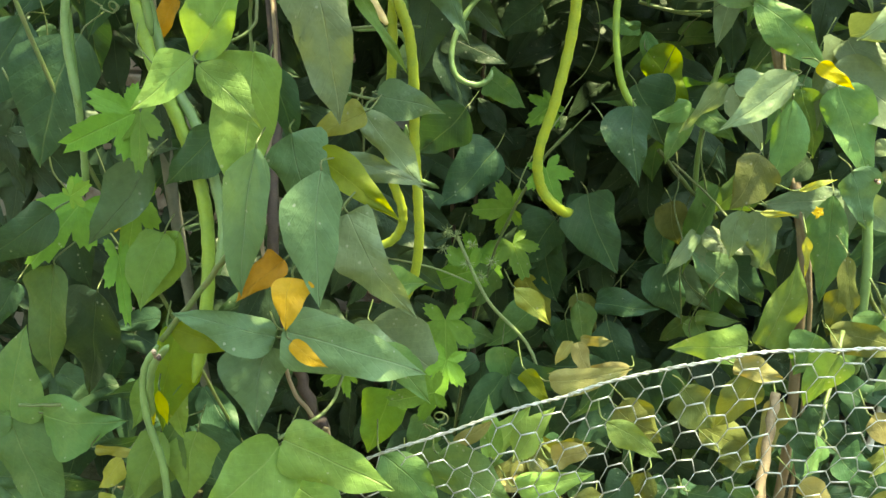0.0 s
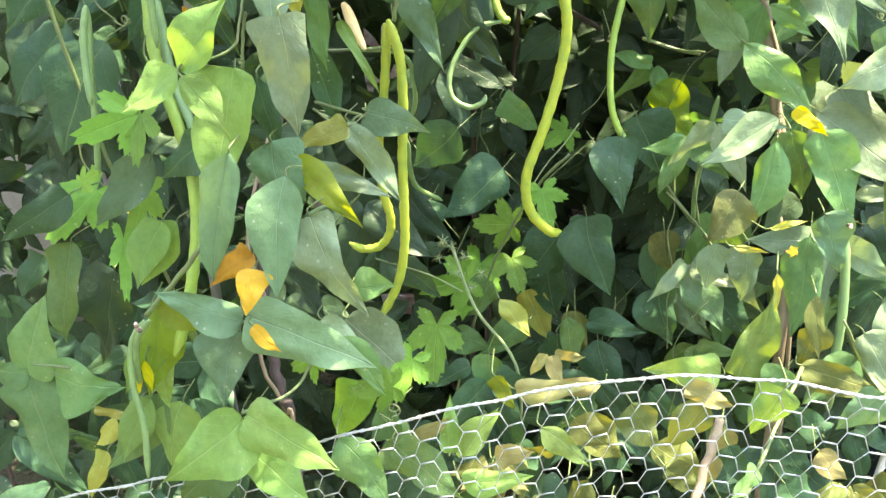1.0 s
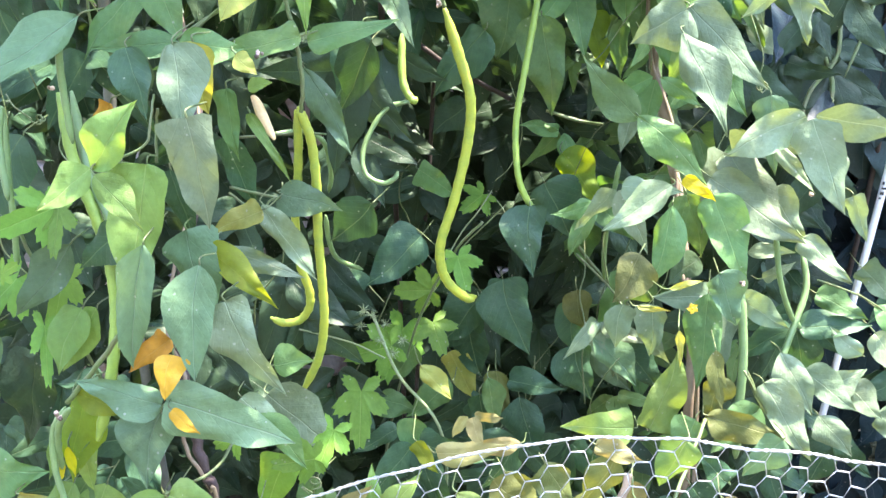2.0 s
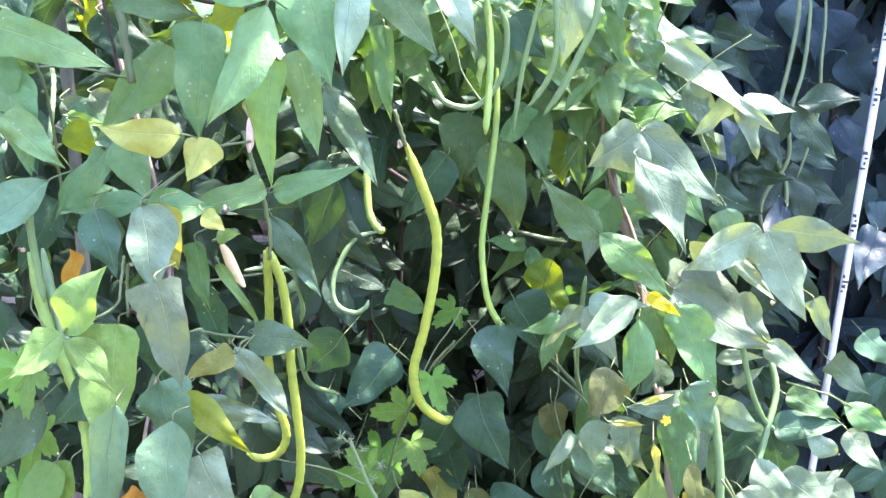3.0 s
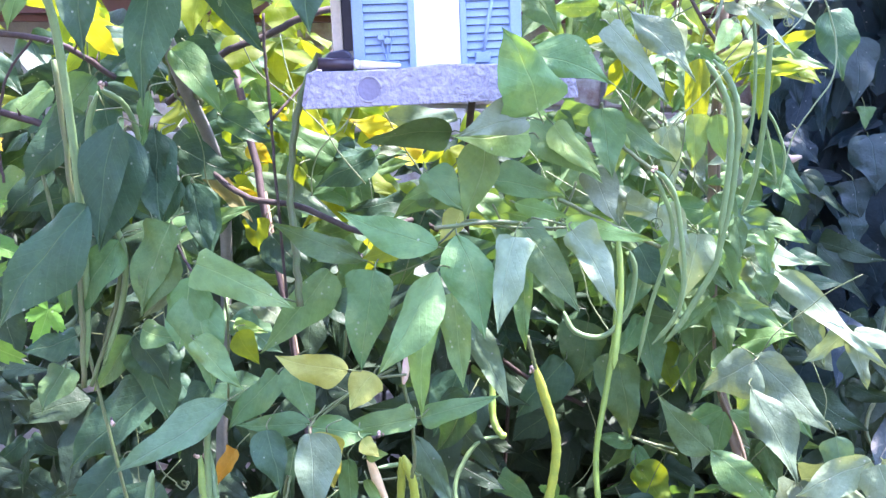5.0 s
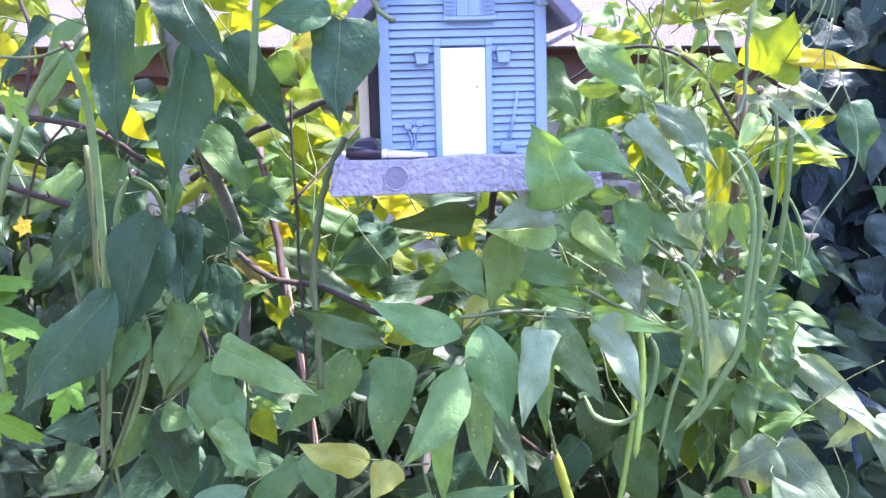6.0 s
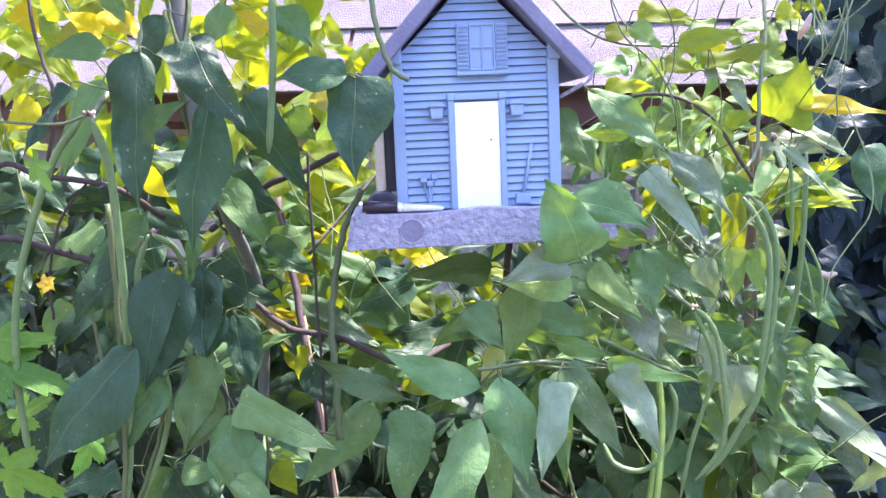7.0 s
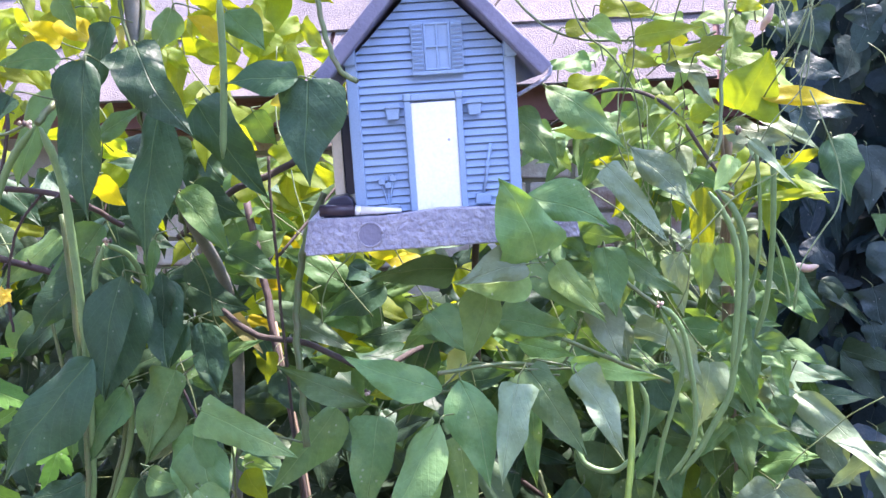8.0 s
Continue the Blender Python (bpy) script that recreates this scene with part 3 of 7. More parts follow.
    add("window_sill", box((0.014, 0.082, 0.008), (-W / 2 - 0.006, 0.05, 0.016), 0.0015), CREAM, "", side)
    # roof panels
    rise = math.degrees(math.atan2(APEX - H, W / 2))
    for s in (-1, 1):
        run_len = 0.174
        bm = box((run_len, D + 0.055, 0.015), (s * run_len / 2, D / 2 - 0.005, 0), 0.002)
        bmesh.ops.transform(bm, matrix=Matrix.Translation((0, 0, APEX + 0.013)) @ Matrix.Rotation(radians(s * rise), 4, "Y"), verts=bm.verts)
        roof = add("roof_panel", bm, ROOFPAINT, "lilac-grey rough roof panel")
    # tray
    front = -0.03
    TW, HW = 0.133, 0.142
    add("tray_floor", box((2 * TW, D + 0.06, 0.008), (0, D / 2 + 0.0, -0.008), 0.001), GREYPAINT)
    bm = prism([(-HW, -0.036), (HW, -0.036), (TW - 0.004, 0.003), (0.05, 0.0015), (0.0, 0.004), (-0.03, 0.0015), (-0.06, 0.0), (-TW + 0.004, 0.001)], front - 0.006, front + 0.006, 0.0015)
    lip = add("tray_lip", bm, GREYPAINT, "lilac-grey rough tray edge with a round mark")
    circle = [Vector((-0.074 + 0.0125 * math.cos(a), front - 0.0065, -0.0185 + 0.0125 * math.sin(a))) for a in np.linspace(0, 2 * math.pi, 30)]
    v, f = tube_data(circle, 0.0011, 6)
    piece("round_mark", mesh_from("round_mark", v, f), GREYPAINT, lip, HOUSE)
    # dark disc stands in for the shade inside the mark's recess
    disc = prism([(-0.074 + 0.0118 * math.cos(a), -0.0185 + 0.0118 * math.sin(a)) for a in np.linspace(0, 2 * math.pi, 25)[:-1]], front - 0.0066, front - 0.004, 0.0004)
    add("disc", disc, ROOFPAINT, "darker lilac disc, shade of the round recess", lip)
    for s in (-1, 1):
        add("tray_side", box((0.01, D + 0.06, 0.034), (s * (TW + 0.002), D / 2, -0.018), 0.0015, Matrix.Rotation(radians(-s * 12), 4, "Y")), GREYPAINT)
    add("feeder_cup", prism([(-0.122, -0.004), (-0.09, -0.004), (-0.09, 0.016), (-0.096, 0.022), (-0.113, 0.02), (-0.122, 0.01)], -0.012, 0.05, 0.002), NAVY, "dark navy feeder cup")
    # the pole that carries it
    foot = HOUSE @ Vector((0.052, 0.1, -0.012))
    line = [foot, foot + Vector((-0.016, 0.05, -0.09)), Vector((foot.x - 0.05, foot.y + 0.3, 1.3)), Vector((foot.x - 0.05, foot.y + 0.45, 0.8)), Vector((foot.x - 0.03, foot.y + 0.45, -0.02))]
    v, f = tube_data(glide(line, 6), 0.0045, 8)
    piece("pole", mesh_from("pole", v, f), BARK, house, None, "dark thin pole under the tray")
    return house


make_bird_house()


def make_marker():
    at = HOUSE @ Vector((-0.124, -0.0295, 0.009))
    marker = thing("paint_marker", at, "paint marker with dark cap lying on the tray edge", "marker")
    m = Matrix.Translation(at) @ Matrix.Rotation(radians(14), 4, "Z") @ Matrix.Rotation(radians(91), 4, "Y")

    def turned(name, radius, z0, z1, r2, mat):
        bm = bmesh.new()
        bmesh.ops.create_cone(bm, cap_ends=True, segments=18, radius1=radius, radius2=r2, depth=z1 - z0)
        bmesh.ops.translate(bm, vec=(0, 0, (z0 + z1) / 2), verts=bm.verts)
        bmesh.ops.bevel(bm, geom=[e for e in bm.edges if len(e.link_faces) == 2 and e.calc_face_angle(0) > 0.8], offset=0.0007, segments=2, affect="EDGES")
        part(name, bm, mat, marker, "", m, True)
    turned("cap", 0.0062, 0.0, 0.036, 0.0058, PLUM)
    turned("collar", 0.0052, 0.036, 0.042, 0.0048, METALWHITE)
    turned("barrel", 0.0047, 0.042, 0.084, 0.0022, METALWHITE)


make_marker()

# ---- vines: one thing each, with stems, leaves and pods as its parts ----
left_vine = thing("bean_vine", (-0.2, 0.95, 0.0), "dense green yardlong bean vine with yellowing leaves and long pods", "bean vine", "bean vines")
right_vine = thing("bean_vine", (0.47, 1.12, 0.0), "sunlit pale bean vine climbing a dry stake, with pods", "bean vine", "bean vines")
upper_vine = thing("bean_vine", (0.06, 1.12, 0.0), "green bean vine with drooping leaves below the bird house", "bean vine", "bean vines")
gourd_vine = thing("gourd_vine", (0.0, 1.06, 0.0), "bright green bitter gourd vine with lobed leaves", "gourd vine")
ivy = thing("ivy", (0.95, 1.9, 0.0), "dark shaded blue-green ivy covering a bank", "ivy")

stem(left_vine, PURPLE, 0.0055, [(-0.09, 0.85, -0.02), (-0.062, 0.70, 0.80), (-0.07, 0.700, 0.878), (-0.085, 0.716, 0.92), (-0.102, 0.745, 0.98), (-0.112, 0.775, 1.04), (-0.14, 0.95, 1.2), (-0.25, 1.1, 1.5), (-0.3, 1.15, 1.66)])
stem(left_vine, STRAW, 0.002, [(-0.085, 0.84, -0.02), (-0.055, 0.69, 0.80), (-0.064, 0.688, 0.878), (-0.092, 0.704, 0.92), (-0.096, 0.733, 0.98), (-0.12, 0.765, 1.04), (-0.135, 0.94, 1.2), (-0.24, 1.09, 1.5)])
stem(right_vine, STRAW, 0.007, [(0.50, 0.98, -0.02), (0.479, 1.044, 0.742), (0.455, 1.144, 0.98), (0.423, 1.203, 1.124), (0.395, 1.25, 1.24), (0.37, 1.28, 1.5), (0.36, 1.2, 1.75)])
stem(right_vine, STRAW, 0.0028, [(0.51, 0.97, -0.02), (0.489, 1.034, 0.742), (0.447, 1.134, 0.98), (0.431, 1.193, 1.124), (0.389, 1.238, 1.24), (0.378, 1.268, 1.5), (0.35, 1.19, 1.75)])
stem(upper_vine, BARK, 0.0038, [(0.06, 1.12, -0.02), (0.05, 1.45, 0.7), (0.06, 1.5, 1.22), (-0.03, 1.2, 1.44), (-0.06, 0.95, 1.478), (-0.141, 0.94, 1.509), (-0.215, 0.95, 1.518), (-0.3, 1.0, 1.56)])
stem(gourd_vine, STALK, 0.002, [(0.0, 1.06, -0.02), (0.03, 1.1, 0.5), (0.08, 1.12, 0.8), (0.14, 1.12, 0.95), (0.18, 1.13, 1.0)])
stem(gourd_vine, STALK, 0.002, [(0.0, 1.06, -0.02), (-0.15, 0.9, 0.5), (-0.26, 0.83, 0.95), (-0.3, 0.8, 1.15), (-0.4, 0.82, 1.6)])
stem(ivy, BARK, 0.007, [(0.95, 1.9, -0.02), (0.9, 1.9, 0.8), (0.85, 1.88, 1.4), (0.8, 1.85, 2.0)])
stem(ivy, BARK, 0.005, [(0.9, 1.8, -0.02), (0.86, 1.62, 0.9), (0.83, 1.6, 1.05), (0.82, 1.62, 1.3)])

# leaves, pods and stems that stand out, each at its place
leaf(left_vine, PALE, (-0.124, 0.665, 1.228), (-0.077, 0.665, 1.289), 0.039, 8, "r")
leaf(left_vine, PALE, (-0.122, 0.660, 1.230), (-0.165, 0.640, 1.197), 0.032, -2, "r")
leaf(left_vine, PALE, (-0.117, 0.655, 1.226), (-0.071, 0.635, 1.185), 0.030, 5, "r")
leaf(left_vine, PALE, (-0.087, 0.690, 1.225), (-0.097, 0.660, 1.108), 0.057, -5, "d")
leaf(left_vine, SILVER, (-0.064, 0.720, 1.323), (-0.052, 0.690, 1.247), 0.044, 2, "a")
leaf(left_vine, SILVER, (-0.029, 0.648, 1.282), (-0.019, 0.648, 1.186), 0.048, -8, "h")
leaf(left_vine, BLUE, (0.019, 0.832, 1.279), (0.064, 0.832, 1.191), 0.030, -5, "r")
leaf(left_vine, YELLOW, (-0.046, 0.720, 1.326), (-0.045, 0.740, 1.258), 0.040, 2, "a")
leaf(left_vine, YELLOW, (-0.016, 0.740, 1.312), (0.002, 0.740, 1.295), 0.018, -8, "b")
leaf(left_vine, GREEN, (-0.042, 0.780, 1.270), (-0.035, 0.780, 1.199), 0.025, -1, "d")
leaf(left_vine, PALE, (-0.024, 0.790, 1.268), (0.000, 0.790, 1.275), 0.015, -6, "b")
leaf(left_vine, BLUE, (-0.024, 0.870, 1.131), (0.038, 0.900, 1.102), 0.040, 1, "c")
leaf(left_vine, SILVER, (-0.036, 0.842, 1.129), (0.023, 0.822, 1.054), 0.034, 8, "r")
leaf(left_vine, YELLOW, (-0.028, 0.815, 1.134), (-0.078, 0.795, 1.113), 0.028, -2, "d")
leaf(left_vine, DEEP, (-0.070, 0.840, 1.202), (-0.048, 0.860, 1.115), 0.035, 5, "a")
leaf(left_vine, SILVER, (-0.053, 0.744, 1.121), (0.034, 0.744, 1.096), 0.025, -5, "r")
leaf(left_vine, LIME, (-0.058, 0.735, 1.125), (0.013, 0.715, 1.076), 0.028, 2, "a")
leaf(left_vine, BLUE, (-0.039, 0.665, 1.143), (-0.042, 0.635, 1.042), 0.046, -8, "e")
leaf(left_vine, BLUE, (-0.075, 0.730, 1.146), (-0.055, 0.730, 1.052), 0.052, -2, "d")
leaf(left_vine, BLUE, (-0.083, 0.655, 1.164), (-0.108, 0.655, 1.039), 0.038, -1, "e")
leaf(left_vine, SILVER, (-0.023, 0.675, 1.103), (0.029, 0.670, 1.012), 0.050, 6, "h")
leaf(left_vine, ORANGE, (-0.074, 0.665, 1.066), (-0.114, 0.655, 1.032), 0.026, 1, "d")
leaf(left_vine, ORANGE, (-0.062, 0.640, 1.065), (-0.066, 0.620, 1.030), 0.030, 8, "d")
leaf(left_vine, ORANGE, (-0.065, 0.630, 1.013), (-0.036, 0.620, 0.997), 0.015, -2, "a")
leaf(left_vine, BLUE, (-0.084, 0.650, 1.003), (-0.167, 0.650, 1.023), 0.034, 5, "a")
leaf(left_vine, BLUE, (-0.074, 0.640, 1.016), (0.035, 0.670, 0.957), 0.055, -5, "d")
leaf(left_vine, SILVER, (-0.026, 0.780, 0.933), (0.049, 0.780, 0.870), 0.060, 2, "a")
leaf(left_vine, SILVER, (-0.037, 0.730, 0.961), (0.018, 0.710, 0.924), 0.036, -8, "a")
leaf(left_vine, GREEN, (-0.016, 0.780, 0.970), (0.028, 0.780, 0.980), 0.035, -1, "b")
leaf(left_vine, PALE, (-0.200, 0.742, 1.046), (-0.226, 0.722, 0.977), 0.044, 6, "a")
leaf(left_vine, DEEP, (-0.135, 0.723, 1.149), (-0.185, 0.723, 1.101), 0.041, -4, "c")
leaf(left_vine, DEEP, (-0.088, 0.740, 1.202), (-0.081, 0.760, 1.123), 0.037, 8, "r")
leaf(left_vine, BLUE, (-0.137, 0.780, 1.309), (-0.139, 0.810, 1.230), 0.041, -2, "a")
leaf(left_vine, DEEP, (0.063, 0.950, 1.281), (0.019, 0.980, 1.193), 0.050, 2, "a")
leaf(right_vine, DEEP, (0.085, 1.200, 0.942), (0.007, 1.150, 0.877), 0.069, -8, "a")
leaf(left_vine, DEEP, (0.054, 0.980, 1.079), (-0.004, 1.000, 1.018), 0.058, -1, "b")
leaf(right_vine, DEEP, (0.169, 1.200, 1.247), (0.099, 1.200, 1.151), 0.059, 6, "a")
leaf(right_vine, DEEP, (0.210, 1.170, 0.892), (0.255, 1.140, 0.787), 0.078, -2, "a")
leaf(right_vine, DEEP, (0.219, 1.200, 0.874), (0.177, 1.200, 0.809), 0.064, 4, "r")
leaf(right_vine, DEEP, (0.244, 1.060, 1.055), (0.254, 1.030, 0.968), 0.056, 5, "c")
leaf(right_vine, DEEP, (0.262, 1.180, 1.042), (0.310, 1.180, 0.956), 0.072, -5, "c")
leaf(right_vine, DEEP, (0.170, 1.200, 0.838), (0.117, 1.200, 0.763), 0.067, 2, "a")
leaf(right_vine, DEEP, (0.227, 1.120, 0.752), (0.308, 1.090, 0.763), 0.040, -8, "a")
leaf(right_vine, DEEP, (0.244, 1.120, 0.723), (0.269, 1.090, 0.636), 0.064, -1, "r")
leaf(right_vine, YELLOW, (0.130, 1.215, 0.736), (0.175, 1.215, 0.647), 0.048, 6, "a")
leaf(right_vine, OLIVE, (0.208, 1.120, 0.766), (0.223, 1.120, 0.675), 0.036, -4, "a")
leaf(right_vine, TAN, (0.248, 0.930, 0.782), (0.154, 0.930, 0.770), 0.025, 3, "b")
leaf(right_vine, PALE, (0.395, 0.980, 0.783), (0.300, 0.980, 0.777), 0.049, -6, "d")
leaf(right_vine, PALE, (0.418, 0.990, 0.777), (0.444, 1.010, 0.891), 0.059, 1, "d")
leaf(right_vine, SILVER, (0.413, 1.035, 1.102), (0.332, 1.015, 1.045), 0.041, 8, "r")
leaf(right_vine, GREEN, (0.373, 1.104, 1.163), (0.297, 1.104, 1.243), 0.048, -2, "r")
leaf(right_vine, GREEN, (0.372, 1.100, 1.168), (0.464, 1.080, 1.088), 0.050, 5, "r")
leaf(right_vine, SILVER, (0.411, 1.075, 1.305), (0.350, 1.075, 1.262), 0.066, -5, "c")
leaf(right_vine, SILVER, (0.416, 1.090, 1.307), (0.519, 1.080, 1.213), 0.056, 2, "d")
leaf(right_vine, SILVER, (0.403, 1.024, 1.288), (0.460, 0.984, 1.183), 0.052, -8, "r")
leaf(right_vine, SILVER, (0.469, 1.090, 1.095), (0.591, 1.060, 1.025), 0.064, -1, "d")
leaf(right_vine, GREEN, (0.471, 1.070, 1.079), (0.522, 1.040, 0.974), 0.058, 6, "a")
leaf(right_vine, GREEN, (0.447, 1.120, 1.059), (0.477, 1.120, 0.970), 0.047, 1, "a")
leaf(right_vine, GREEN, (0.421, 1.060, 1.066), (0.402, 1.040, 0.960), 0.045, 8, "r")
leaf(right_vine, BLUE, (0.528, 1.100, 1.201), (0.549, 1.100, 1.099), 0.042, -2, "d")
leaf(right_vine, PALE, (0.558, 1.156, 1.145), (0.626, 1.156, 1.095), 0.032, 5, "a")
leaf(right_vine, SILVER, (0.534, 1.060, 1.149), (0.589, 1.060, 1.092), 0.021, -5, "d")
leaf(right_vine, SILVER, (0.551, 1.120, 1.071), (0.609, 1.120, 1.002), 0.059, 2, "d")
leaf(right_vine, SILVER, (0.598, 1.100, 1.016), (0.661, 1.070, 0.969), 0.033, -8, "d")
leaf(right_vine, SILVER, (0.533, 1.100, 0.990), (0.593, 1.100, 0.994), 0.021, -2, "b")
leaf(right_vine, SILVER, (0.557, 1.100, 0.954), (0.595, 1.100, 0.981), 0.019, 5, "d")
leaf(right_vine, BLUE, (0.475, 0.990, 1.010), (0.507, 0.990, 0.938), 0.046, -4, "a")
leaf(right_vine, GREEN, (0.473, 1.020, 0.966), (0.469, 0.990, 0.843), 0.051, 8, "r")
leaf(right_vine, SILVER, (0.367, 1.000, 0.954), (0.363, 1.000, 0.890), 0.040, -2, "b")
leaf(right_vine, SILVER, (0.411, 1.050, 0.930), (0.414, 1.050, 0.852), 0.042, 5, "a")
leaf(right_vine, BLUE, (0.342, 1.100, 0.845), (0.407, 1.080, 0.783), 0.049, -5, "r")
leaf(right_vine, OLIVE, (0.317, 1.150, 0.893), (0.335, 1.150, 0.828), 0.044, 2, "a")
leaf(right_vine, GREEN, (0.646, 1.150, 0.911), (0.716, 1.130, 0.886), 0.037, -8, "a")
leaf(right_vine, SILVER, (0.583, 1.050, 0.871), (0.628, 1.020, 0.796), 0.046, -1, "r")
leaf(right_vine, SILVER, (0.618, 1.050, 0.847), (0.684, 1.020, 0.808), 0.045, 6, "a")
leaf(right_vine, SILVER, (0.649, 1.060, 0.822), (0.700, 1.060, 0.850), 0.044, -4, "c")
leaf(right_vine, GREEN, (0.727, 1.150, 0.896), (0.794, 1.130, 0.858), 0.040, 3, "r")
leaf(right_vine, SILVER, (0.736, 1.150, 0.855), (0.785, 1.130, 0.802), 0.039, -2, "a")
leaf(right_vine, SILVER, (0.554, 1.000, 0.854), (0.619, 0.960, 0.767), 0.049, 5, "a")
leaf(right_vine, GREEN, (0.555, 1.000, 0.815), (0.495, 0.970, 0.761), 0.056, -5, "b")
leaf(right_vine, SILVER, (0.689, 1.080, 0.811), (0.735, 1.060, 0.772), 0.043, 2, "a")
leaf(right_vine, BLUE, (0.779, 1.250, 0.961), (0.827, 1.250, 0.907), 0.046, -8, "a")
leaf(right_vine, SILVER, (0.714, 1.120, 0.835), (0.663, 1.120, 0.878), 0.033, -1, "r")
leaf(right_vine, GREEN, (0.472, 0.980, 0.803), (0.455, 0.980, 0.743), 0.047, 6, "a")
leaf(right_vine, SILVER, (0.737, 1.080, 0.769), (0.793, 1.080, 0.715), 0.047, -4, "a")
leaf(right_vine, SILVER, (0.637, 1.020, 0.797), (0.682, 1.000, 0.751), 0.044, 3, "r")
leaf(upper_vine, GREEN, (0.045, 0.820, 1.494), (-0.061, 0.820, 1.528), 0.041, 5, "r")
leaf(upper_vine, GREEN, (0.068, 0.800, 1.511), (0.103, 0.760, 1.418), 0.052, -5, "r")
leaf(upper_vine, GREEN, (0.060, 0.730, 1.490), (0.012, 0.690, 1.400), 0.044, 2, "r")
leaf(upper_vine, GREEN, (-0.017, 0.800, 1.471), (-0.026, 0.780, 1.368), 0.051, -8, "d")
leaf(upper_vine, PALE, (0.042, 0.800, 1.436), (0.037, 0.780, 1.323), 0.037, -1, "h")
leaf(upper_vine, GREEN, (0.058, 0.840, 1.440), (0.074, 0.820, 1.343), 0.039, 6, "d")
leaf(right_vine, BLUE, (0.057, 0.950, 1.383), (0.115, 0.920, 1.282), 0.033, -4, "e")
leaf(right_vine, GREEN, (0.125, 0.944, 1.450), (0.132, 0.924, 1.352), 0.026, 3, "d")
leaf(upper_vine, SILVER, (0.128, 0.775, 1.517), (0.118, 0.735, 1.432), 0.039, -7, "h")
leaf(upper_vine, GREEN, (0.131, 0.840, 1.514), (0.193, 0.800, 1.437), 0.047, 1, "h")
leaf(upper_vine, SILVER, (0.181, 0.820, 1.517), (0.228, 0.780, 1.446), 0.037, 8, "h")
leaf(upper_vine, PALE, (0.174, 0.840, 1.522), (0.267, 0.880, 1.498), 0.022, -2, "d")
leaf(right_vine, SILVER, (0.241, 1.120, 1.499), (0.339, 1.160, 1.457), 0.033, 5, "h")
leaf(upper_vine, PALE, (0.092, 0.830, 1.607), (0.074, 0.810, 1.525), 0.045, -5, "r")
leaf(upper_vine, GREEN, (0.096, 0.880, 1.556), (0.172, 0.910, 1.535), 0.038, 2, "a")
leaf(upper_vine, PALE, (0.120, 0.860, 1.536), (0.179, 0.880, 1.518), 0.021, 8, "r")
leaf(upper_vine, GREEN, (0.024, 0.870, 1.564), (0.067, 0.850, 1.528), 0.038, -8, "a")
leaf(upper_vine, GREEN, (0.046, 0.950, 1.545), (-0.017, 0.950, 1.519), 0.031, -2, "a")
leaf(upper_vine, YELLOW, (0.063, 0.870, 1.527), (0.042, 0.850, 1.490), 0.028, -1, "r")
leaf(upper_vine, GOLD, (-0.089, 1.400, 1.511), (-0.214, 1.400, 1.579), 0.052, 6, "d")
leaf(upper_vine, GREEN, (-0.101, 0.920, 1.438), (-0.175, 0.880, 1.344), 0.047, -4, "a")
leaf(left_vine, GREEN, (-0.205, 0.790, 1.471), (-0.089, 0.760, 1.438), 0.047, 8, "h")
leaf(upper_vine, GREEN, (-0.034, 0.820, 1.476), (-0.146, 0.850, 1.507), 0.032, -2, "r")
leaf(left_vine, GREEN, (-0.212, 0.800, 1.440), (-0.184, 0.770, 1.337), 0.062, 5, "r")
leaf(left_vine, GREEN, (-0.243, 0.800, 1.493), (-0.268, 0.780, 1.412), 0.047, -5, "r")
leaf(left_vine, BLUE, (-0.161, 0.750, 1.338), (-0.263, 0.700, 1.273), 0.043, 2, "r")
leaf(left_vine, YELLOW, (-0.033, 0.750, 1.380), (-0.112, 0.760, 1.387), 0.034, -8, "b")
leaf(left_vine, GREEN, (-0.076, 0.760, 1.316), (-0.158, 0.760, 1.308), 0.025, -1, "r")
leaf(left_vine, GREEN, (-0.121, 0.790, 1.356), (-0.172, 0.770, 1.295), 0.035, 6, "a")
leaf(left_vine, GREEN, (-0.097, 0.790, 1.371), (-0.076, 0.770, 1.313), 0.039, -4, "a")
leaf(left_vine, YELLOW, (-0.011, 0.770, 1.371), (-0.031, 0.750, 1.338), 0.035, 3, "b")
leaf(left_vine, GREEN, (-0.070, 0.750, 1.317), (-0.008, 0.750, 1.315), 0.036, -2, "b")
leaf(left_vine, GREEN, (0.030, 0.785, 1.320), (-0.061, 0.785, 1.291), 0.030, 5, "d")
leaf(left_vine, GREEN, (0.030, 0.810, 1.310), (0.111, 0.850, 1.326), 0.026, -5, "d")
leaf(upper_vine, TAN, (0.016, 0.800, 1.402), (0.024, 0.800, 1.364), 0.012, 2, "d")
leaf(left_vine, DEEP, (-0.268, 0.852, 1.599), (-0.257, 0.822, 1.506), 0.055, -1, "e")
leaf(left_vine, DEEP, (-0.271, 0.780, 1.608), (-0.291, 0.750, 1.489), 0.059, -8, "e")
leaf(left_vine, DEEP, (-0.373, 1.120, 1.580), (-0.293, 1.120, 1.505), 0.053, 6, "a")
leaf(left_vine, DEEP, (-0.267, 0.920, 1.535), (-0.238, 0.900, 1.451), 0.042, -4, "e")
leaf(left_vine, DEEP, (-0.297, 0.800, 1.491), (-0.333, 0.770, 1.406), 0.045, 3, "e")
leaf(left_vine, GREEN, (-0.203, 0.770, 1.394), (-0.147, 0.760, 1.348), 0.031, -7, "a")
leaf(left_vine, TAN, (-0.312, 1.060, 1.542), (-0.247, 1.060, 1.463), 0.032, 5, "d")
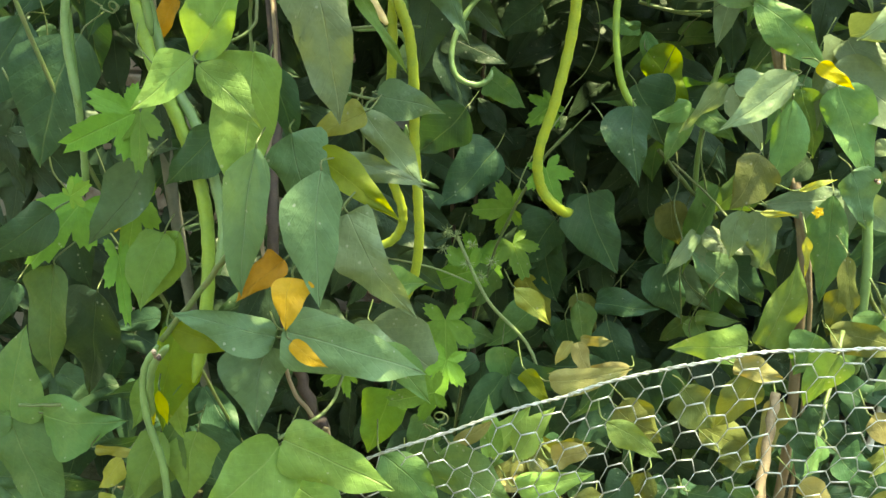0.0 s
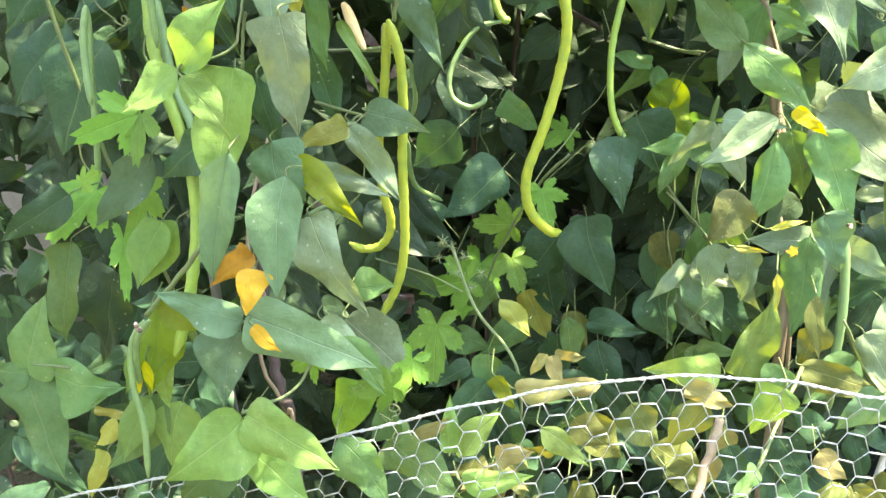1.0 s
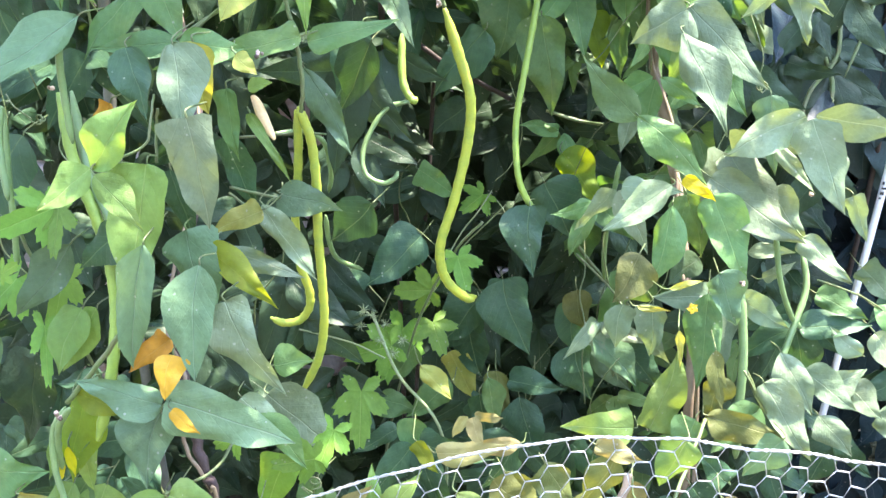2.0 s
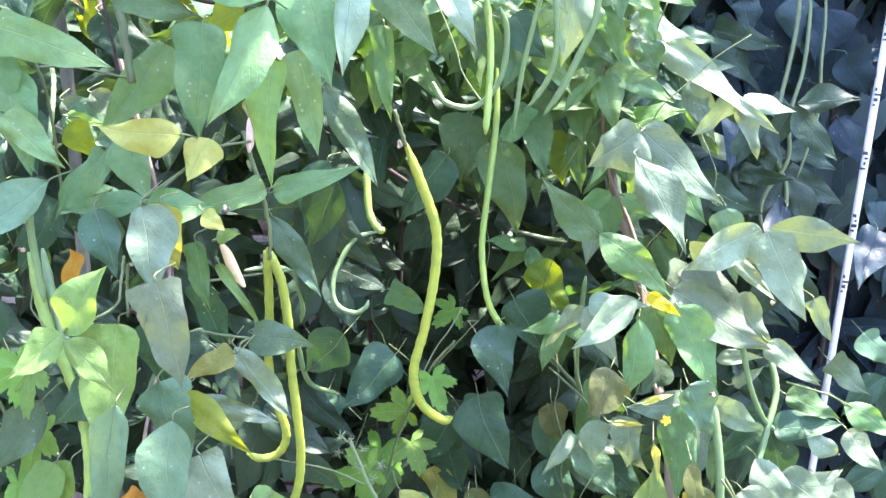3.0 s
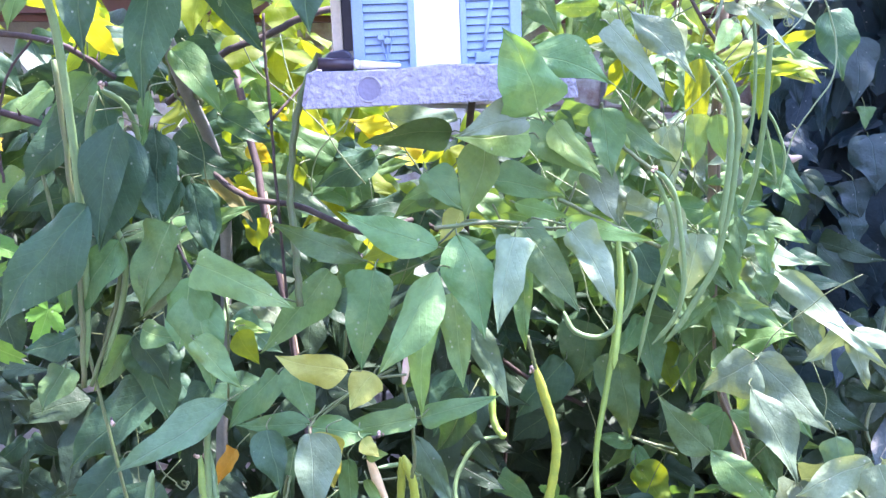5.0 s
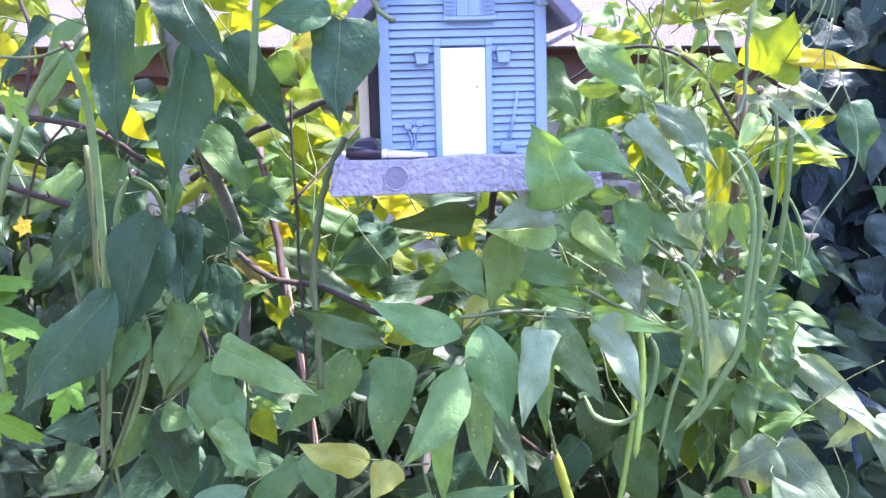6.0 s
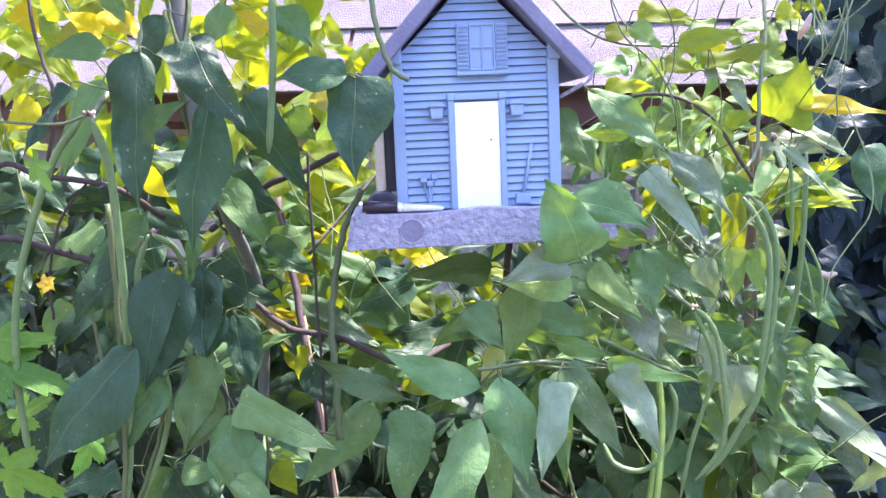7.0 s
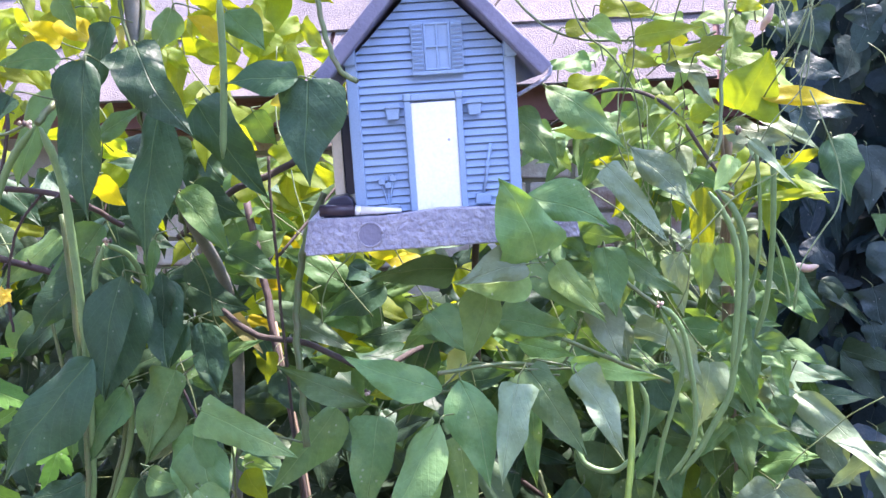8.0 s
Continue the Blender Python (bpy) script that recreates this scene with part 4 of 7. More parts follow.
leaf(left_vine, BLUE, (-0.280, 1.130, 1.516), (-0.136, 1.130, 1.449), 0.040, -5, "e")
leaf(left_vine, DEEP, (-0.315, 0.900, 1.285), (-0.416, 0.860, 1.188), 0.065, 2, "e")
leaf(left_vine, DEEP, (-0.357, 0.880, 1.198), (-0.416, 0.850, 1.110), 0.067, -8, "e")
leaf(left_vine, DEEP, (-0.277, 0.820, 1.200), (-0.320, 0.780, 1.090), 0.074, -1, "e")
leaf(left_vine, DEEP, (-0.115, 0.740, 1.314), (-0.095, 0.720, 1.255), 0.037, 6, "a")
leaf(upper_vine, PALE, (0.157, 0.870, 1.617), (0.208, 0.850, 1.567), 0.030, -4, "a")
leaf(upper_vine, SILVER, (0.197, 0.900, 1.570), (0.225, 0.880, 1.516), 0.039, 2, "a")
leaf(upper_vine, PALE, (0.222, 0.930, 1.614), (0.223, 0.930, 1.560), 0.030, 3, "r")
leaf(right_vine, PALE, (0.311, 1.030, 1.620), (0.316, 1.030, 1.557), 0.033, 0, "a")
leaf(right_vine, PALE, (0.339, 1.030, 1.620), (0.352, 1.030, 1.564), 0.026, 6, "a")
leaf(right_vine, SILVER, (0.327, 1.040, 1.475), (0.314, 1.040, 1.389), 0.046, -5, "c")
leaf(right_vine, GREEN, (0.338, 1.080, 1.462), (0.369, 1.080, 1.424), 0.034, 1, "a")
leaf(right_vine, SILVER, (0.424, 1.300, 1.412), (0.524, 1.330, 1.379), 0.042, 2, "a")
leaf(right_vine, SILVER, (0.456, 1.190, 1.397), (0.580, 1.090, 1.300), 0.037, -8, "d")
leaf(right_vine, SILVER, (0.415, 1.200, 1.410), (0.468, 1.200, 1.364), 0.049, -2, "a")
leaf(right_vine, SILVER, (0.488, 1.194, 1.343), (0.528, 1.194, 1.266), 0.035, -1, "r")
leaf(right_vine, BLUE, (0.401, 1.250, 1.469), (0.463, 1.250, 1.424), 0.037, 3, "r")
leaf(right_vine, GREEN, (0.388, 1.150, 1.379), (0.464, 1.150, 1.326), 0.038, -7, "a")
leaf(right_vine, GREEN, (0.201, 1.240, 1.296), (0.185, 1.220, 1.201), 0.072, 0, "a")
leaf(right_vine, GREEN, (0.244, 1.164, 1.275), (0.265, 1.164, 1.144), 0.062, 6, "a")
leaf(right_vine, LIME, (0.304, 1.250, 1.265), (0.332, 1.250, 1.190), 0.043, -4, "a")
leaf(right_vine, DEEP, (0.038, 1.030, 1.284), (0.008, 1.010, 1.197), 0.055, 7, "r")
leaf(ivy, IVYTOP, (0.665, 1.600, 1.551), (0.681, 1.570, 1.452), 0.108, 2, "c")
leaf(ivy, IVYTOP, (0.746, 1.620, 1.419), (0.757, 1.590, 1.312), 0.080, 8, "r")
leaf(ivy, IVYTOP, (0.640, 1.570, 1.477), (0.660, 1.570, 1.410), 0.080, -2, "h")
leaf(ivy, IVYTOP, (0.586, 1.570, 1.470), (0.587, 1.570, 1.412), 0.049, 5, "h")
leaf(ivy, IVYTOP, (0.641, 1.570, 1.419), (0.660, 1.570, 1.360), 0.060, -5, "h")
leaf(ivy, IVYTOP, (0.549, 1.600, 1.461), (0.581, 1.600, 1.378), 0.080, 2, "c")
leaf(ivy, IVYTOP, (0.597, 1.580, 1.387), (0.619, 1.580, 1.292), 0.069, -8, "c")
leaf(left_vine, GREEN, (-0.276, 0.800, 1.393), (-0.233, 0.800, 1.384), 0.031, -8, "a")
leaf(left_vine, DEEP, (-0.307, 0.840, 1.371), (-0.269, 0.840, 1.307), 0.039, -1, "r")
leaf(upper_vine, SILVER, (-0.121, 1.000, 1.386), (-0.156, 1.000, 1.396), 0.029, 6, "a")
leaf(left_vine, LIME, (-0.207, 1.000, 1.482), (-0.215, 1.000, 1.430), 0.019, -4, "d")
leaf(left_vine, GOLD, (-0.306, 1.200, 1.541), (-0.273, 1.200, 1.523), 0.022, 3, "b")
leaf(left_vine, GOLD, (-0.242, 1.200, 1.514), (-0.221, 1.200, 1.492), 0.020, -7, "b")
leaf(left_vine, GOLD, (-0.306, 1.150, 1.491), (-0.250, 1.150, 1.471), 0.020, 0, "d")
leaf(left_vine, PALE, (-0.233, 0.950, 1.357), (-0.190, 0.950, 1.347), 0.017, 7, "d")
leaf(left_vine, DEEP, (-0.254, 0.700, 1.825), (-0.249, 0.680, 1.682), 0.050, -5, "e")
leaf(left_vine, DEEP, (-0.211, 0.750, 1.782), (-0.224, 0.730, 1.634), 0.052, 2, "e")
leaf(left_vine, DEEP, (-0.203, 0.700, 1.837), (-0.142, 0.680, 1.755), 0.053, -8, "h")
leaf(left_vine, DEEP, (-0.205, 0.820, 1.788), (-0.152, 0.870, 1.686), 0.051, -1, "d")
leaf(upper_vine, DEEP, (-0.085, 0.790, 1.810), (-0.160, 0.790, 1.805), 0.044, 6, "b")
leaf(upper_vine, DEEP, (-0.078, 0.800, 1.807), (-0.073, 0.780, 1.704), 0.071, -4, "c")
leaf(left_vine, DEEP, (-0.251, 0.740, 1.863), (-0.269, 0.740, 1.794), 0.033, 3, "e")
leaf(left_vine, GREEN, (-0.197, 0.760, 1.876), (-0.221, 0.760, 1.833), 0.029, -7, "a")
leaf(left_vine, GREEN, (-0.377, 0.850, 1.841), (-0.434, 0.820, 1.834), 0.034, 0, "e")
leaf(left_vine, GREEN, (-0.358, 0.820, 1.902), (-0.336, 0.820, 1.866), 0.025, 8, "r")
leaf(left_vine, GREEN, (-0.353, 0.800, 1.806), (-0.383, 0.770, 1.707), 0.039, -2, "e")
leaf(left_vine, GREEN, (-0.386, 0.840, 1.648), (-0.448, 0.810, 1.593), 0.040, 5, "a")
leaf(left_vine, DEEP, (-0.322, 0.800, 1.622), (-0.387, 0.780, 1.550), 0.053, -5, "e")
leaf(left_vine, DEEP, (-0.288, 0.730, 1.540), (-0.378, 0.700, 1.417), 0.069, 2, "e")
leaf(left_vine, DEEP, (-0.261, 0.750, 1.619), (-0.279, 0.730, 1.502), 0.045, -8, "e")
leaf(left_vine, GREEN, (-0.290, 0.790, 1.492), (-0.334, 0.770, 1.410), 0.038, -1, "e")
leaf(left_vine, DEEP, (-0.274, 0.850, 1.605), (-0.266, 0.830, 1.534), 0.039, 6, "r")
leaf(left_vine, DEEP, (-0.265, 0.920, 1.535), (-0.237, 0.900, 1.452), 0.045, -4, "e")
leaf(left_vine, GREEN, (-0.237, 0.800, 1.511), (-0.265, 0.780, 1.414), 0.053, 3, "d")
leaf(upper_vine, GREEN, (0.041, 0.930, 1.602), (-0.066, 0.950, 1.586), 0.037, 6, "d")
leaf(upper_vine, PALE, (0.135, 0.820, 1.612), (0.062, 0.790, 1.611), 0.049, -4, "c")
leaf(upper_vine, GREEN, (0.145, 0.800, 1.635), (0.113, 0.770, 1.712), 0.068, 3, "d")
leaf(upper_vine, GREEN, (0.133, 0.880, 1.621), (0.209, 0.860, 1.559), 0.046, -7, "r")
leaf(upper_vine, GREEN, (0.146, 0.900, 1.799), (0.227, 0.880, 1.734), 0.040, 2, "r")
leaf(upper_vine, GREEN, (0.101, 0.970, 1.775), (0.154, 0.950, 1.711), 0.051, -8, "a")
leaf(upper_vine, GREEN, (0.130, 0.835, 1.690), (0.213, 0.835, 1.661), 0.047, -1, "r")
leaf(upper_vine, SILVER, (0.209, 0.870, 1.717), (0.269, 0.850, 1.642), 0.030, 6, "h")
leaf(upper_vine, SILVER, (0.233, 0.970, 1.734), (0.305, 0.950, 1.661), 0.038, -4, "r")
leaf(right_vine, LIME, (0.355, 1.050, 1.773), (0.387, 1.050, 1.841), 0.077, 3, "c")
leaf(right_vine, GOLD, (0.380, 1.050, 1.791), (0.494, 1.060, 1.777), 0.027, -7, "d")
leaf(right_vine, SILVER, (0.345, 1.070, 1.755), (0.424, 1.070, 1.730), 0.032, 0, "a")
leaf(right_vine, SILVER, (0.383, 1.100, 1.772), (0.458, 1.100, 1.722), 0.027, -5, "d")
leaf(right_vine, SILVER, (0.362, 1.000, 1.740), (0.410, 0.970, 1.686), 0.012, 2, "d")
leaf(right_vine, LIME, (0.381, 1.080, 1.667), (0.473, 1.100, 1.675), 0.014, -8, "d")
leaf(right_vine, LIME, (0.316, 1.050, 1.683), (0.316, 1.050, 1.550), 0.031, -1, "d")
leaf(upper_vine, GREEN, (0.206, 0.880, 1.634), (0.219, 0.860, 1.565), 0.038, 6, "a")
leaf(upper_vine, GREEN, (0.216, 0.950, 1.620), (0.292, 0.960, 1.571), 0.032, -4, "d")
leaf(upper_vine, SILVER, (0.220, 0.930, 1.551), (0.231, 0.930, 1.501), 0.025, 3, "r")
leaf(upper_vine, LIME, (0.159, 1.000, 1.868), (0.198, 1.000, 1.870), 0.023, -8, "a")
leaf(upper_vine, PALE, (0.188, 0.950, 1.869), (0.223, 0.950, 1.844), 0.023, -2, "a")
leaf(upper_vine, LIME, (0.235, 0.880, 1.845), (0.299, 0.860, 1.849), 0.027, 5, "d")
leaf(upper_vine, LIME, (0.303, 0.950, 1.833), (0.335, 0.950, 1.847), 0.023, -5, "r")
leaf(upper_vine, LIME, (0.161, 1.010, 1.808), (0.217, 1.010, 1.806), 0.022, 2, "a")
leaf(upper_vine, SILVER, (0.269, 0.980, 1.822), (0.319, 0.980, 1.812), 0.020, -8, "d")
leaf(upper_vine, SILVER, (0.299, 0.980, 1.816), (0.322, 0.980, 1.772), 0.018, -1, "d")
leaf(upper_vine, LIME, (0.344, 1.000, 1.888), (0.372, 1.000, 1.881), 0.022, 6, "a")
leaf(right_vine, LIME, (0.228, 1.000, 1.837), (0.265, 1.000, 1.822), 0.023, -4, "a")
leaf(right_vine, LIME, (0.298, 1.020, 1.764), (0.334, 1.020, 1.776), 0.023, 3, "r")
leaf(right_vine, GOLD, (0.322, 1.000, 1.756), (0.345, 1.000, 1.747), 0.017, -7, "b")
leaf(upper_vine, GOLD, (0.286, 1.000, 1.856), (0.271, 1.000, 1.827), 0.016, 0, "d")
leaf(ivy, IVYTOP, (0.427, 1.300, 1.922), (0.439, 1.300, 1.868), 0.050, -1, "c")
leaf(ivy, IVYTOP, (0.479, 1.300, 1.912), (0.490, 1.300, 1.848), 0.079, 5, "c")
leaf(ivy, IVYTOP, (0.545, 1.300, 1.910), (0.553, 1.300, 1.878), 0.054, -5, "c")
leaf(ivy, IVYTOP, (0.458, 1.300, 1.843), (0.521, 1.300, 1.818), 0.043, 2, "b")
leaf(ivy, IVYTOP, (0.475, 1.300, 1.779), (0.542, 1.300, 1.764), 0.033, -8, "a")
leaf(upper_vine, GOLD, (-0.289, 1.150, 1.552), (-0.250, 1.150, 1.531), 0.029, 6, "b")
leaf(upper_vine, GREEN, (-0.197, 1.150, 1.513), (-0.109, 1.150, 1.463), 0.036, -5, "r")
leaf(upper_vine, DEEP, (-0.088, 1.100, 1.552), (-0.175, 1.100, 1.506), 0.047, 2, "a")
leaf(upper_vine, SILVER, (-0.184, 1.250, 1.474), (-0.094, 1.250, 1.455), 0.026, -8, "d")
leaf(upper_vine, GREEN, (0.024, 1.000, 1.540), (-0.043, 1.000, 1.487), 0.035, -4, "a")
leaf(upper_vine, GREEN, (-0.005, 1.000, 1.528), (0.039, 1.000, 1.501), 0.036, 2, "a")
leaf(left_vine, GREEN, (-0.283, 0.920, 1.689), (-0.225, 0.920, 1.616), 0.040, -7, "a")
leaf(left_vine, DEEP, (-0.307, 0.980, 1.569), (-0.227, 0.980, 1.540), 0.046, 0, "a")
leaf(left_vine, DEEP, (-0.253, 0.980, 1.611), (-0.181, 0.980, 1.579), 0.038, 6, "a")
leaf(left_vine, SILVER, (-0.251, 0.980, 1.369), (-0.197, 0.980, 1.334), 0.035, 7, "b")
leaf(left_vine, SILVER, (-0.216, 0.980, 1.378), (-0.170, 0.980, 1.351), 0.030, -4, "b")
leaf(upper_vine, LIME, (-0.260, 1.100, 1.464), (-0.250, 1.100, 1.413), 0.035, -1, "d")
leaf(left_vine, GREEN, (-0.353, 1.000, 1.450), (-0.218, 1.000, 1.498), 0.038, 6, "d")
leaf(left_vine, GREEN, (-0.435, 0.850, 1.554), (-0.469, 0.850, 1.500), 0.041, -4, "a")
leaf(left_vine, GREEN, (-0.182, 0.850, 1.884), (-0.141, 0.850, 1.842), 0.037, 3, "r")
leaf(left_vine, GREEN, (-0.354, 0.880, 1.758), (-0.294, 0.880, 1.788), 0.032, -7, "d")
leaf(upper_vine, LIME, (-0.211, 1.150, 1.529), (-0.237, 1.150, 1.479), 0.034, 0, "a")
leaf(upper_vine, GOLD, (-0.139, 1.200, 1.587), (-0.072, 1.200, 1.580), 0.029, 7, "r")
leaf(upper_vine, SILVER, (-0.093, 1.150, 1.559), (-0.053, 1.150, 1.547), 0.022, -3, "d")
leaf(right_vine, SILVER, (0.286, 1.000, 1.519), (0.318, 1.000, 1.453), 0.033, 4, "a")
leaf(right_vine, GREEN, (0.419, 1.150, 1.405), (0.441, 1.150, 1.363), 0.039, -1, "r")
leaf(right_vine, SILVER, (0.283, 1.050, 1.604), (0.297, 1.050, 1.528), 0.033, 6, "d")
leaf(right_vine, GREEN, (0.360, 1.150, 1.509), (0.397, 1.150, 1.450), 0.034, -4, "a")
leaf(left_vine, GREEN, (-0.324, 0.770, 0.994), (-0.347, 0.760, 0.870), 0.048, 2, "e")
leaf(left_vine, BLUE, (-0.204, 0.747, 1.115), (-0.263, 0.727, 1.041), 0.045, -8, "r")
leaf(left_vine, PALE, (-0.189, 0.750, 1.043), (-0.232, 0.740, 0.970), 0.040, -1, "r")
leaf(left_vine, DEEP, (-0.138, 0.760, 1.134), (-0.196, 0.760, 1.092), 0.043, 6, "b")
leaf(left_vine, GREEN, (-0.397, 0.750, 0.827), (-0.365, 0.770, 0.927), 0.067, -7, "d")
leaf(left_vine, GREEN, (-0.399, 0.750, 0.823), (-0.341, 0.700, 0.720), 0.074, 0, "d")
leaf(left_vine, GREEN, (-0.357, 0.743, 0.837), (-0.271, 0.743, 0.833), 0.064, 7, "c")
leaf(left_vine, GREEN, (-0.397, 0.750, 0.827), (-0.462, 0.750, 0.825), 0.034, -2, "c")
leaf(left_vine, INNER, (-0.331, 0.850, 0.915), (-0.367, 0.850, 0.778), 0.070, 5, "a")
leaf(left_vine, PALE, (-0.088, 0.640, 0.899), (-0.160, 0.600, 0.841), 0.069, -5, "c")
leaf(left_vine, PALE, (-0.084, 0.640, 0.905), (0.012, 0.620, 0.873), 0.055, 2, "d")
leaf(left_vine, PALE, (-0.106, 0.670, 0.846), (-0.029, 0.650, 0.795), 0.056, -8, "a")
leaf(left_vine, BLUE, (-0.099, 0.675, 0.974), (-0.108, 0.645, 0.906), 0.054, -1, "c")
leaf(left_vine, GREEN, (-0.017, 0.720, 0.950), (0.036, 0.700, 0.901), 0.035, 3, "r")
leaf(left_vine, LIME, (-0.173, 0.663, 0.999), (-0.125, 0.663, 0.978), 0.025, -7, "b")
leaf(left_vine, PALE, (-0.191, 0.700, 0.937), (-0.246, 0.700, 0.859), 0.041, 5, "d")
leaf(left_vine, PALE, (-0.197, 0.700, 0.922), (-0.197, 0.700, 0.851), 0.031, -6, "a")
leaf(left_vine, GREEN, (-0.207, 0.710, 0.856), (-0.279, 0.690, 0.758), 0.050, -5, "r")
leaf(left_vine, YELLOW, (-0.292, 0.710, 0.825), (-0.240, 0.710, 0.822), 0.013, 2, "d")
leaf(left_vine, YELLOW, (-0.268, 0.710, 0.812), (-0.300, 0.710, 0.773), 0.022, 8, "b")
leaf(left_vine, YELLOW, (-0.281, 0.700, 0.775), (-0.313, 0.700, 0.699), 0.024, -2, "d")
leaf(left_vine, GREEN, (-0.119, 0.660, 0.831), (-0.167, 0.640, 0.777), 0.051, -8, "b")
leaf(left_vine, GREEN, (-0.007, 0.680, 0.858), (0.049, 0.660, 0.801), 0.050, -1, "r")
leaf(left_vine, GREEN, (0.041, 0.720, 0.824), (0.116, 0.700, 0.783), 0.047, 5, "a")
leaf(right_vine, PALE, (0.090, 0.760, 0.789), (0.087, 0.780, 0.853), 0.023, 6, "a")
leaf(right_vine, PALE, (0.115, 0.700, 0.841), (0.149, 0.720, 0.887), 0.031, -5, "r")
leaf(right_vine, TAN, (0.055, 0.750, 0.814), (0.094, 0.750, 0.847), 0.017, -4, "a")
leaf(right_vine, TAN, (0.148, 0.700, 0.842), (0.185, 0.700, 0.858), 0.027, 2, "b")
leaf(right_vine, PALE, (0.116, 0.700, 0.807), (0.187, 0.700, 0.828), 0.028, -8, "a")
leaf(right_vine, PALE, (0.191, 0.680, 0.904), (0.238, 0.660, 0.883), 0.026, 3, "r")
leaf(right_vine, OLIVE, (0.277, 0.780, 0.870), (0.311, 0.780, 0.819), 0.045, -7, "b")
leaf(right_vine, TAN, (0.373, 0.800, 0.842), (0.367, 0.800, 0.757), 0.030, 0, "a")
leaf(right_vine, PALE, (0.429, 0.810, 0.892), (0.406, 0.810, 0.829), 0.049, -5, "d")
leaf(right_vine, TAN, (0.333, 0.820, 0.870), (0.388, 0.820, 0.853), 0.027, 2, "a")
leaf(right_vine, TAN, (0.152, 0.850, 0.818), (0.238, 0.850, 0.839), 0.029, -8, "a")
leaf(right_vine, OLIVE, (0.221, 0.820, 0.810), (0.265, 0.820, 0.778), 0.040, 6, "b")
leaf(right_vine, GREEN, (0.101, 1.000, 0.757), (0.109, 1.000, 0.676), 0.041, -4, "a")
leaf(right_vine, OLIVE, (0.240, 0.720, 0.814), (0.220, 0.720, 0.780), 0.031, 3, "r")
leaf(right_vine, TAN, (0.481, 0.820, 0.810), (0.517, 0.820, 0.777), 0.028, -7, "a")
leaf(right_vine, OLIVE, (0.323, 0.780, 0.792), (0.362, 0.780, 0.767), 0.032, 0, "a")
leaf(right_vine, BLUE, (0.404, 1.250, 1.478), (0.459, 1.250, 1.425), 0.048, 0, "a")
leaf(right_vine, SILVER, (0.421, 1.200, 1.407), (0.448, 1.200, 1.347), 0.050, -3, "a")
leaf(right_vine, DEEP, (0.398, 1.200, 1.342), (0.475, 1.200, 1.320), 0.043, 5, "a")
leaf(right_vine, SILVER, (0.493, 1.200, 1.351), (0.530, 1.200, 1.261), 0.038, -5, "e")
leaf(right_vine, DEEP, (0.261, 1.100, 1.445), (0.300, 1.100, 1.391), 0.045, -1, "a")
leaf(right_vine, DEEP, (0.285, 1.150, 1.390), (0.315, 1.150, 1.342), 0.042, 6, "a")
leaf(left_vine, SILVER, (-0.236, 0.820, 1.447), (-0.285, 0.820, 1.399), 0.026, 0, "d")
leaf(left_vine, BLUE, (-0.242, 0.970, 1.359), (-0.179, 0.970, 1.315), 0.047, -8, "a")
leaf(left_vine, DEEP, (-0.189, 0.970, 1.467), (-0.134, 0.970, 1.400), 0.046, -1, "a")
leaf(upper_vine, BLUE, (-0.098, 0.920, 1.404), (-0.050, 0.920, 1.385), 0.030, 6, "b")
leaf(upper_vine, LIME, (-0.017, 0.930, 1.471), (-0.063, 0.930, 1.452), 0.036, -4, "a")
leaf(left_vine, DEEP, (-0.303, 0.870, 1.373), (-0.277, 0.850, 1.263), 0.068, -7, "e")
leaf(left_vine, GREEN, (-0.322, 0.860, 1.362), (-0.375, 0.860, 1.291), 0.042, 0, "r")
leaf(left_vine, LIME, (-0.217, 0.920, 1.356), (-0.191, 0.920, 1.316), 0.033, 7, "b")
leaf(right_vine, DEEP, (0.321, 1.150, 0.799), (0.352, 1.150, 0.709), 0.065, -7, "c")
leaf(right_vine, DEEP, (0.384, 1.100, 0.832), (0.443, 1.100, 0.764), 0.047, 0, "a")
leaf(right_vine, DEEP, (0.315, 1.160, 0.870), (0.322, 1.160, 0.781), 0.049, 7, "a")
leaf(right_vine, DEEP, (0.169, 1.220, 0.813), (0.103, 1.220, 0.742), 0.073, -6, "a")
leaf(right_vine, DEEP, (0.159, 1.220, 0.789), (0.181, 1.220, 0.691), 0.061, 2, "e")
leaf(right_vine, DEEP, (0.186, 1.100, 0.736), (0.201, 1.100, 0.650), 0.045, -1, "a")
leaf(right_vine, GREEN, (0.143, 1.100, 0.754), (0.076, 1.100, 0.687), 0.045, 6, "a")
leaf(right_vine, GREEN, (0.198, 1.080, 0.779), (0.214, 1.080, 0.702), 0.035, -4, "e")
leaf(right_vine, OLIVE, (0.356, 0.820, 0.855), (0.323, 0.820, 0.788), 0.040, 3, "b")
leaf(right_vine, OLIVE, (0.496, 1.000, 0.857), (0.494, 1.000, 0.786), 0.041, -7, "a")
leaf(right_vine, OLIVE, (0.487, 0.980, 0.811), (0.586, 0.980, 0.789), 0.045, 0, "e")
leaf(right_vine, BLUE, (0.565, 0.920, 0.825), (0.525, 0.920, 0.766), 0.043, 7, "a")
leaf(right_vine, OLIVE, (0.234, 0.860, 0.789), (0.282, 0.860, 0.730), 0.049, -3, "b")
leaf(right_vine, OLIVE, (0.311, 0.820, 0.789), (0.368, 0.820, 0.747), 0.041, -8, "b")
leaf(right_vine, DEEP, (0.472, 0.950, 0.723), (0.528, 0.950, 0.661), 0.054, -1, "a")
leaf(right_vine, LIME, (0.286, 1.270, 1.058), (0.351, 1.270, 0.979), 0.053, -4, "a")
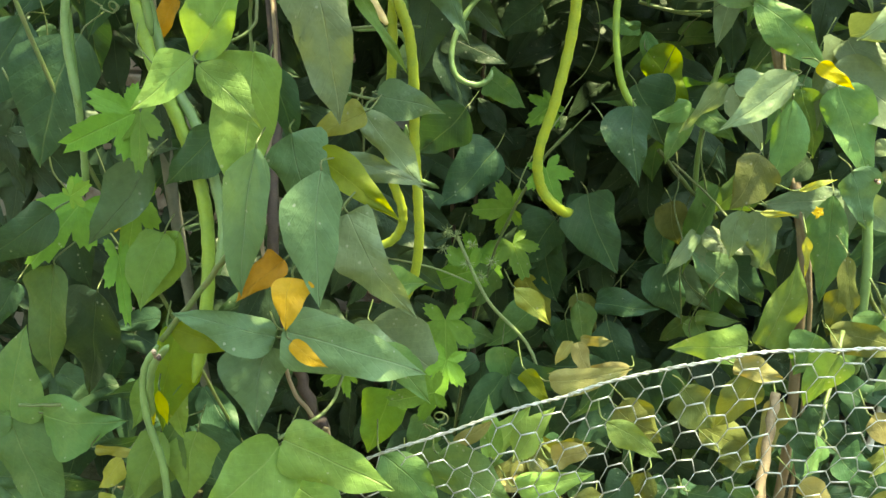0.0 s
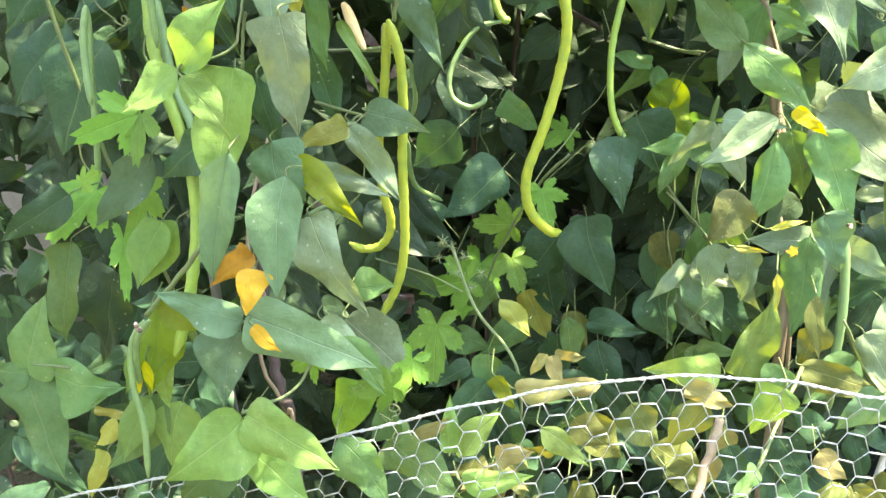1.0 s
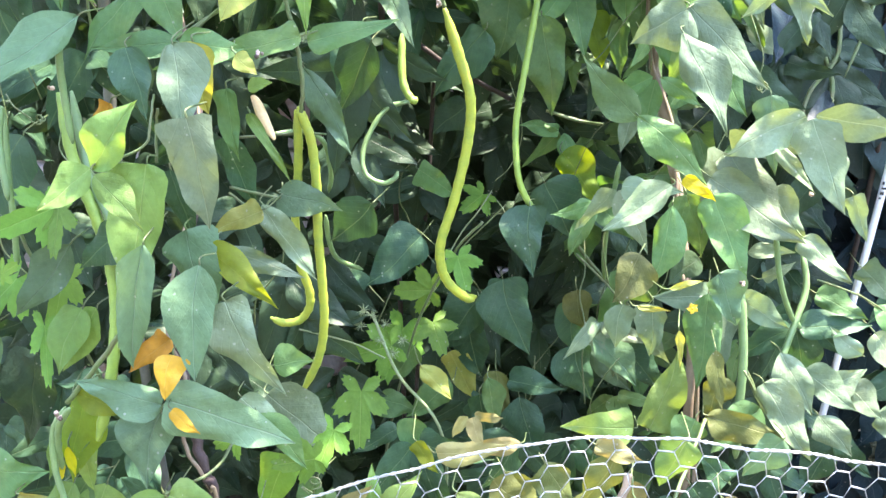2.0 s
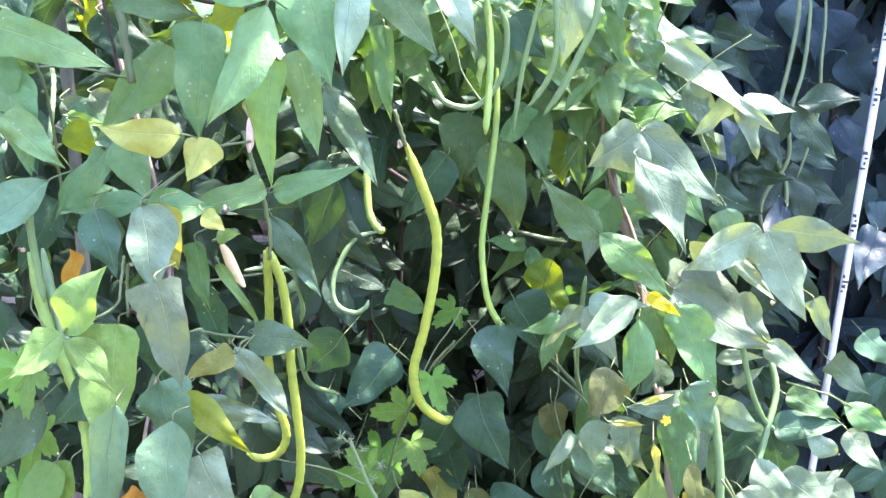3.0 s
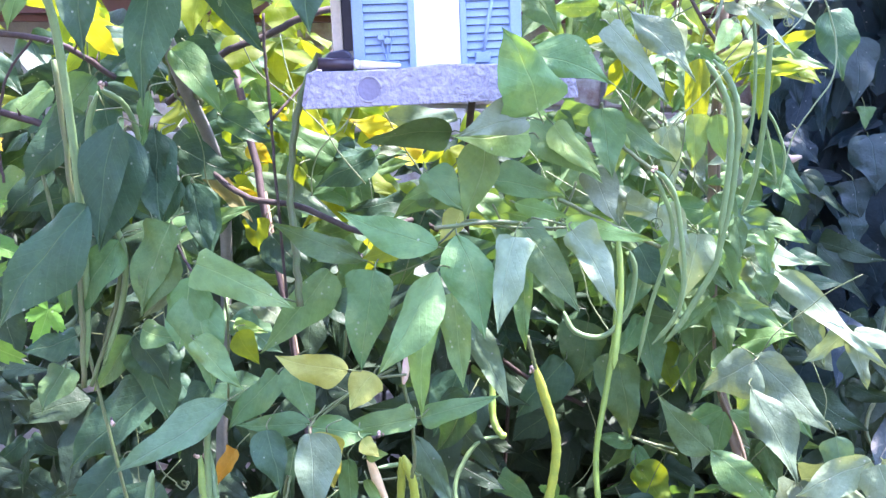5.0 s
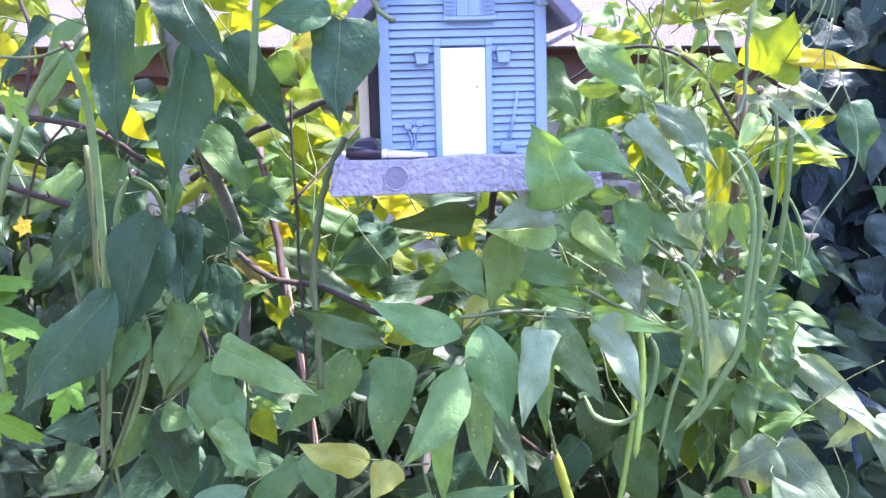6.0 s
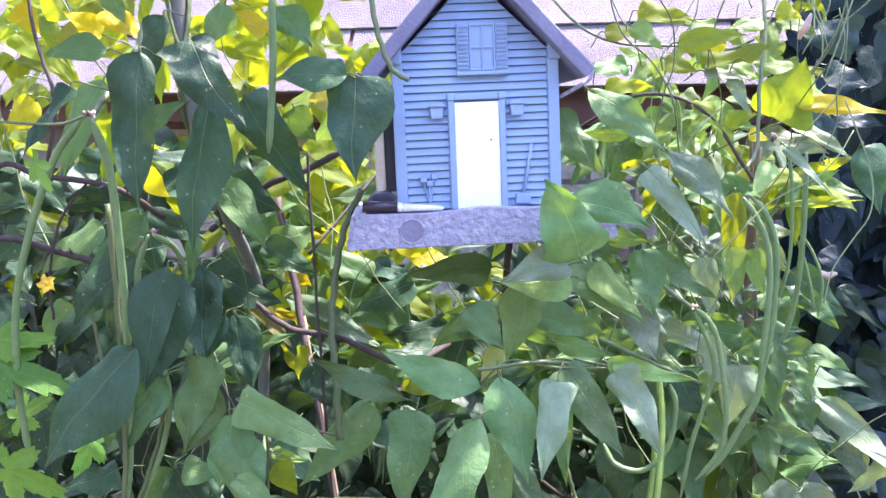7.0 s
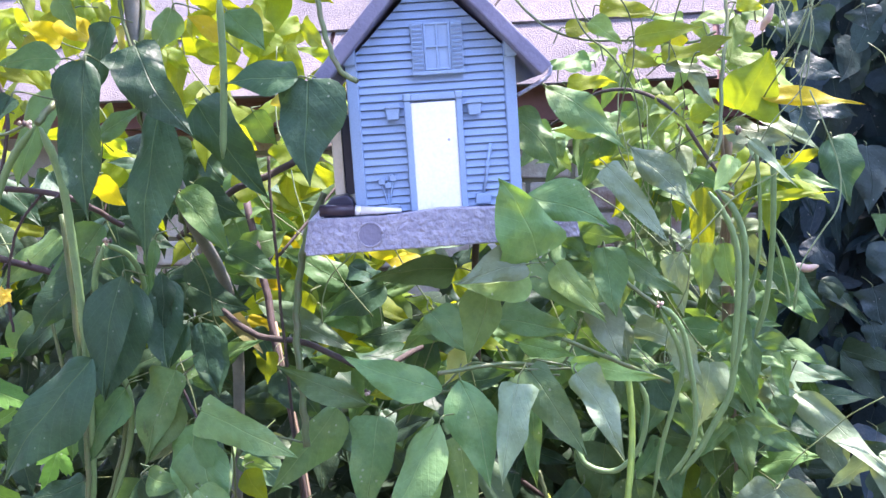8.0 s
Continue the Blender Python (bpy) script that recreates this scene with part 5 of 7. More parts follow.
leaf(right_vine, DEEP, (0.142, 1.320, 1.111), (0.086, 1.320, 1.060), 0.054, 3, "b")
leaf(right_vine, GREEN, (0.086, 1.120, 0.799), (0.047, 1.120, 0.736), 0.049, -7, "a")
leaf(right_vine, GREEN, (0.035, 1.100, 0.718), (0.094, 1.100, 0.697), 0.044, 0, "a")
leaf(left_vine, LIME, (-0.186, 0.705, 0.978), (-0.211, 0.685, 0.870), 0.047, 3, "e")
leaf(left_vine, GOLD, (-0.201, 0.675, 0.925), (-0.199, 0.675, 0.887), 0.011, -7, "r")
leaf(left_vine, GOLD, (-0.209, 0.675, 0.905), (-0.219, 0.675, 0.877), 0.008, 0, "r")
leaf(left_vine, PALE, (-0.219, 0.700, 0.857), (-0.248, 0.680, 0.785), 0.042, 7, "b")
leaf(left_vine, PALE, (-0.188, 0.710, 0.850), (-0.200, 0.690, 0.778), 0.048, -3, "b")
leaf(right_vine, GOLD, (0.422, 1.000, 1.127), (0.459, 0.990, 1.102), 0.017, 4, "a")
leaf(right_vine, OLIVE, (0.383, 1.020, 1.015), (0.353, 1.000, 0.955), 0.053, 6, "b")
leaf(right_vine, OLIVE, (0.479, 0.960, 0.920), (0.496, 0.950, 0.842), 0.026, -7, "e")
leaf(right_vine, YELLOW, (0.416, 0.970, 0.995), (0.454, 0.970, 1.009), 0.009, -3, "r")
leaf(right_vine, YELLOW, (0.382, 0.980, 0.963), (0.423, 0.980, 0.960), 0.009, 4, "r")
leaf(right_vine, YELLOW, (0.434, 0.970, 0.939), (0.441, 0.970, 0.886), 0.011, -6, "r")
leaf(left_vine, GREEN, (-0.262, 0.820, 1.647), (-0.270, 0.810, 1.583), 0.020, 6, "r")
leaf(left_vine, GREEN, (-0.329, 0.830, 1.661), (-0.390, 0.810, 1.560), 0.046, -4, "e")
leaf(left_vine, LIME, (0.125, 0.860, 0.825), (0.154, 0.850, 0.788), 0.022, 3, "d")
leaf(left_vine, YELLOW, (0.113, 0.990, 0.850), (0.156, 0.980, 0.806), 0.030, -7, "r")
leaf(left_vine, DEEP, (-0.252, 0.860, 1.547), (-0.271, 0.850, 1.497), 0.029, -4, "e")
leaf(left_vine, GREEN, (-0.218, 0.800, 1.453), (-0.227, 0.780, 1.378), 0.056, 3, "e")
leaf(upper_vine, SILVER, (0.134, 0.795, 1.628), (0.069, 0.775, 1.611), 0.035, -7, "c")
leaf(left_vine, DEEP, (-0.297, 0.800, 1.543), (-0.314, 0.790, 1.490), 0.032, 0, "e")
leaf(left_vine, DEEP, (-0.392, 0.840, 1.557), (-0.447, 0.830, 1.506), 0.041, 7, "e")
leaf(left_vine, GREEN, (-0.375, 0.840, 1.483), (-0.381, 0.820, 1.396), 0.047, -3, "r")
leaf(left_vine, GOURD, (-0.012, 0.780, 0.854), (-0.037, 0.770, 0.780), 0.051, 3, "d")
leaf(left_vine, GREEN, (0.029, 0.760, 0.840), (0.004, 0.750, 0.796), 0.036, 7, "r")
leaf(left_vine, DEEP, (-0.405, 0.832, 0.936), (-0.439, 0.819, 0.879), 0.036, -4, "d")
leaf(left_vine, GREEN, (-0.006, 0.868, 0.699), (0.090, 0.854, 0.641), 0.069, 17, "h")
leaf(right_vine, SILVER, (0.626, 1.203, 0.970), (0.728, 1.250, 0.879), 0.029, 9, "d")
leaf(right_vine, GREEN, (0.401, 1.249, 0.871), (0.365, 1.243, 0.730), 0.048, 8, "h")
leaf(right_vine, DEEP, (0.055, 1.456, 1.197), (0.113, 1.431, 1.129), 0.078, -7, "a")
leaf(left_vine, GREEN, (-0.410, 0.857, 1.319), (-0.423, 0.824, 1.274), 0.054, 12, "c")
leaf(left_vine, DEEP, (-0.286, 1.217, 1.637), (-0.260, 1.278, 1.536), 0.047, 11, "a")
leaf(upper_vine, LIME, (0.196, 1.051, 1.897), (0.267, 1.040, 1.882), 0.030, 4, "d")
leaf(upper_vine, GREEN, (0.152, 1.055, 1.828), (0.199, 1.085, 1.847), 0.026, -15, "a")
leaf(left_vine, GREEN, (-0.270, 1.476, 1.461), (-0.204, 1.552, 1.471), 0.057, 8, "a")
leaf(left_vine, GREEN, (-0.297, 1.117, 1.597), (-0.249, 1.172, 1.616), 0.049, 28, "d")
leaf(left_vine, LIME, (-0.289, 1.082, 1.679), (-0.235, 1.135, 1.700), 0.044, 13, "a")
leaf(left_vine, LIME, (-0.217, 1.082, 1.748), (-0.188, 1.089, 1.703), 0.046, -24, "d")
leaf(right_vine, SILVER, (0.549, 1.398, 1.226), (0.624, 1.457, 1.171), 0.051, -14, "h")
leaf(right_vine, DEEP, (0.422, 1.261, 1.560), (0.511, 1.303, 1.490), 0.057, 10, "d")
leaf(right_vine, DEEP, (0.462, 1.072, 1.739), (0.485, 1.069, 1.660), 0.059, -10, "d")
gourd_leaf(gourd_vine, (-0.199, 0.720, 1.165), (-0.247, 0.691, 1.148), 0.065, -8)
gourd_leaf(gourd_vine, (-0.193, 0.721, 1.165), (-0.191, 0.690, 1.127), 0.040, 7)
gourd_leaf(gourd_vine, (-0.294, 0.787, 1.051), (-0.337, 0.744, 1.006), 0.076, 9)
gourd_leaf(gourd_vine, (-0.270, 0.729, 1.087), (-0.252, 0.728, 1.100), 0.032, -13)
gourd_leaf(gourd_vine, (-0.241, 0.789, 1.057), (-0.245, 0.750, 1.006), 0.052, -12)
gourd_leaf(gourd_vine, (-0.252, 0.755, 1.015), (-0.238, 0.718, 0.962), 0.034, -19)
gourd_leaf(gourd_vine, (0.109, 1.132, 0.887), (0.056, 1.114, 0.891), 0.078, -11)
gourd_leaf(gourd_vine, (0.111, 1.137, 0.832), (0.131, 1.110, 0.795), 0.076, -17)
gourd_leaf(gourd_vine, (0.059, 1.080, 0.821), (-0.003, 1.053, 0.812), 0.085, -4)
gourd_leaf(gourd_vine, (0.065, 1.152, 0.810), (0.041, 1.101, 0.743), 0.090, 19)
gourd_leaf(gourd_vine, (0.028, 1.011, 0.788), (0.033, 0.965, 0.721), 0.082, -5)
gourd_leaf(gourd_vine, (0.037, 0.725, 0.895), (-0.002, 0.707, 0.895), 0.056, -8)
gourd_leaf(gourd_vine, (0.149, 1.101, 0.959), (0.165, 1.072, 0.921), 0.066, -1)
gourd_leaf(gourd_vine, (-0.044, 0.725, 0.918), (-0.062, 0.708, 0.914), 0.056, -9)
gourd_leaf(gourd_vine, (0.045, 0.781, 0.892), (0.031, 0.748, 0.856), 0.053, 9)
gourd_leaf(gourd_vine, (0.165, 1.362, 0.949), (0.133, 1.335, 0.929), 0.071, 9)
gourd_leaf(gourd_vine, (-0.479, 0.771, 1.505), (-0.395, 0.773, 1.478), 0.080, -13)
gourd_leaf(gourd_vine, (-0.482, 0.777, 1.528), (-0.413, 0.781, 1.531), 0.055, -10)
gourd_leaf(gourd_vine, (-0.322, 0.634, 1.726), (-0.300, 0.625, 1.702), 0.025, 7)
gourd_leaf(gourd_vine, (-0.475, 0.773, 1.383), (-0.407, 0.772, 1.357), 0.075, 18)
gourd_leaf(gourd_vine, (-0.426, 0.860, 1.389), (-0.438, 0.841, 1.346), 0.060, 6)
gourd_leaf(gourd_vine, (-0.503, 0.835, 1.419), (-0.459, 0.837, 1.449), 0.053, -3)
pod(right_vine, RIPE, 0.0062, [(0.135, 1.014, 1.309), (0.151, 1.018, 1.260), (0.167, 1.019, 1.205), (0.165, 1.018, 1.148), (0.151, 1.011, 1.077), (0.135, 1.007, 1.016), (0.142, 1.012, 0.969), (0.167, 1.023, 0.938), (0.180, 1.043, 0.929)])
pod(left_vine, RIPE, 0.0050, [(-0.014, 0.912, 1.213), (-0.013, 0.912, 1.181), (-0.016, 0.912, 1.134), (-0.022, 0.912, 1.078), (-0.019, 0.912, 1.027), (-0.010, 0.912, 0.993), (-0.011, 0.912, 0.970), (-0.023, 0.912, 0.952), (-0.043, 0.912, 0.946), (-0.060, 0.912, 0.952)])
pod(left_vine, RIPE, 0.0053, [(-0.009, 0.905, 1.219), (-0.003, 0.905, 1.202), (0.004, 0.905, 1.177), (0.007, 0.905, 1.124), (0.006, 0.905, 1.068), (0.008, 0.905, 1.009), (0.008, 0.905, 0.956), (-0.001, 0.905, 0.904), (-0.029, 0.905, 0.842)])
pod(right_vine, YOUNG, 0.0043, [(0.239, 1.174, 1.376), (0.238, 1.149, 1.302), (0.228, 1.121, 1.221), (0.220, 1.098, 1.153), (0.226, 1.079, 1.091), (0.240, 1.072, 1.058), (0.254, 1.072, 1.042)])
pod(right_vine, YOUNG, 0.0048, [(0.077, 1.078, 1.265), (0.081, 1.056, 1.214), (0.092, 1.049, 1.193), (0.101, 1.048, 1.190)])
pod(right_vine, GREENPOD, 0.0031, [(0.100, 1.049, 1.191), (0.064, 1.042, 1.181), (0.043, 1.027, 1.150), (0.037, 1.015, 1.124), (0.044, 1.008, 1.105), (0.064, 1.006, 1.097), (0.078, 1.010, 1.103), (0.081, 1.014, 1.111)])
pod(left_vine, GREENPOD, 0.0031, [(-0.060, 0.977, 1.164), (-0.030, 1.005, 1.158), (-0.012, 1.026, 1.137), (-0.008, 1.036, 1.092), (-0.016, 1.052, 1.062)])
pod(left_vine, GREENPOD, 0.0034, [(-0.017, 1.034, 1.038), (-0.019, 1.056, 0.991), (-0.014, 1.082, 0.953), (0.014, 1.113, 0.923)])
pod(left_vine, YOUNG, 0.0058, [(-0.210, 0.784, 1.258), (-0.192, 0.761, 1.192), (-0.172, 0.748, 1.144), (-0.157, 0.733, 1.095), (-0.152, 0.715, 1.045), (-0.157, 0.689, 0.980), (-0.167, 0.673, 0.937)])
pod(left_vine, GREENPOD, 0.0047, [(-0.208, 0.805, 1.254), (-0.184, 0.769, 1.185), (-0.157, 0.747, 1.140), (-0.135, 0.713, 1.077), (-0.137, 0.688, 1.037)])
pod(left_vine, GREENPOD, 0.0032, [(-0.254, 0.761, 1.248), (-0.256, 0.751, 1.181), (-0.259, 0.749, 1.132), (-0.265, 0.749, 1.085)])
pod(left_vine, GREENPOD, 0.0033, [(-0.190, 0.666, 0.980), (-0.206, 0.664, 0.951), (-0.208, 0.658, 0.909), (-0.199, 0.651, 0.862), (-0.197, 0.639, 0.807)])
pod(left_vine, GREENPOD, 0.0032, [(-0.169, 0.640, 0.999), (-0.191, 0.652, 0.968), (-0.203, 0.663, 0.933), (-0.211, 0.674, 0.897)])
pod(right_vine, GREENPOD, 0.0038, [(0.362, 1.177, 1.079), (0.358, 1.189, 1.017), (0.354, 1.194, 0.941), (0.360, 1.209, 0.881)])
pod(right_vine, GREENPOD, 0.0059, [(0.517, 1.042, 0.966), (0.528, 1.019, 0.879), (0.530, 1.002, 0.804), (0.533, 0.989, 0.741)])
pod(right_vine, GREENPOD, 0.0045, [(0.617, 1.152, 0.972), (0.624, 1.129, 0.929), (0.608, 1.101, 0.877), (0.586, 1.068, 0.815)])
pod(right_vine, GREENPOD, 0.0038, [(0.555, 1.080, 1.038), (0.575, 1.087, 0.962), (0.601, 1.101, 0.903), (0.627, 1.126, 0.868)])
pod(ivy, STALK, 0.0037, [(0.721, 1.543, 1.457), (0.715, 1.514, 1.392), (0.703, 1.489, 1.335), (0.681, 1.453, 1.254), (0.673, 1.428, 1.197), (0.692, 1.405, 1.140), (0.684, 1.377, 1.075)])
pod(ivy, STALK, 0.0033, [(0.733, 1.526, 1.441), (0.729, 1.498, 1.377), (0.718, 1.470, 1.312), (0.696, 1.440, 1.248), (0.692, 1.412, 1.183), (0.656, 1.389, 1.135), (0.649, 1.371, 1.094), (0.675, 1.359, 1.062), (0.703, 1.358, 1.054)])
pod(ivy, STALK, 0.0026, [(0.757, 1.531, 1.449), (0.755, 1.504, 1.385), (0.748, 1.479, 1.328), (0.740, 1.444, 1.248), (0.706, 1.402, 1.155)])
pod(left_vine, GREENPOD, 0.0043, [(-0.325, 0.730, 1.767), (-0.318, 0.747, 1.716), (-0.317, 0.759, 1.629), (-0.319, 0.769, 1.538), (-0.325, 0.777, 1.437), (-0.337, 0.786, 1.350)])
pod(left_vine, GREENPOD, 0.0042, [(-0.344, 0.750, 1.770), (-0.387, 0.758, 1.723), (-0.423, 0.762, 1.643), (-0.448, 0.770, 1.569), (-0.457, 0.778, 1.479), (-0.454, 0.788, 1.379)])
pod(left_vine, GREENPOD, 0.0033, [(-0.294, 0.775, 1.648), (-0.310, 0.779, 1.609), (-0.310, 0.785, 1.566), (-0.295, 0.793, 1.509), (-0.291, 0.801, 1.470), (-0.301, 0.805, 1.417), (-0.327, 0.803, 1.347)])
pod(left_vine, GREENPOD, 0.0030, [(-0.274, 0.747, 1.652), (-0.269, 0.783, 1.633), (-0.273, 0.813, 1.593), (-0.293, 0.837, 1.530)])
pod(left_vine, GREENPOD, 0.0036, [(-0.155, 0.775, 1.888), (-0.161, 0.790, 1.817), (-0.172, 0.802, 1.732)])
pod(right_vine, GREENPOD, 0.0037, [(0.319, 1.000, 1.682), (0.335, 1.002, 1.659), (0.348, 1.004, 1.630), (0.354, 1.006, 1.591), (0.353, 1.008, 1.539), (0.349, 1.010, 1.478)])
pod(right_vine, GREENPOD, 0.0041, [(0.329, 1.020, 1.683), (0.346, 1.021, 1.664), (0.358, 1.022, 1.638), (0.363, 1.023, 1.608), (0.363, 1.024, 1.569), (0.361, 1.025, 1.522), (0.354, 1.026, 1.474), (0.349, 1.027, 1.439), (0.333, 1.028, 1.404), (0.315, 1.029, 1.367), (0.295, 1.030, 1.337)])
pod(right_vine, GREENPOD, 0.0035, [(0.394, 1.050, 1.733), (0.398, 1.062, 1.650), (0.399, 1.075, 1.595), (0.396, 1.088, 1.537), (0.386, 1.100, 1.491)])
pod(right_vine, GREENPOD, 0.0022, [(0.369, 1.020, 1.734), (0.375, 1.026, 1.699), (0.379, 1.032, 1.653), (0.380, 1.038, 1.613), (0.376, 1.044, 1.579), (0.371, 1.050, 1.557)])
pod(right_vine, GREENPOD, 0.0022, [(0.410, 1.200, 1.625), (0.425, 1.200, 1.592), (0.438, 1.200, 1.546), (0.443, 1.200, 1.516)])
pod(right_vine, GREENPOD, 0.0021, [(0.422, 1.200, 1.620), (0.439, 1.200, 1.592), (0.452, 1.200, 1.554), (0.449, 1.200, 1.508)])
pod(right_vine, GREENPOD, 0.0027, [(0.263, 0.915, 1.565), (0.274, 0.922, 1.543), (0.284, 0.928, 1.520), (0.289, 0.935, 1.490), (0.281, 0.942, 1.452), (0.269, 0.948, 1.401), (0.260, 0.955, 1.334)])
pod(right_vine, GREENPOD, 0.0030, [(0.265, 0.915, 1.567), (0.277, 0.919, 1.557), (0.289, 0.924, 1.536), (0.297, 0.928, 1.498), (0.303, 0.932, 1.459), (0.303, 0.936, 1.420), (0.295, 0.941, 1.392), (0.275, 0.945, 1.363)])
pod(right_vine, YOUNG, 0.0038, [(0.231, 0.961, 1.482), (0.236, 0.944, 1.434), (0.235, 0.925, 1.388), (0.231, 0.907, 1.343)])
pod(right_vine, GREENPOD, 0.0033, [(0.171, 0.985, 1.385), (0.186, 0.978, 1.363), (0.219, 0.977, 1.359), (0.246, 0.980, 1.389), (0.253, 0.981, 1.437), (0.245, 0.976, 1.465)])
pod(left_vine, GREENPOD, 0.0027, [(-0.224, 0.875, 1.325), (-0.236, 0.935, 1.390), (-0.258, 0.982, 1.407)])
pod(left_vine, GREENPOD, 0.0035, [(-0.179, 0.745, 1.322), (-0.185, 0.750, 1.282), (-0.185, 0.751, 1.219)])
pod(left_vine, GREENPOD, 0.0035, [(-0.245, 0.744, 1.255), (-0.248, 0.735, 1.221), (-0.243, 0.723, 1.169)])
stem(upper_vine, STALK, 0.0026, [(-0.051, 0.756, 1.881), (-0.043, 0.753, 1.845), (-0.030, 0.751, 1.814), (-0.014, 0.752, 1.802)])
stem(upper_vine, STALK, 0.0043, [(-0.118, 0.955, 1.686), (-0.133, 0.938, 1.644), (-0.140, 0.922, 1.593), (-0.140, 0.905, 1.529), (-0.130, 0.889, 1.461), (-0.122, 0.875, 1.406)])
stem(left_vine, STALK, 0.0033, [(-0.307, 0.806, 1.865), (-0.293, 0.763, 1.833), (-0.290, 0.717, 1.798), (-0.288, 0.673, 1.770)])
stem(left_vine, STALK, 0.0014, [(-0.230, 0.581, 1.769), (-0.286, 0.617, 1.760), (-0.365, 0.650, 1.762)])
stem(right_vine, STALK, 0.0022, [(0.333, 1.026, 1.910), (0.335, 1.005, 1.864), (0.328, 0.980, 1.807), (0.325, 0.955, 1.740), (0.312, 0.933, 1.717)])
stem(upper_vine, STALK, 0.0017, [(0.093, 1.004, 1.912), (0.133, 1.000, 1.873), (0.178, 1.000, 1.855), (0.241, 1.006, 1.852), (0.297, 1.010, 1.848), (0.324, 1.011, 1.859)])
stem(right_vine, STALK, 0.0024, [(0.165, 0.860, 1.542), (0.218, 0.892, 1.512), (0.275, 0.925, 1.482)])
stem(upper_vine, STALK, 0.0023, [(0.047, 0.795, 1.519), (0.108, 0.837, 1.520), (0.159, 0.875, 1.507)])
stem(right_vine, STALK, 0.0024, [(0.260, 0.904, 1.570), (0.234, 0.907, 1.589), (0.215, 0.911, 1.607)])
stem(right_vine, STALK, 0.0024, [(0.130, 0.964, 1.358), (0.137, 0.962, 1.335), (0.141, 0.963, 1.318)])
stem(left_vine, STALK, 0.0021, [(0.007, 0.807, 1.371), (0.021, 0.800, 1.316), (0.026, 0.799, 1.273), (0.022, 0.802, 1.244)])
stem(left_vine, STALK, 0.0015, [(-0.077, 0.762, 1.319), (-0.038, 0.785, 1.344), (0.004, 0.807, 1.366)])
stem(left_vine, STALK, 0.0025, [(-0.108, 0.658, 1.085), (-0.142, 0.661, 1.040), (-0.183, 0.660, 0.990)])
stem(left_vine, STALK, 0.0016, [(-0.087, 0.637, 0.909), (-0.054, 0.682, 0.906), (-0.045, 0.730, 0.915)])
stem(left_vine, STALK, 0.0018, [(-0.369, 0.726, 0.861), (-0.334, 0.740, 0.852)])
stem(left_vine, STALK, 0.0015, [(-0.109, 0.759, 1.201), (-0.108, 0.765, 1.232), (-0.104, 0.765, 1.253)])
stem(left_vine, STALK, 0.0017, [(-0.068, 0.837, 1.149), (-0.027, 0.866, 1.128), (-0.023, 0.895, 1.117)])
stem(left_vine, STALK, 0.0015, [(-0.075, 0.876, 1.190), (-0.014, 0.916, 1.185), (0.010, 0.946, 1.176)])
stem(right_vine, STALK, 0.0037, [(0.476, 1.138, 1.055), (0.499, 1.077, 1.005), (0.514, 1.026, 0.978)])
stem(right_vine, STALK, 0.0031, [(0.544, 1.060, 0.836), (0.575, 1.047, 0.783), (0.613, 1.038, 0.736)])
stem(right_vine, STALK, 0.0031, [(0.312, 1.252, 0.924), (0.358, 1.248, 0.870), (0.404, 1.247, 0.822)])
stem(right_vine, STALK, 0.0023, [(0.258, 1.193, 1.143), (0.301, 1.188, 1.133), (0.332, 1.184, 1.130)])
stem(left_vine, STALK, 0.0029, [(-0.336, 0.770, 1.679), (-0.332, 0.774, 1.576), (-0.327, 0.771, 1.450), (-0.332, 0.770, 1.333)])
stem(left_vine, STALK, 0.0024, [(-0.316, 0.800, 1.642), (-0.326, 0.803, 1.597), (-0.311, 0.805, 1.533), (-0.302, 0.808, 1.474), (-0.310, 0.807, 1.412), (-0.339, 0.796, 1.324)])
leaf(right_vine, GREEN, (0.527, 1.357, 1.294), (0.585, 1.418, 1.189), 0.034, -6, "d")
leaf(upper_vine, GREEN, (0.185, 1.036, 1.833), (0.133, 0.996, 1.825), 0.025, 8, "d")
leaf(upper_vine, PALE, (0.338, 0.934, 1.722), (0.314, 0.896, 1.689), 0.023, 6, "d")
leaf(left_vine, LIME, (-0.497, 1.070, 1.927), (-0.545, 1.051, 1.903), 0.035, 7, "d")
leaf(left_vine, LIME, (-0.553, 1.118, 1.888), (-0.486, 1.094, 1.915), 0.047, 23, "h")
leaf(left_vine, YELLOW, (-0.564, 1.164, 1.884), (-0.512, 1.145, 1.906), 0.038, 11, "d")
leaf(left_vine, YELLOW, (-0.585, 1.086, 1.893), (-0.566, 1.122, 1.869), 0.036, 3, "d")
leaf(left_vine, LIME, (-0.586, 0.989, 1.876), (-0.541, 0.979, 1.839), 0.034, -11, "d")
leaf(left_vine, LIME, (-0.545, 0.938, 1.815), (-0.551, 0.911, 1.780), 0.033, 16, "h")
leaf(left_vine, YELLOW, (-0.540, 0.906, 1.774), (-0.499, 0.889, 1.754), 0.032, 18, "h")
leaf(left_vine, YELLOW, (-0.441, 1.078, 1.882), (-0.414, 1.068, 1.910), 0.038, -23, "d")
leaf(left_vine, LIME, (-0.297, 1.019, 1.874), (-0.258, 1.013, 1.839), 0.039, 11, "a")
leaf(left_vine, LIME, (-0.269, 0.989, 1.891), (-0.241, 0.991, 1.864), 0.042, 26, "d")
leaf(left_vine, LIME, (-0.276, 1.123, 1.914), (-0.249, 1.158, 1.895), 0.036, -13, "a")
leaf(left_vine, GREEN, (-0.191, 0.929, 1.781), (-0.175, 0.961, 1.742), 0.037, 11, "d")
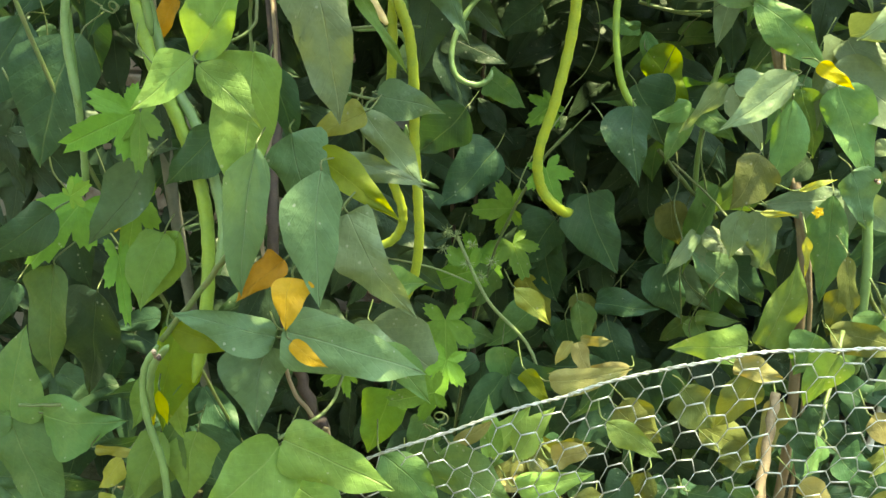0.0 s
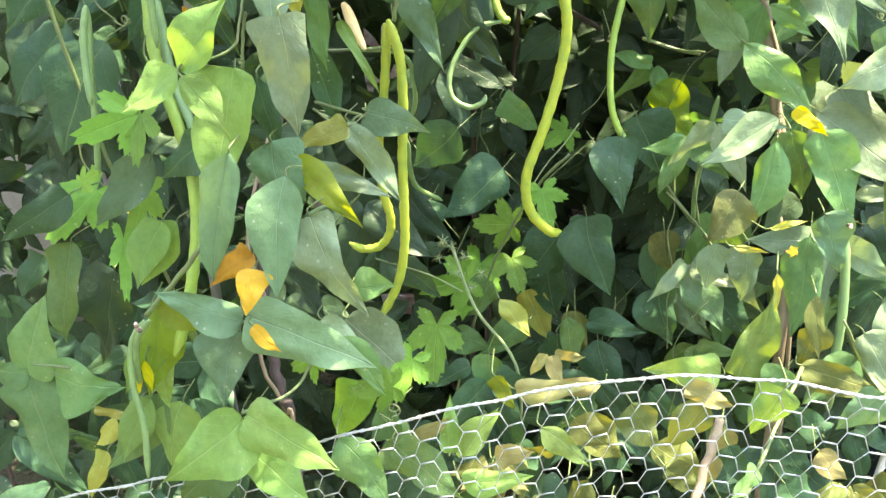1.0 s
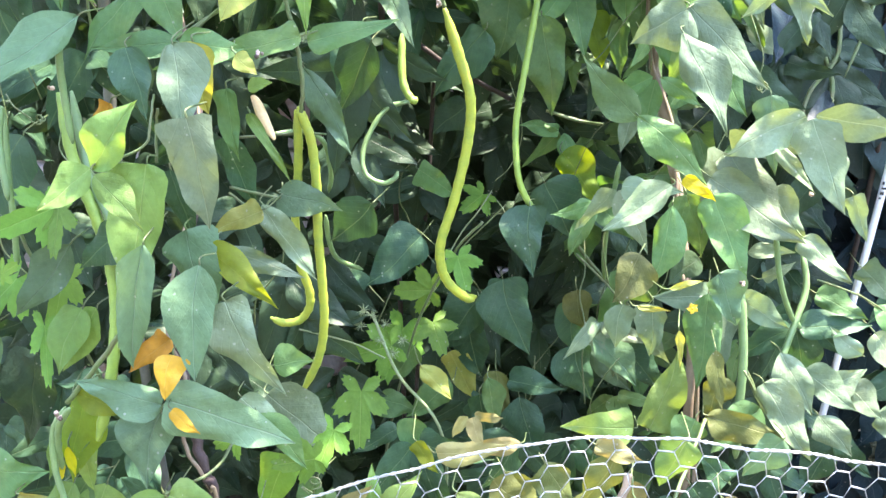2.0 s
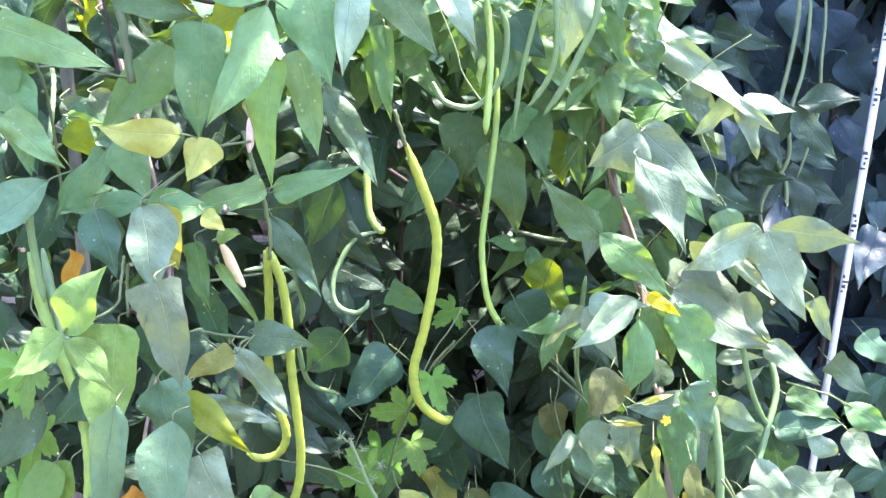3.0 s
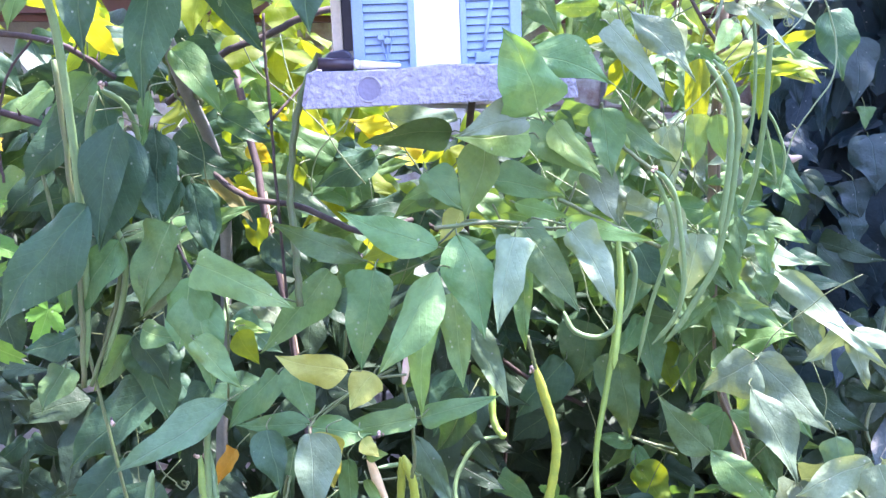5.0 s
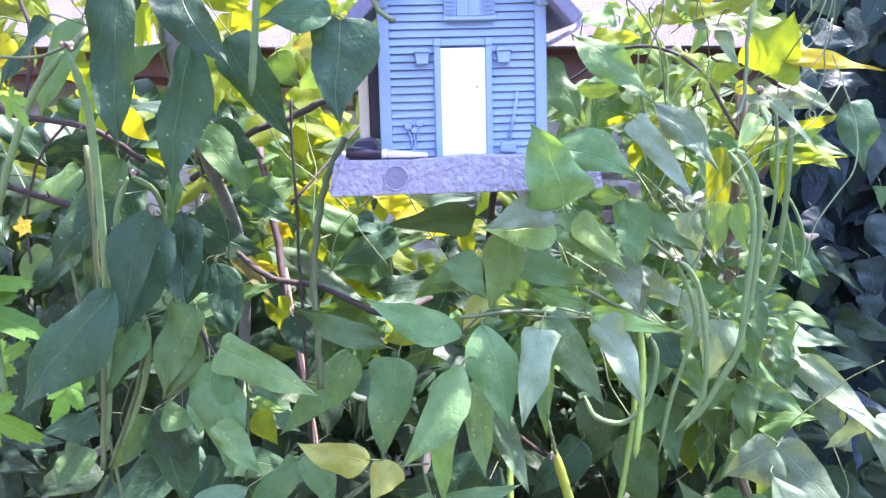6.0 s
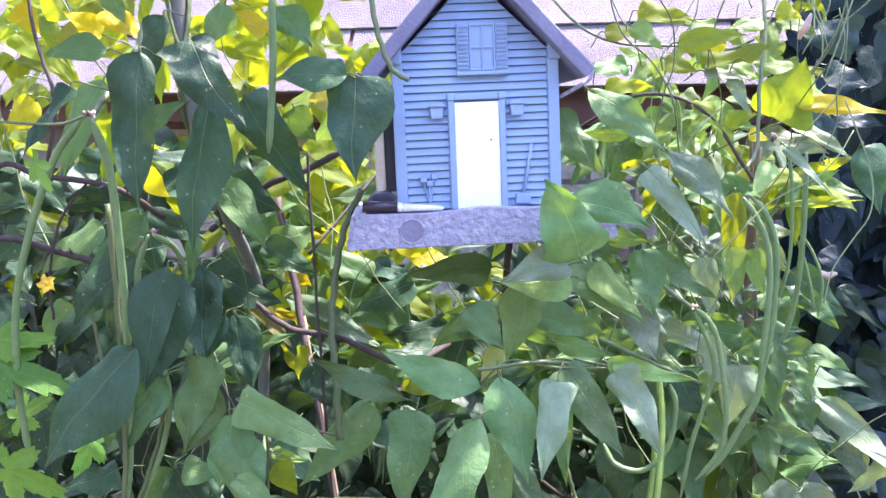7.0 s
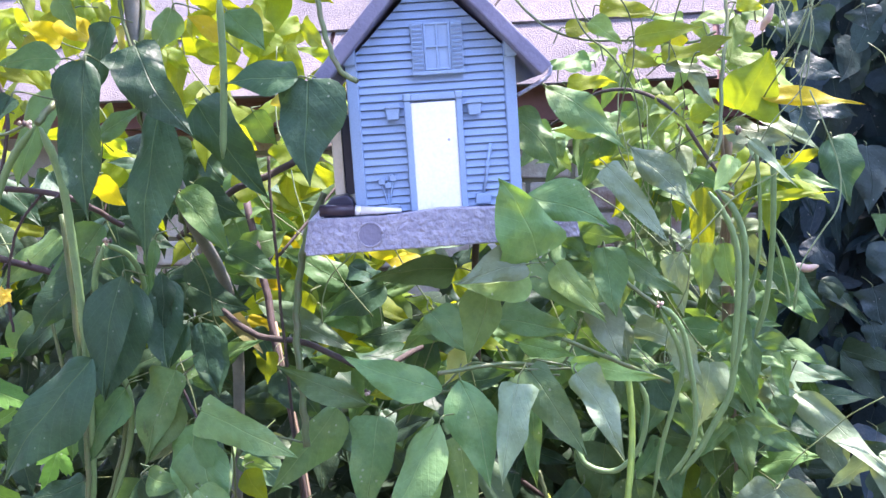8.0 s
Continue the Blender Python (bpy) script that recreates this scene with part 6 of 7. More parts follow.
leaf(left_vine, YELLOW, (-0.193, 1.015, 1.804), (-0.165, 1.020, 1.776), 0.039, 11, "h")
leaf(left_vine, LIME, (-0.247, 1.000, 1.765), (-0.229, 1.030, 1.734), 0.035, 21, "d")
leaf(left_vine, GREEN, (-0.171, 1.038, 1.769), (-0.208, 1.057, 1.740), 0.033, -24, "h")
leaf(left_vine, DEEP, (-0.273, 0.936, 1.698), (-0.220, 0.962, 1.657), 0.043, 4, "a")
leaf(left_vine, DEEP, (-0.363, 0.813, 1.376), (-0.411, 0.780, 1.365), 0.040, 10, "h")
leaf(left_vine, DEEP, (-0.459, 0.802, 1.638), (-0.497, 0.804, 1.605), 0.035, -13, "c")
leaf(left_vine, DEEP, (-0.506, 0.850, 1.551), (-0.523, 0.829, 1.514), 0.044, -18, "d")
leaf(left_vine, ORANGE, (-0.211, 0.885, 1.219), (-0.240, 0.891, 1.165), 0.025, 5, "d")
leaf(left_vine, DEEP, (-0.014, 1.165, 0.897), (-0.043, 1.096, 0.859), 0.066, 24, "c")
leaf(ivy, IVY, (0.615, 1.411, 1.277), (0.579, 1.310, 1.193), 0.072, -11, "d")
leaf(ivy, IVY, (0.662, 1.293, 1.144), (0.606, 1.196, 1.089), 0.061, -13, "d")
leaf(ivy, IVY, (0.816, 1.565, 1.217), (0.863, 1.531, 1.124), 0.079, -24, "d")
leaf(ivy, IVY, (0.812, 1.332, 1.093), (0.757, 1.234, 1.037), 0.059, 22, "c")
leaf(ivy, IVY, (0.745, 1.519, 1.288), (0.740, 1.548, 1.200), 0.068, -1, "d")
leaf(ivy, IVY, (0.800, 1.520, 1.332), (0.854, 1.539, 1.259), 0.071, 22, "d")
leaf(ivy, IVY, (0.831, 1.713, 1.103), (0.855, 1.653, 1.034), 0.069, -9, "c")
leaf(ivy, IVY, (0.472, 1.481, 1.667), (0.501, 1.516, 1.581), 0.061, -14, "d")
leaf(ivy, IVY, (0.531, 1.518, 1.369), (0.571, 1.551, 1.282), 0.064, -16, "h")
leaf(right_vine, TAN, (0.367, 0.683, 0.842), (0.400, 0.680, 0.819), 0.023, 5, "a")
leaf(right_vine, DEEP, (0.373, 0.747, 0.859), (0.398, 0.727, 0.829), 0.028, 19, "d")
leaf(right_vine, GREEN, (0.403, 0.736, 0.843), (0.375, 0.702, 0.831), 0.022, -10, "a")
leaf(right_vine, DEEP, (0.216, 0.687, 0.833), (0.192, 0.684, 0.808), 0.030, 22, "c")
leaf(right_vine, TAN, (0.123, 0.849, 0.690), (0.097, 0.817, 0.686), 0.031, 19, "a")
leaf(right_vine, GREEN, (0.091, 0.914, 0.639), (0.140, 0.907, 0.620), 0.031, 19, "d")
leaf(left_vine, DEEP, (-0.289, 0.642, 1.792), (-0.320, 0.617, 1.734), 0.032, 26, "d")
leaf(upper_vine, DEEP, (-0.101, 1.021, 1.469), (-0.039, 1.083, 1.475), 0.046, -24, "h")
leaf(upper_vine, LIME, (0.265, 0.988, 1.832), (0.328, 0.962, 1.838), 0.024, -4, "d")
leaf(upper_vine, LIME, (0.269, 1.016, 1.790), (0.292, 0.982, 1.752), 0.026, -27, "d")
stem(right_vine, STRAW, 0.0048, [(0.368, 0.787, 0.861), (0.356, 0.749, 0.830), (0.343, 0.707, 0.791)])
stem(right_vine, STALK, 0.0023, [(0.464, 0.893, 0.866), (0.431, 0.817, 0.833), (0.397, 0.739, 0.798)])
leaf(right_vine, SILVER, (0.610, 1.119, 1.143), (0.627, 1.074, 1.088), 0.037, -3, "d")
leaf(right_vine, SILVER, (0.662, 1.137, 1.063), (0.700, 1.160, 0.989), 0.030, 9, "h")
leaf(right_vine, SILVER, (0.780, 1.362, 0.857), (0.832, 1.318, 0.820), 0.051, 24, "h")
leaf(right_vine, DEEP, (0.180, 0.923, 0.661), (0.105, 0.906, 0.638), 0.045, -2, "d")
leaf(right_vine, DEEP, (0.453, 0.811, 0.766), (0.496, 0.801, 0.730), 0.043, -3, "d")
leaf(right_vine, DEEP, (0.269, 0.676, 0.831), (0.319, 0.690, 0.813), 0.028, 14, "d")
leaf(right_vine, DEEP, (0.207, 0.848, 0.660), (0.158, 0.894, 0.659), 0.043, -9, "d")
leaf(right_vine, DEEP, (0.500, 0.887, 0.781), (0.469, 0.914, 0.799), 0.039, -13, "h")
leaf(right_vine, GREEN, (0.329, 0.690, 0.813), (0.301, 0.689, 0.834), 0.024, -14, "d")
leaf(upper_vine, SILVER, (0.002, 1.221, 1.594), (-0.148, 1.291, 1.578), 0.041, 6, "b")
leaf(left_vine, DEEP, (-0.242, 1.309, 1.510), (-0.163, 1.389, 1.494), 0.045, 10, "d")
leaf(ivy, IVYTOP, (0.615, 1.547, 1.715), (0.615, 1.518, 1.605), 0.079, -2, "c")
leaf(ivy, IVY, (0.510, 1.514, 1.688), (0.526, 1.494, 1.603), 0.043, 22, "d")
leaf(ivy, IVY, (0.566, 1.513, 1.653), (0.566, 1.486, 1.548), 0.031, 26, "h")
leaf(ivy, GREEN, (0.639, 1.543, 1.604), (0.641, 1.533, 1.567), 0.036, -21, "h")
leaf(ivy, IVY, (0.533, 1.538, 1.565), (0.574, 1.528, 1.504), 0.061, -19, "c")
leaf(left_vine, BLUE, (-0.341, 0.730, 1.217), (-0.369, 0.728, 1.143), 0.046, 11, "d")
leaf(right_vine, GREEN, (0.071, 1.270, 1.020), (0.126, 1.314, 0.960), 0.046, -5, "h")
leaf(left_vine, GOLD, (-0.244, 1.322, 1.578), (-0.222, 1.346, 1.556), 0.016, -5, "a")
leaf(left_vine, GOLD, (-0.436, 0.947, 1.896), (-0.373, 0.933, 1.854), 0.038, -24, "d")
leaf(left_vine, GOLD, (-0.457, 0.974, 1.872), (-0.483, 0.932, 1.895), 0.032, -5, "a")
leaf(left_vine, GOLD, (-0.210, 0.895, 1.861), (-0.244, 0.884, 1.885), 0.026, -5, "d")
leaf(left_vine, GOLD, (-0.402, 0.754, 1.783), (-0.430, 0.745, 1.749), 0.031, -4, "c")
leaf(left_vine, GOLD, (-0.310, 0.794, 1.714), (-0.294, 0.822, 1.683), 0.027, 2, "d")
leaf(left_vine, GOLD, (-0.487, 0.844, 1.884), (-0.466, 0.862, 1.861), 0.033, 10, "h")
leaf(left_vine, GOLD, (-0.272, 1.199, 1.596), (-0.244, 1.234, 1.567), 0.031, -2, "d")
leaf(left_vine, DEEP, (-0.294, 0.739, 1.067), (-0.384, 0.739, 1.004), 0.039, -12, "a")
leaf(left_vine, PALE, (-0.024, 0.787, 1.245), (0.016, 0.777, 1.180), 0.011, -19, "a")
leaf(right_vine, GREEN, (0.415, 1.150, 0.928), (0.378, 1.165, 0.870), 0.053, 27, "c")
leaf(right_vine, BLUE, (0.476, 1.127, 0.965), (0.435, 1.104, 0.932), 0.041, -15, "a")
leaf(right_vine, PALE, (0.089, 0.820, 0.738), (0.134, 0.845, 0.793), 0.031, -4, "a")
leaf(right_vine, BLUE, (0.356, 1.308, 0.715), (0.428, 1.282, 0.642), 0.049, 1, "b")

stem(upper_vine, STALK, 0.0013, [(0.043, 0.830, 1.494), (0.074, 0.830, 1.521), (0.106, 0.840, 1.515), (0.140, 0.840, 1.514), (0.183, 0.850, 1.514), (0.214, 0.860, 1.508)])
stem(upper_vine, STALK, 0.0011, [(0.140, 0.830, 1.527), (0.176, 0.840, 1.518), (0.194, 0.850, 1.506)])
stem(upper_vine, STALK, 0.0012, [(0.099, 0.840, 1.537), (0.111, 0.850, 1.514), (0.134, 0.860, 1.503), (0.160, 0.880, 1.498)])
stem(upper_vine, STALK, 0.0014, [(0.182, 0.900, 1.555), (0.172, 0.890, 1.524), (0.161, 0.880, 1.504)])
stem(left_vine, PURPLE, 0.0015, [(-0.248, 0.820, 1.505), (-0.234, 0.820, 1.471), (-0.211, 0.800, 1.454)])
stem(left_vine, STALK, 0.0014, [(-0.217, 0.840, 1.467), (-0.200, 0.840, 1.430), (-0.199, 0.850, 1.387), (-0.207, 0.860, 1.295)])
stem(left_vine, STALK, 0.0013, [(-0.202, 0.840, 1.428), (-0.169, 0.860, 1.424), (-0.126, 0.880, 1.409)])
stem(left_vine, STALK, 0.0012, [(-0.124, 0.665, 1.228), (-0.088, 0.690, 1.241), (-0.083, 0.700, 1.260), (-0.081, 0.710, 1.282)])
stem(left_vine, STALK, 0.0013, [(-0.076, 0.760, 1.313), (-0.046, 0.770, 1.339), (-0.016, 0.780, 1.360), (0.019, 0.790, 1.365)])
stem(left_vine, STALK, 0.0013, [(-0.021, 0.860, 1.132), (-0.030, 0.850, 1.131), (-0.041, 0.840, 1.121), (-0.078, 0.860, 1.133)])
stem(right_vine, STALK, 0.0016, [(0.312, 1.150, 0.950), (0.359, 1.130, 0.913), (0.380, 1.100, 0.896)])
stem(right_vine, STALK, 0.0013, [(0.360, 1.140, 0.909), (0.348, 1.160, 0.968), (0.362, 1.180, 1.013)])
stem(right_vine, STALK, 0.0014, [(0.258, 1.200, 1.141), (0.297, 1.170, 1.138), (0.330, 1.120, 1.150)])
stem(right_vine, STALK, 0.0016, [(0.527, 1.000, 0.870), (0.558, 0.990, 0.822), (0.591, 0.970, 0.777)])
stem(right_vine, STALK, 0.0016, [(0.512, 1.080, 1.052), (0.552, 1.090, 1.033), (0.594, 1.100, 1.010)])
stem(right_vine, STALK, 0.0014, [(0.634, 1.120, 0.947), (0.709, 1.140, 0.913), (0.779, 1.160, 0.860)])
stem(gourd_vine, STALK, 0.001, [(0.145, 1.180, 0.933), (0.177, 1.190, 0.966), (0.209, 1.200, 0.999)])
stem(gourd_vine, STALK, 0.001, [(0.047, 1.150, 0.870), (0.015, 1.120, 0.790), (-0.019, 1.100, 0.712)])


# ---- inner foliage, too dense to count ----
def inner_leaves(seed, count, xs, ys, zs, size, datas, keep=None):
    """Leaves in threes, as beans carry them: one hangs from the stalk's end, two spread at its sides."""
    rnd = random.Random(seed)
    out = []
    while len(out) < count:
        x, z, y = rnd.uniform(*xs), rnd.uniform(*zs), rnd.uniform(*ys)
        if keep and not keep(x, y, z):
            continue
        spin = rnd.gauss(0, 0.5)
        lean = rnd.uniform(-0.55, 0.05)
        length = rnd.uniform(*size)
        for turn, share in ((0.0, 1.0), (1.25, 0.85), (-1.25, 0.85)):
            w = spin + turn + rnd.gauss(0, 0.15)
            way = Vector((math.sin(w), lean + rnd.uniform(-0.2, 0.2), -0.95 * math.cos(w) - 0.15)).normalized()
            base = Vector((x, y, z)) + 0.006 * way
            out.append((base, base + length * share * way, length * share * rnd.uniform(0.36, 0.5), rnd.gauss(0, 22), rnd.randrange(99)))
    return out


def clear(x, y, z):
    """Keeps the bird house and the view of the shed roof free."""
    if z > 1.56 and -0.17 < x < 0.22 and y < 1.75:
        return False
    if z > 1.46 and -0.14 < x < 0.12 and y > 1.1:
        return False
    if z > 1.74 and -0.3 < x < 0.42:
        return False
    return True


ANY = BLADES["a"] + BLADES["e"] + BLADES["d"] + BLADES["h"] + BLADES["r"]
SIZE = (0.075, 0.135)


def fill(seed, count, xs, ys, zs, mat, vine, size=SIZE, keep=None, datas=ANY):
    leaf_mass("foliage", inner_leaves(seed, count, xs, ys, zs, size, datas, keep), datas, mat, vine)


# INNER fills carry the hedge's inner shade in their colour
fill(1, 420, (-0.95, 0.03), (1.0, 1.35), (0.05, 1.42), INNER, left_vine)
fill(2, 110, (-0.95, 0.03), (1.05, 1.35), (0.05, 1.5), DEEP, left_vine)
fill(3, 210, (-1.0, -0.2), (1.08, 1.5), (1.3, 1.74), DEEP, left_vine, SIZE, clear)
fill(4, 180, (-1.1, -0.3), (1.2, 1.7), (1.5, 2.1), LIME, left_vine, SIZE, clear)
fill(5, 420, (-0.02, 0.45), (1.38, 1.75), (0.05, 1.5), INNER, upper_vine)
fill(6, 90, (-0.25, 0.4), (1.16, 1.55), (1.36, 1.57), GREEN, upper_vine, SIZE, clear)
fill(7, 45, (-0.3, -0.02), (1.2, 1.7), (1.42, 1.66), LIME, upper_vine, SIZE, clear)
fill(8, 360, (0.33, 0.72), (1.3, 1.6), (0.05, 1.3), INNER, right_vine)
fill(9, 90, (0.33, 0.62), (1.3, 1.5), (0.05, 1.3), GREEN, right_vine)
fill(44, 60, (0.28, 0.48), (1.1, 1.32), (1.02, 1.7), GREEN, right_vine, (0.045, 0.085))
fill(19, 60, (0.26, 0.43), (1.22, 1.45), (1.25, 1.6), GREEN, right_vine, SIZE, clear)
fill(10, 60, (0.22, 0.42), (1.18, 1.45), (1.4, 1.75), SILVER, right_vine, (0.045, 0.09), clear)
fill(11, 45, (0.22, 0.44), (1.15, 1.4), (1.66, 1.95), LIME, right_vine, (0.045, 0.09), clear)
fill(26, 24, (0.34, 0.58), (1.05, 1.3), (0.82, 1.36), SILVER, right_vine, (0.08, 0.13))


def ivy_wall(seed, count, xs, zs, y0, mat, size):
    """Ivy leaves that hang over one another like shingles, their faces to the open side."""
    rnd = random.Random(seed)
    out = []
    for _ in range(count):
        x, z = rnd.uniform(*xs), rnd.uniform(*zs)
        y = y0 + 0.1 * noise.noise(Vector((4 * x, 4 * z, seed))) + rnd.uniform(-0.05, 0.05)
        length = rnd.uniform(*size)
        way = Vector((rnd.gauss(0, 0.35), rnd.uniform(-0.45, 0.0), -1)).normalized()
        base = Vector((x, y, z))
        out.append((base, base + length * way, length * rnd.uniform(0.7, 0.95), rnd.gauss(0, 16), rnd.randrange(99)))
    leaf_mass("foliage", out, IVY_DATA + BLADES["c"][:2], mat, ivy)


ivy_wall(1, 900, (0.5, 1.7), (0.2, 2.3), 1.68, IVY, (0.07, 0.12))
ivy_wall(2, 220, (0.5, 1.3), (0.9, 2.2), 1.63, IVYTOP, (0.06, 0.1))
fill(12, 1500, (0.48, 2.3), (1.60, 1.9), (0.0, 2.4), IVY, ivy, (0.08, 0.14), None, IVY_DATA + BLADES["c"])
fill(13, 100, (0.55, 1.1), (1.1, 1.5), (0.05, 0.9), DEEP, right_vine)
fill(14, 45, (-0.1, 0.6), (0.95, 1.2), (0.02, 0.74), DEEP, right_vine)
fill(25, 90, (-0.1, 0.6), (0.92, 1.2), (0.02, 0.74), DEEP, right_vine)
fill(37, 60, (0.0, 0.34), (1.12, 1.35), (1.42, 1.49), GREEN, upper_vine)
# hidden leaves added over the hedge's hollow to keep sun out
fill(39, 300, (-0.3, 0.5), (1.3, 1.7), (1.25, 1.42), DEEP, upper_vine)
# unseen leaf cover added above the view to shade the lower right
fill(40, 300, (0.4, 1.1), (0.8, 1.2), (2.2, 2.45), GREEN, right_vine)
fill(41, 60, (0.1, 0.62), (0.78, 0.98), (0.3, 0.8), OLIVE, right_vine, (0.05, 0.09))
fill(42, 30, (0.1, 0.62), (0.74, 0.95), (0.4, 0.84), TAN, right_vine, (0.04, 0.07))
# the depth of the hedge, in front of the shed, its shade in the leaf colours
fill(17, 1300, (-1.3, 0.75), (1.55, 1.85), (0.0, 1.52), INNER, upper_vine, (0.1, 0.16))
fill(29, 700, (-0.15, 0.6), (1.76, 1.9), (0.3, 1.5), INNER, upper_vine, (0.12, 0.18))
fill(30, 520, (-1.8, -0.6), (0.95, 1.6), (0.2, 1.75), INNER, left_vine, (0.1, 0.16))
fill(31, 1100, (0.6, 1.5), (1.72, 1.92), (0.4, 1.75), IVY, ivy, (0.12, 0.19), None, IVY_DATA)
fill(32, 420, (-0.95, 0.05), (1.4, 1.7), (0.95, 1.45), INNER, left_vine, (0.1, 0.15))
fill(34, 120, (-1.25, -0.42), (1.4, 1.95), (1.6, 2.2), LIME, left_vine, (0.08, 0.14))
# fills above z 2: unseen vine tops, added to shade the leaves below
fill(15, 800, (-1.6, -0.66), (0.2, 1.15), (2.05, 2.3), GREEN, left_vine, (0.09, 0.14))
fill(43, 330, (-1.0, -0.12), (0.38, 0.85), (2.18, 2.42), GREEN, left_vine, (0.09, 0.14))
fill(27, 240, (-0.7, -0.3), (0.6, 1.2), (2.08, 2.3), GREEN, left_vine, (0.09, 0.14))
fill(28, 60, (-0.1, 0.3), (0.95, 1.1), (2.26, 2.45), GREEN, upper_vine, (0.09, 0.14))
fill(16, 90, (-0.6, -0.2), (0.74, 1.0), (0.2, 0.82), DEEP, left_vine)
# added unseen over the ivy to keep it in shade
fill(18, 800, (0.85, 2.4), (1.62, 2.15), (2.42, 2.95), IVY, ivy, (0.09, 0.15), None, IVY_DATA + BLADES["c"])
fill(20, 54, (0.12, 0.3), (1.2, 1.45), (1.54, 1.78), GREEN, upper_vine, (0.06, 0.1))
fill(21, 36, (-0.34, -0.12), (1.15, 1.55), (1.5, 1.78), LIME, upper_vine, (0.05, 0.1))
fill(22, 24, (-0.34, -0.12), (1.16, 1.45), (1.5, 1.76), GREEN, upper_vine, (0.06, 0.11))
fill(23, 9, (-0.12, 0.02), (1.2, 1.5), (1.42, 1.6), LIME, upper_vine, (0.05, 0.1))
fill(33, 60, (0.1, 0.5), (0.85, 1.1), (2.15, 2.35), GREEN, left_vine, (0.09, 0.14))
fill(35, 150, (-0.36, 0.0), (0.7, 1.05), (2.08, 2.3), GREEN, left_vine, (0.09, 0.14))
fill(36, 48, (0.2, 0.42), (1.15, 1.4), (1.74, 1.9), PALE, right_vine, (0.045, 0.085))

# ---- white pole with a printed scale ----
def make_pole():
    a, b = Vector((0.725, 1.294, -0.02)), Vector((0.891, 1.583, 1.6))
    pole = thing("marked_pole", (0.725, 1.294, 0.0), "thin white plastic pole with dark printed marks, leaning in the ivy", "pole")
    v, f = tube_data([a + (b - a) * i / 12 for i in range(13)], 0.0062, 12)
    shaft = piece("shaft", mesh_from("shaft", v, f), WHITEPAINT, pole)
    way = (b - a).normalized()
    out = Vector((-0.35, -1, 0.3))
    out = (out - out.dot(way) * way).normalized()
    m = Matrix((way.cross(out), way, out)).transposed().to_4x4()
    for i in range(5):
        for k in range(4):
            at = a + way * (0.98 + 0.105 * i + 0.0085 * k) + out * 0.006
            part("printed_mark", box((0.0035 + 0.0025 * ((i + k) % 3), 0.0035 + 0.002 * (k % 2), 0.0012), (0.0015 * (k % 3 - 1), 0, 0)), BLACKINK, shaft, "", Matrix.Translation(at) @ m)


make_pole()


# ---- post and thorny shoots at the far end of the bean vine ----
def make_post():
    post = thing("trellis_post", (-0.38, 1.25, 0.0), "grey weathered trellis post wound with vine shoots", "post")
    line = [Vector(p) for p in ((-0.38, 1.25, -0.02), (-0.35, 1.14, 0.9), (-0.325, 1.15, 1.45), (-0.303, 0.98, 1.66), (-0.298, 0.89, 1.78), (-0.31, 0.885, 1.93), (-0.318, 0.89, 2.2))]
    v, f = tube_data(glide(line, 8), 0.0085, 10, lambda s: 1 + 0.05 * math.sin(40 * s))
    piece("post_shaft", mesh_from("post_shaft", v, f), POSTGREY, post)
    for turn, r, size in ((0.0, 0.0115, 0.0028), (2.1, 0.012, 0.0022), (4.0, 0.0125, 0.002)):
        coil = []
        for i in range(90):
            s = i / 89
            z = 1.62 + 0.55 * s
            q = glide(line, 8)
            mid = min(q, key=lambda p: abs(p.z - z))
            w = turn + 13 * s * (1 if turn < 3 else -1)
            coil.append(Vector((mid.x + r * math.cos(w), mid.y + r * math.sin(w), z)))
        v, f = tube_data(coil, size, 6)
        piece("winding_shoot", mesh_from("winding_shoot", v, f), STALK, post)


make_post()


def thorny(points, radius, seed):
    rnd = random.Random(seed)
    line = glide(points, 8)
    ob = stem(bramble, PURPLE, radius, points, "cane")
    for i in range(3, len(line) - 2, 3):
        way = (line[i + 1] - line[i]).normalized()
        out = way.cross(Vector((rnd.uniform(-1, 1), rnd.uniform(-1, 1), rnd.uniform(-1, 1)))).normalized()
        v, f = tube_data([line[i], line[i] + out * radius * 2.0 - way * 0.001, line[i] + out * radius * 4.0 - way * 0.003], radius * 0.55, 5, lambda s: 1 - 0.9 * s)
        piece("thorn", mesh_from("thorn", v, f), PURPLE, ob)


bramble = thing("bramble", (-0.62, 0.95, 0.0), "dark purple thorny bramble canes among the bean leaves", "bramble")
thorny([(-0.62, 0.95, -0.02), (-0.60, 0.90, 0.9), (-0.55, 0.82, 1.6), (-0.467, 0.775, 1.712), (-0.415, 0.78, 1.706), (-0.345, 0.795, 1.695), (-0.31, 0.84, 1.66)], 0.0032, 1)
thorny([(-0.415, 0.782, 1.704), (-0.40, 0.785, 1.78), (-0.422, 0.79, 1.85), (-0.44, 0.8, 1.93)], 0.002, 2)
thorny([(-0.56, 0.84, 1.58), (-0.473, 0.78, 1.637), (-0.425, 0.812, 1.622), (-0.36, 0.83, 1.6)], 0.004, 3)
thorny([(-0.37, 0.79, 1.70), (-0.40, 0.785, 1.66), (-0.42, 0.79, 1.6), (-0.418, 0.79, 1.55)], 0.0015, 4)
stem(upper_vine, BARK, 0.0045, [(-0.36, 1.06, 1.62), (-0.259, 1.01, 1.684), (-0.211, 1.025, 1.705), (-0.155, 1.04, 1.733), (-0.1, 1.1, 1.75)], "branch")
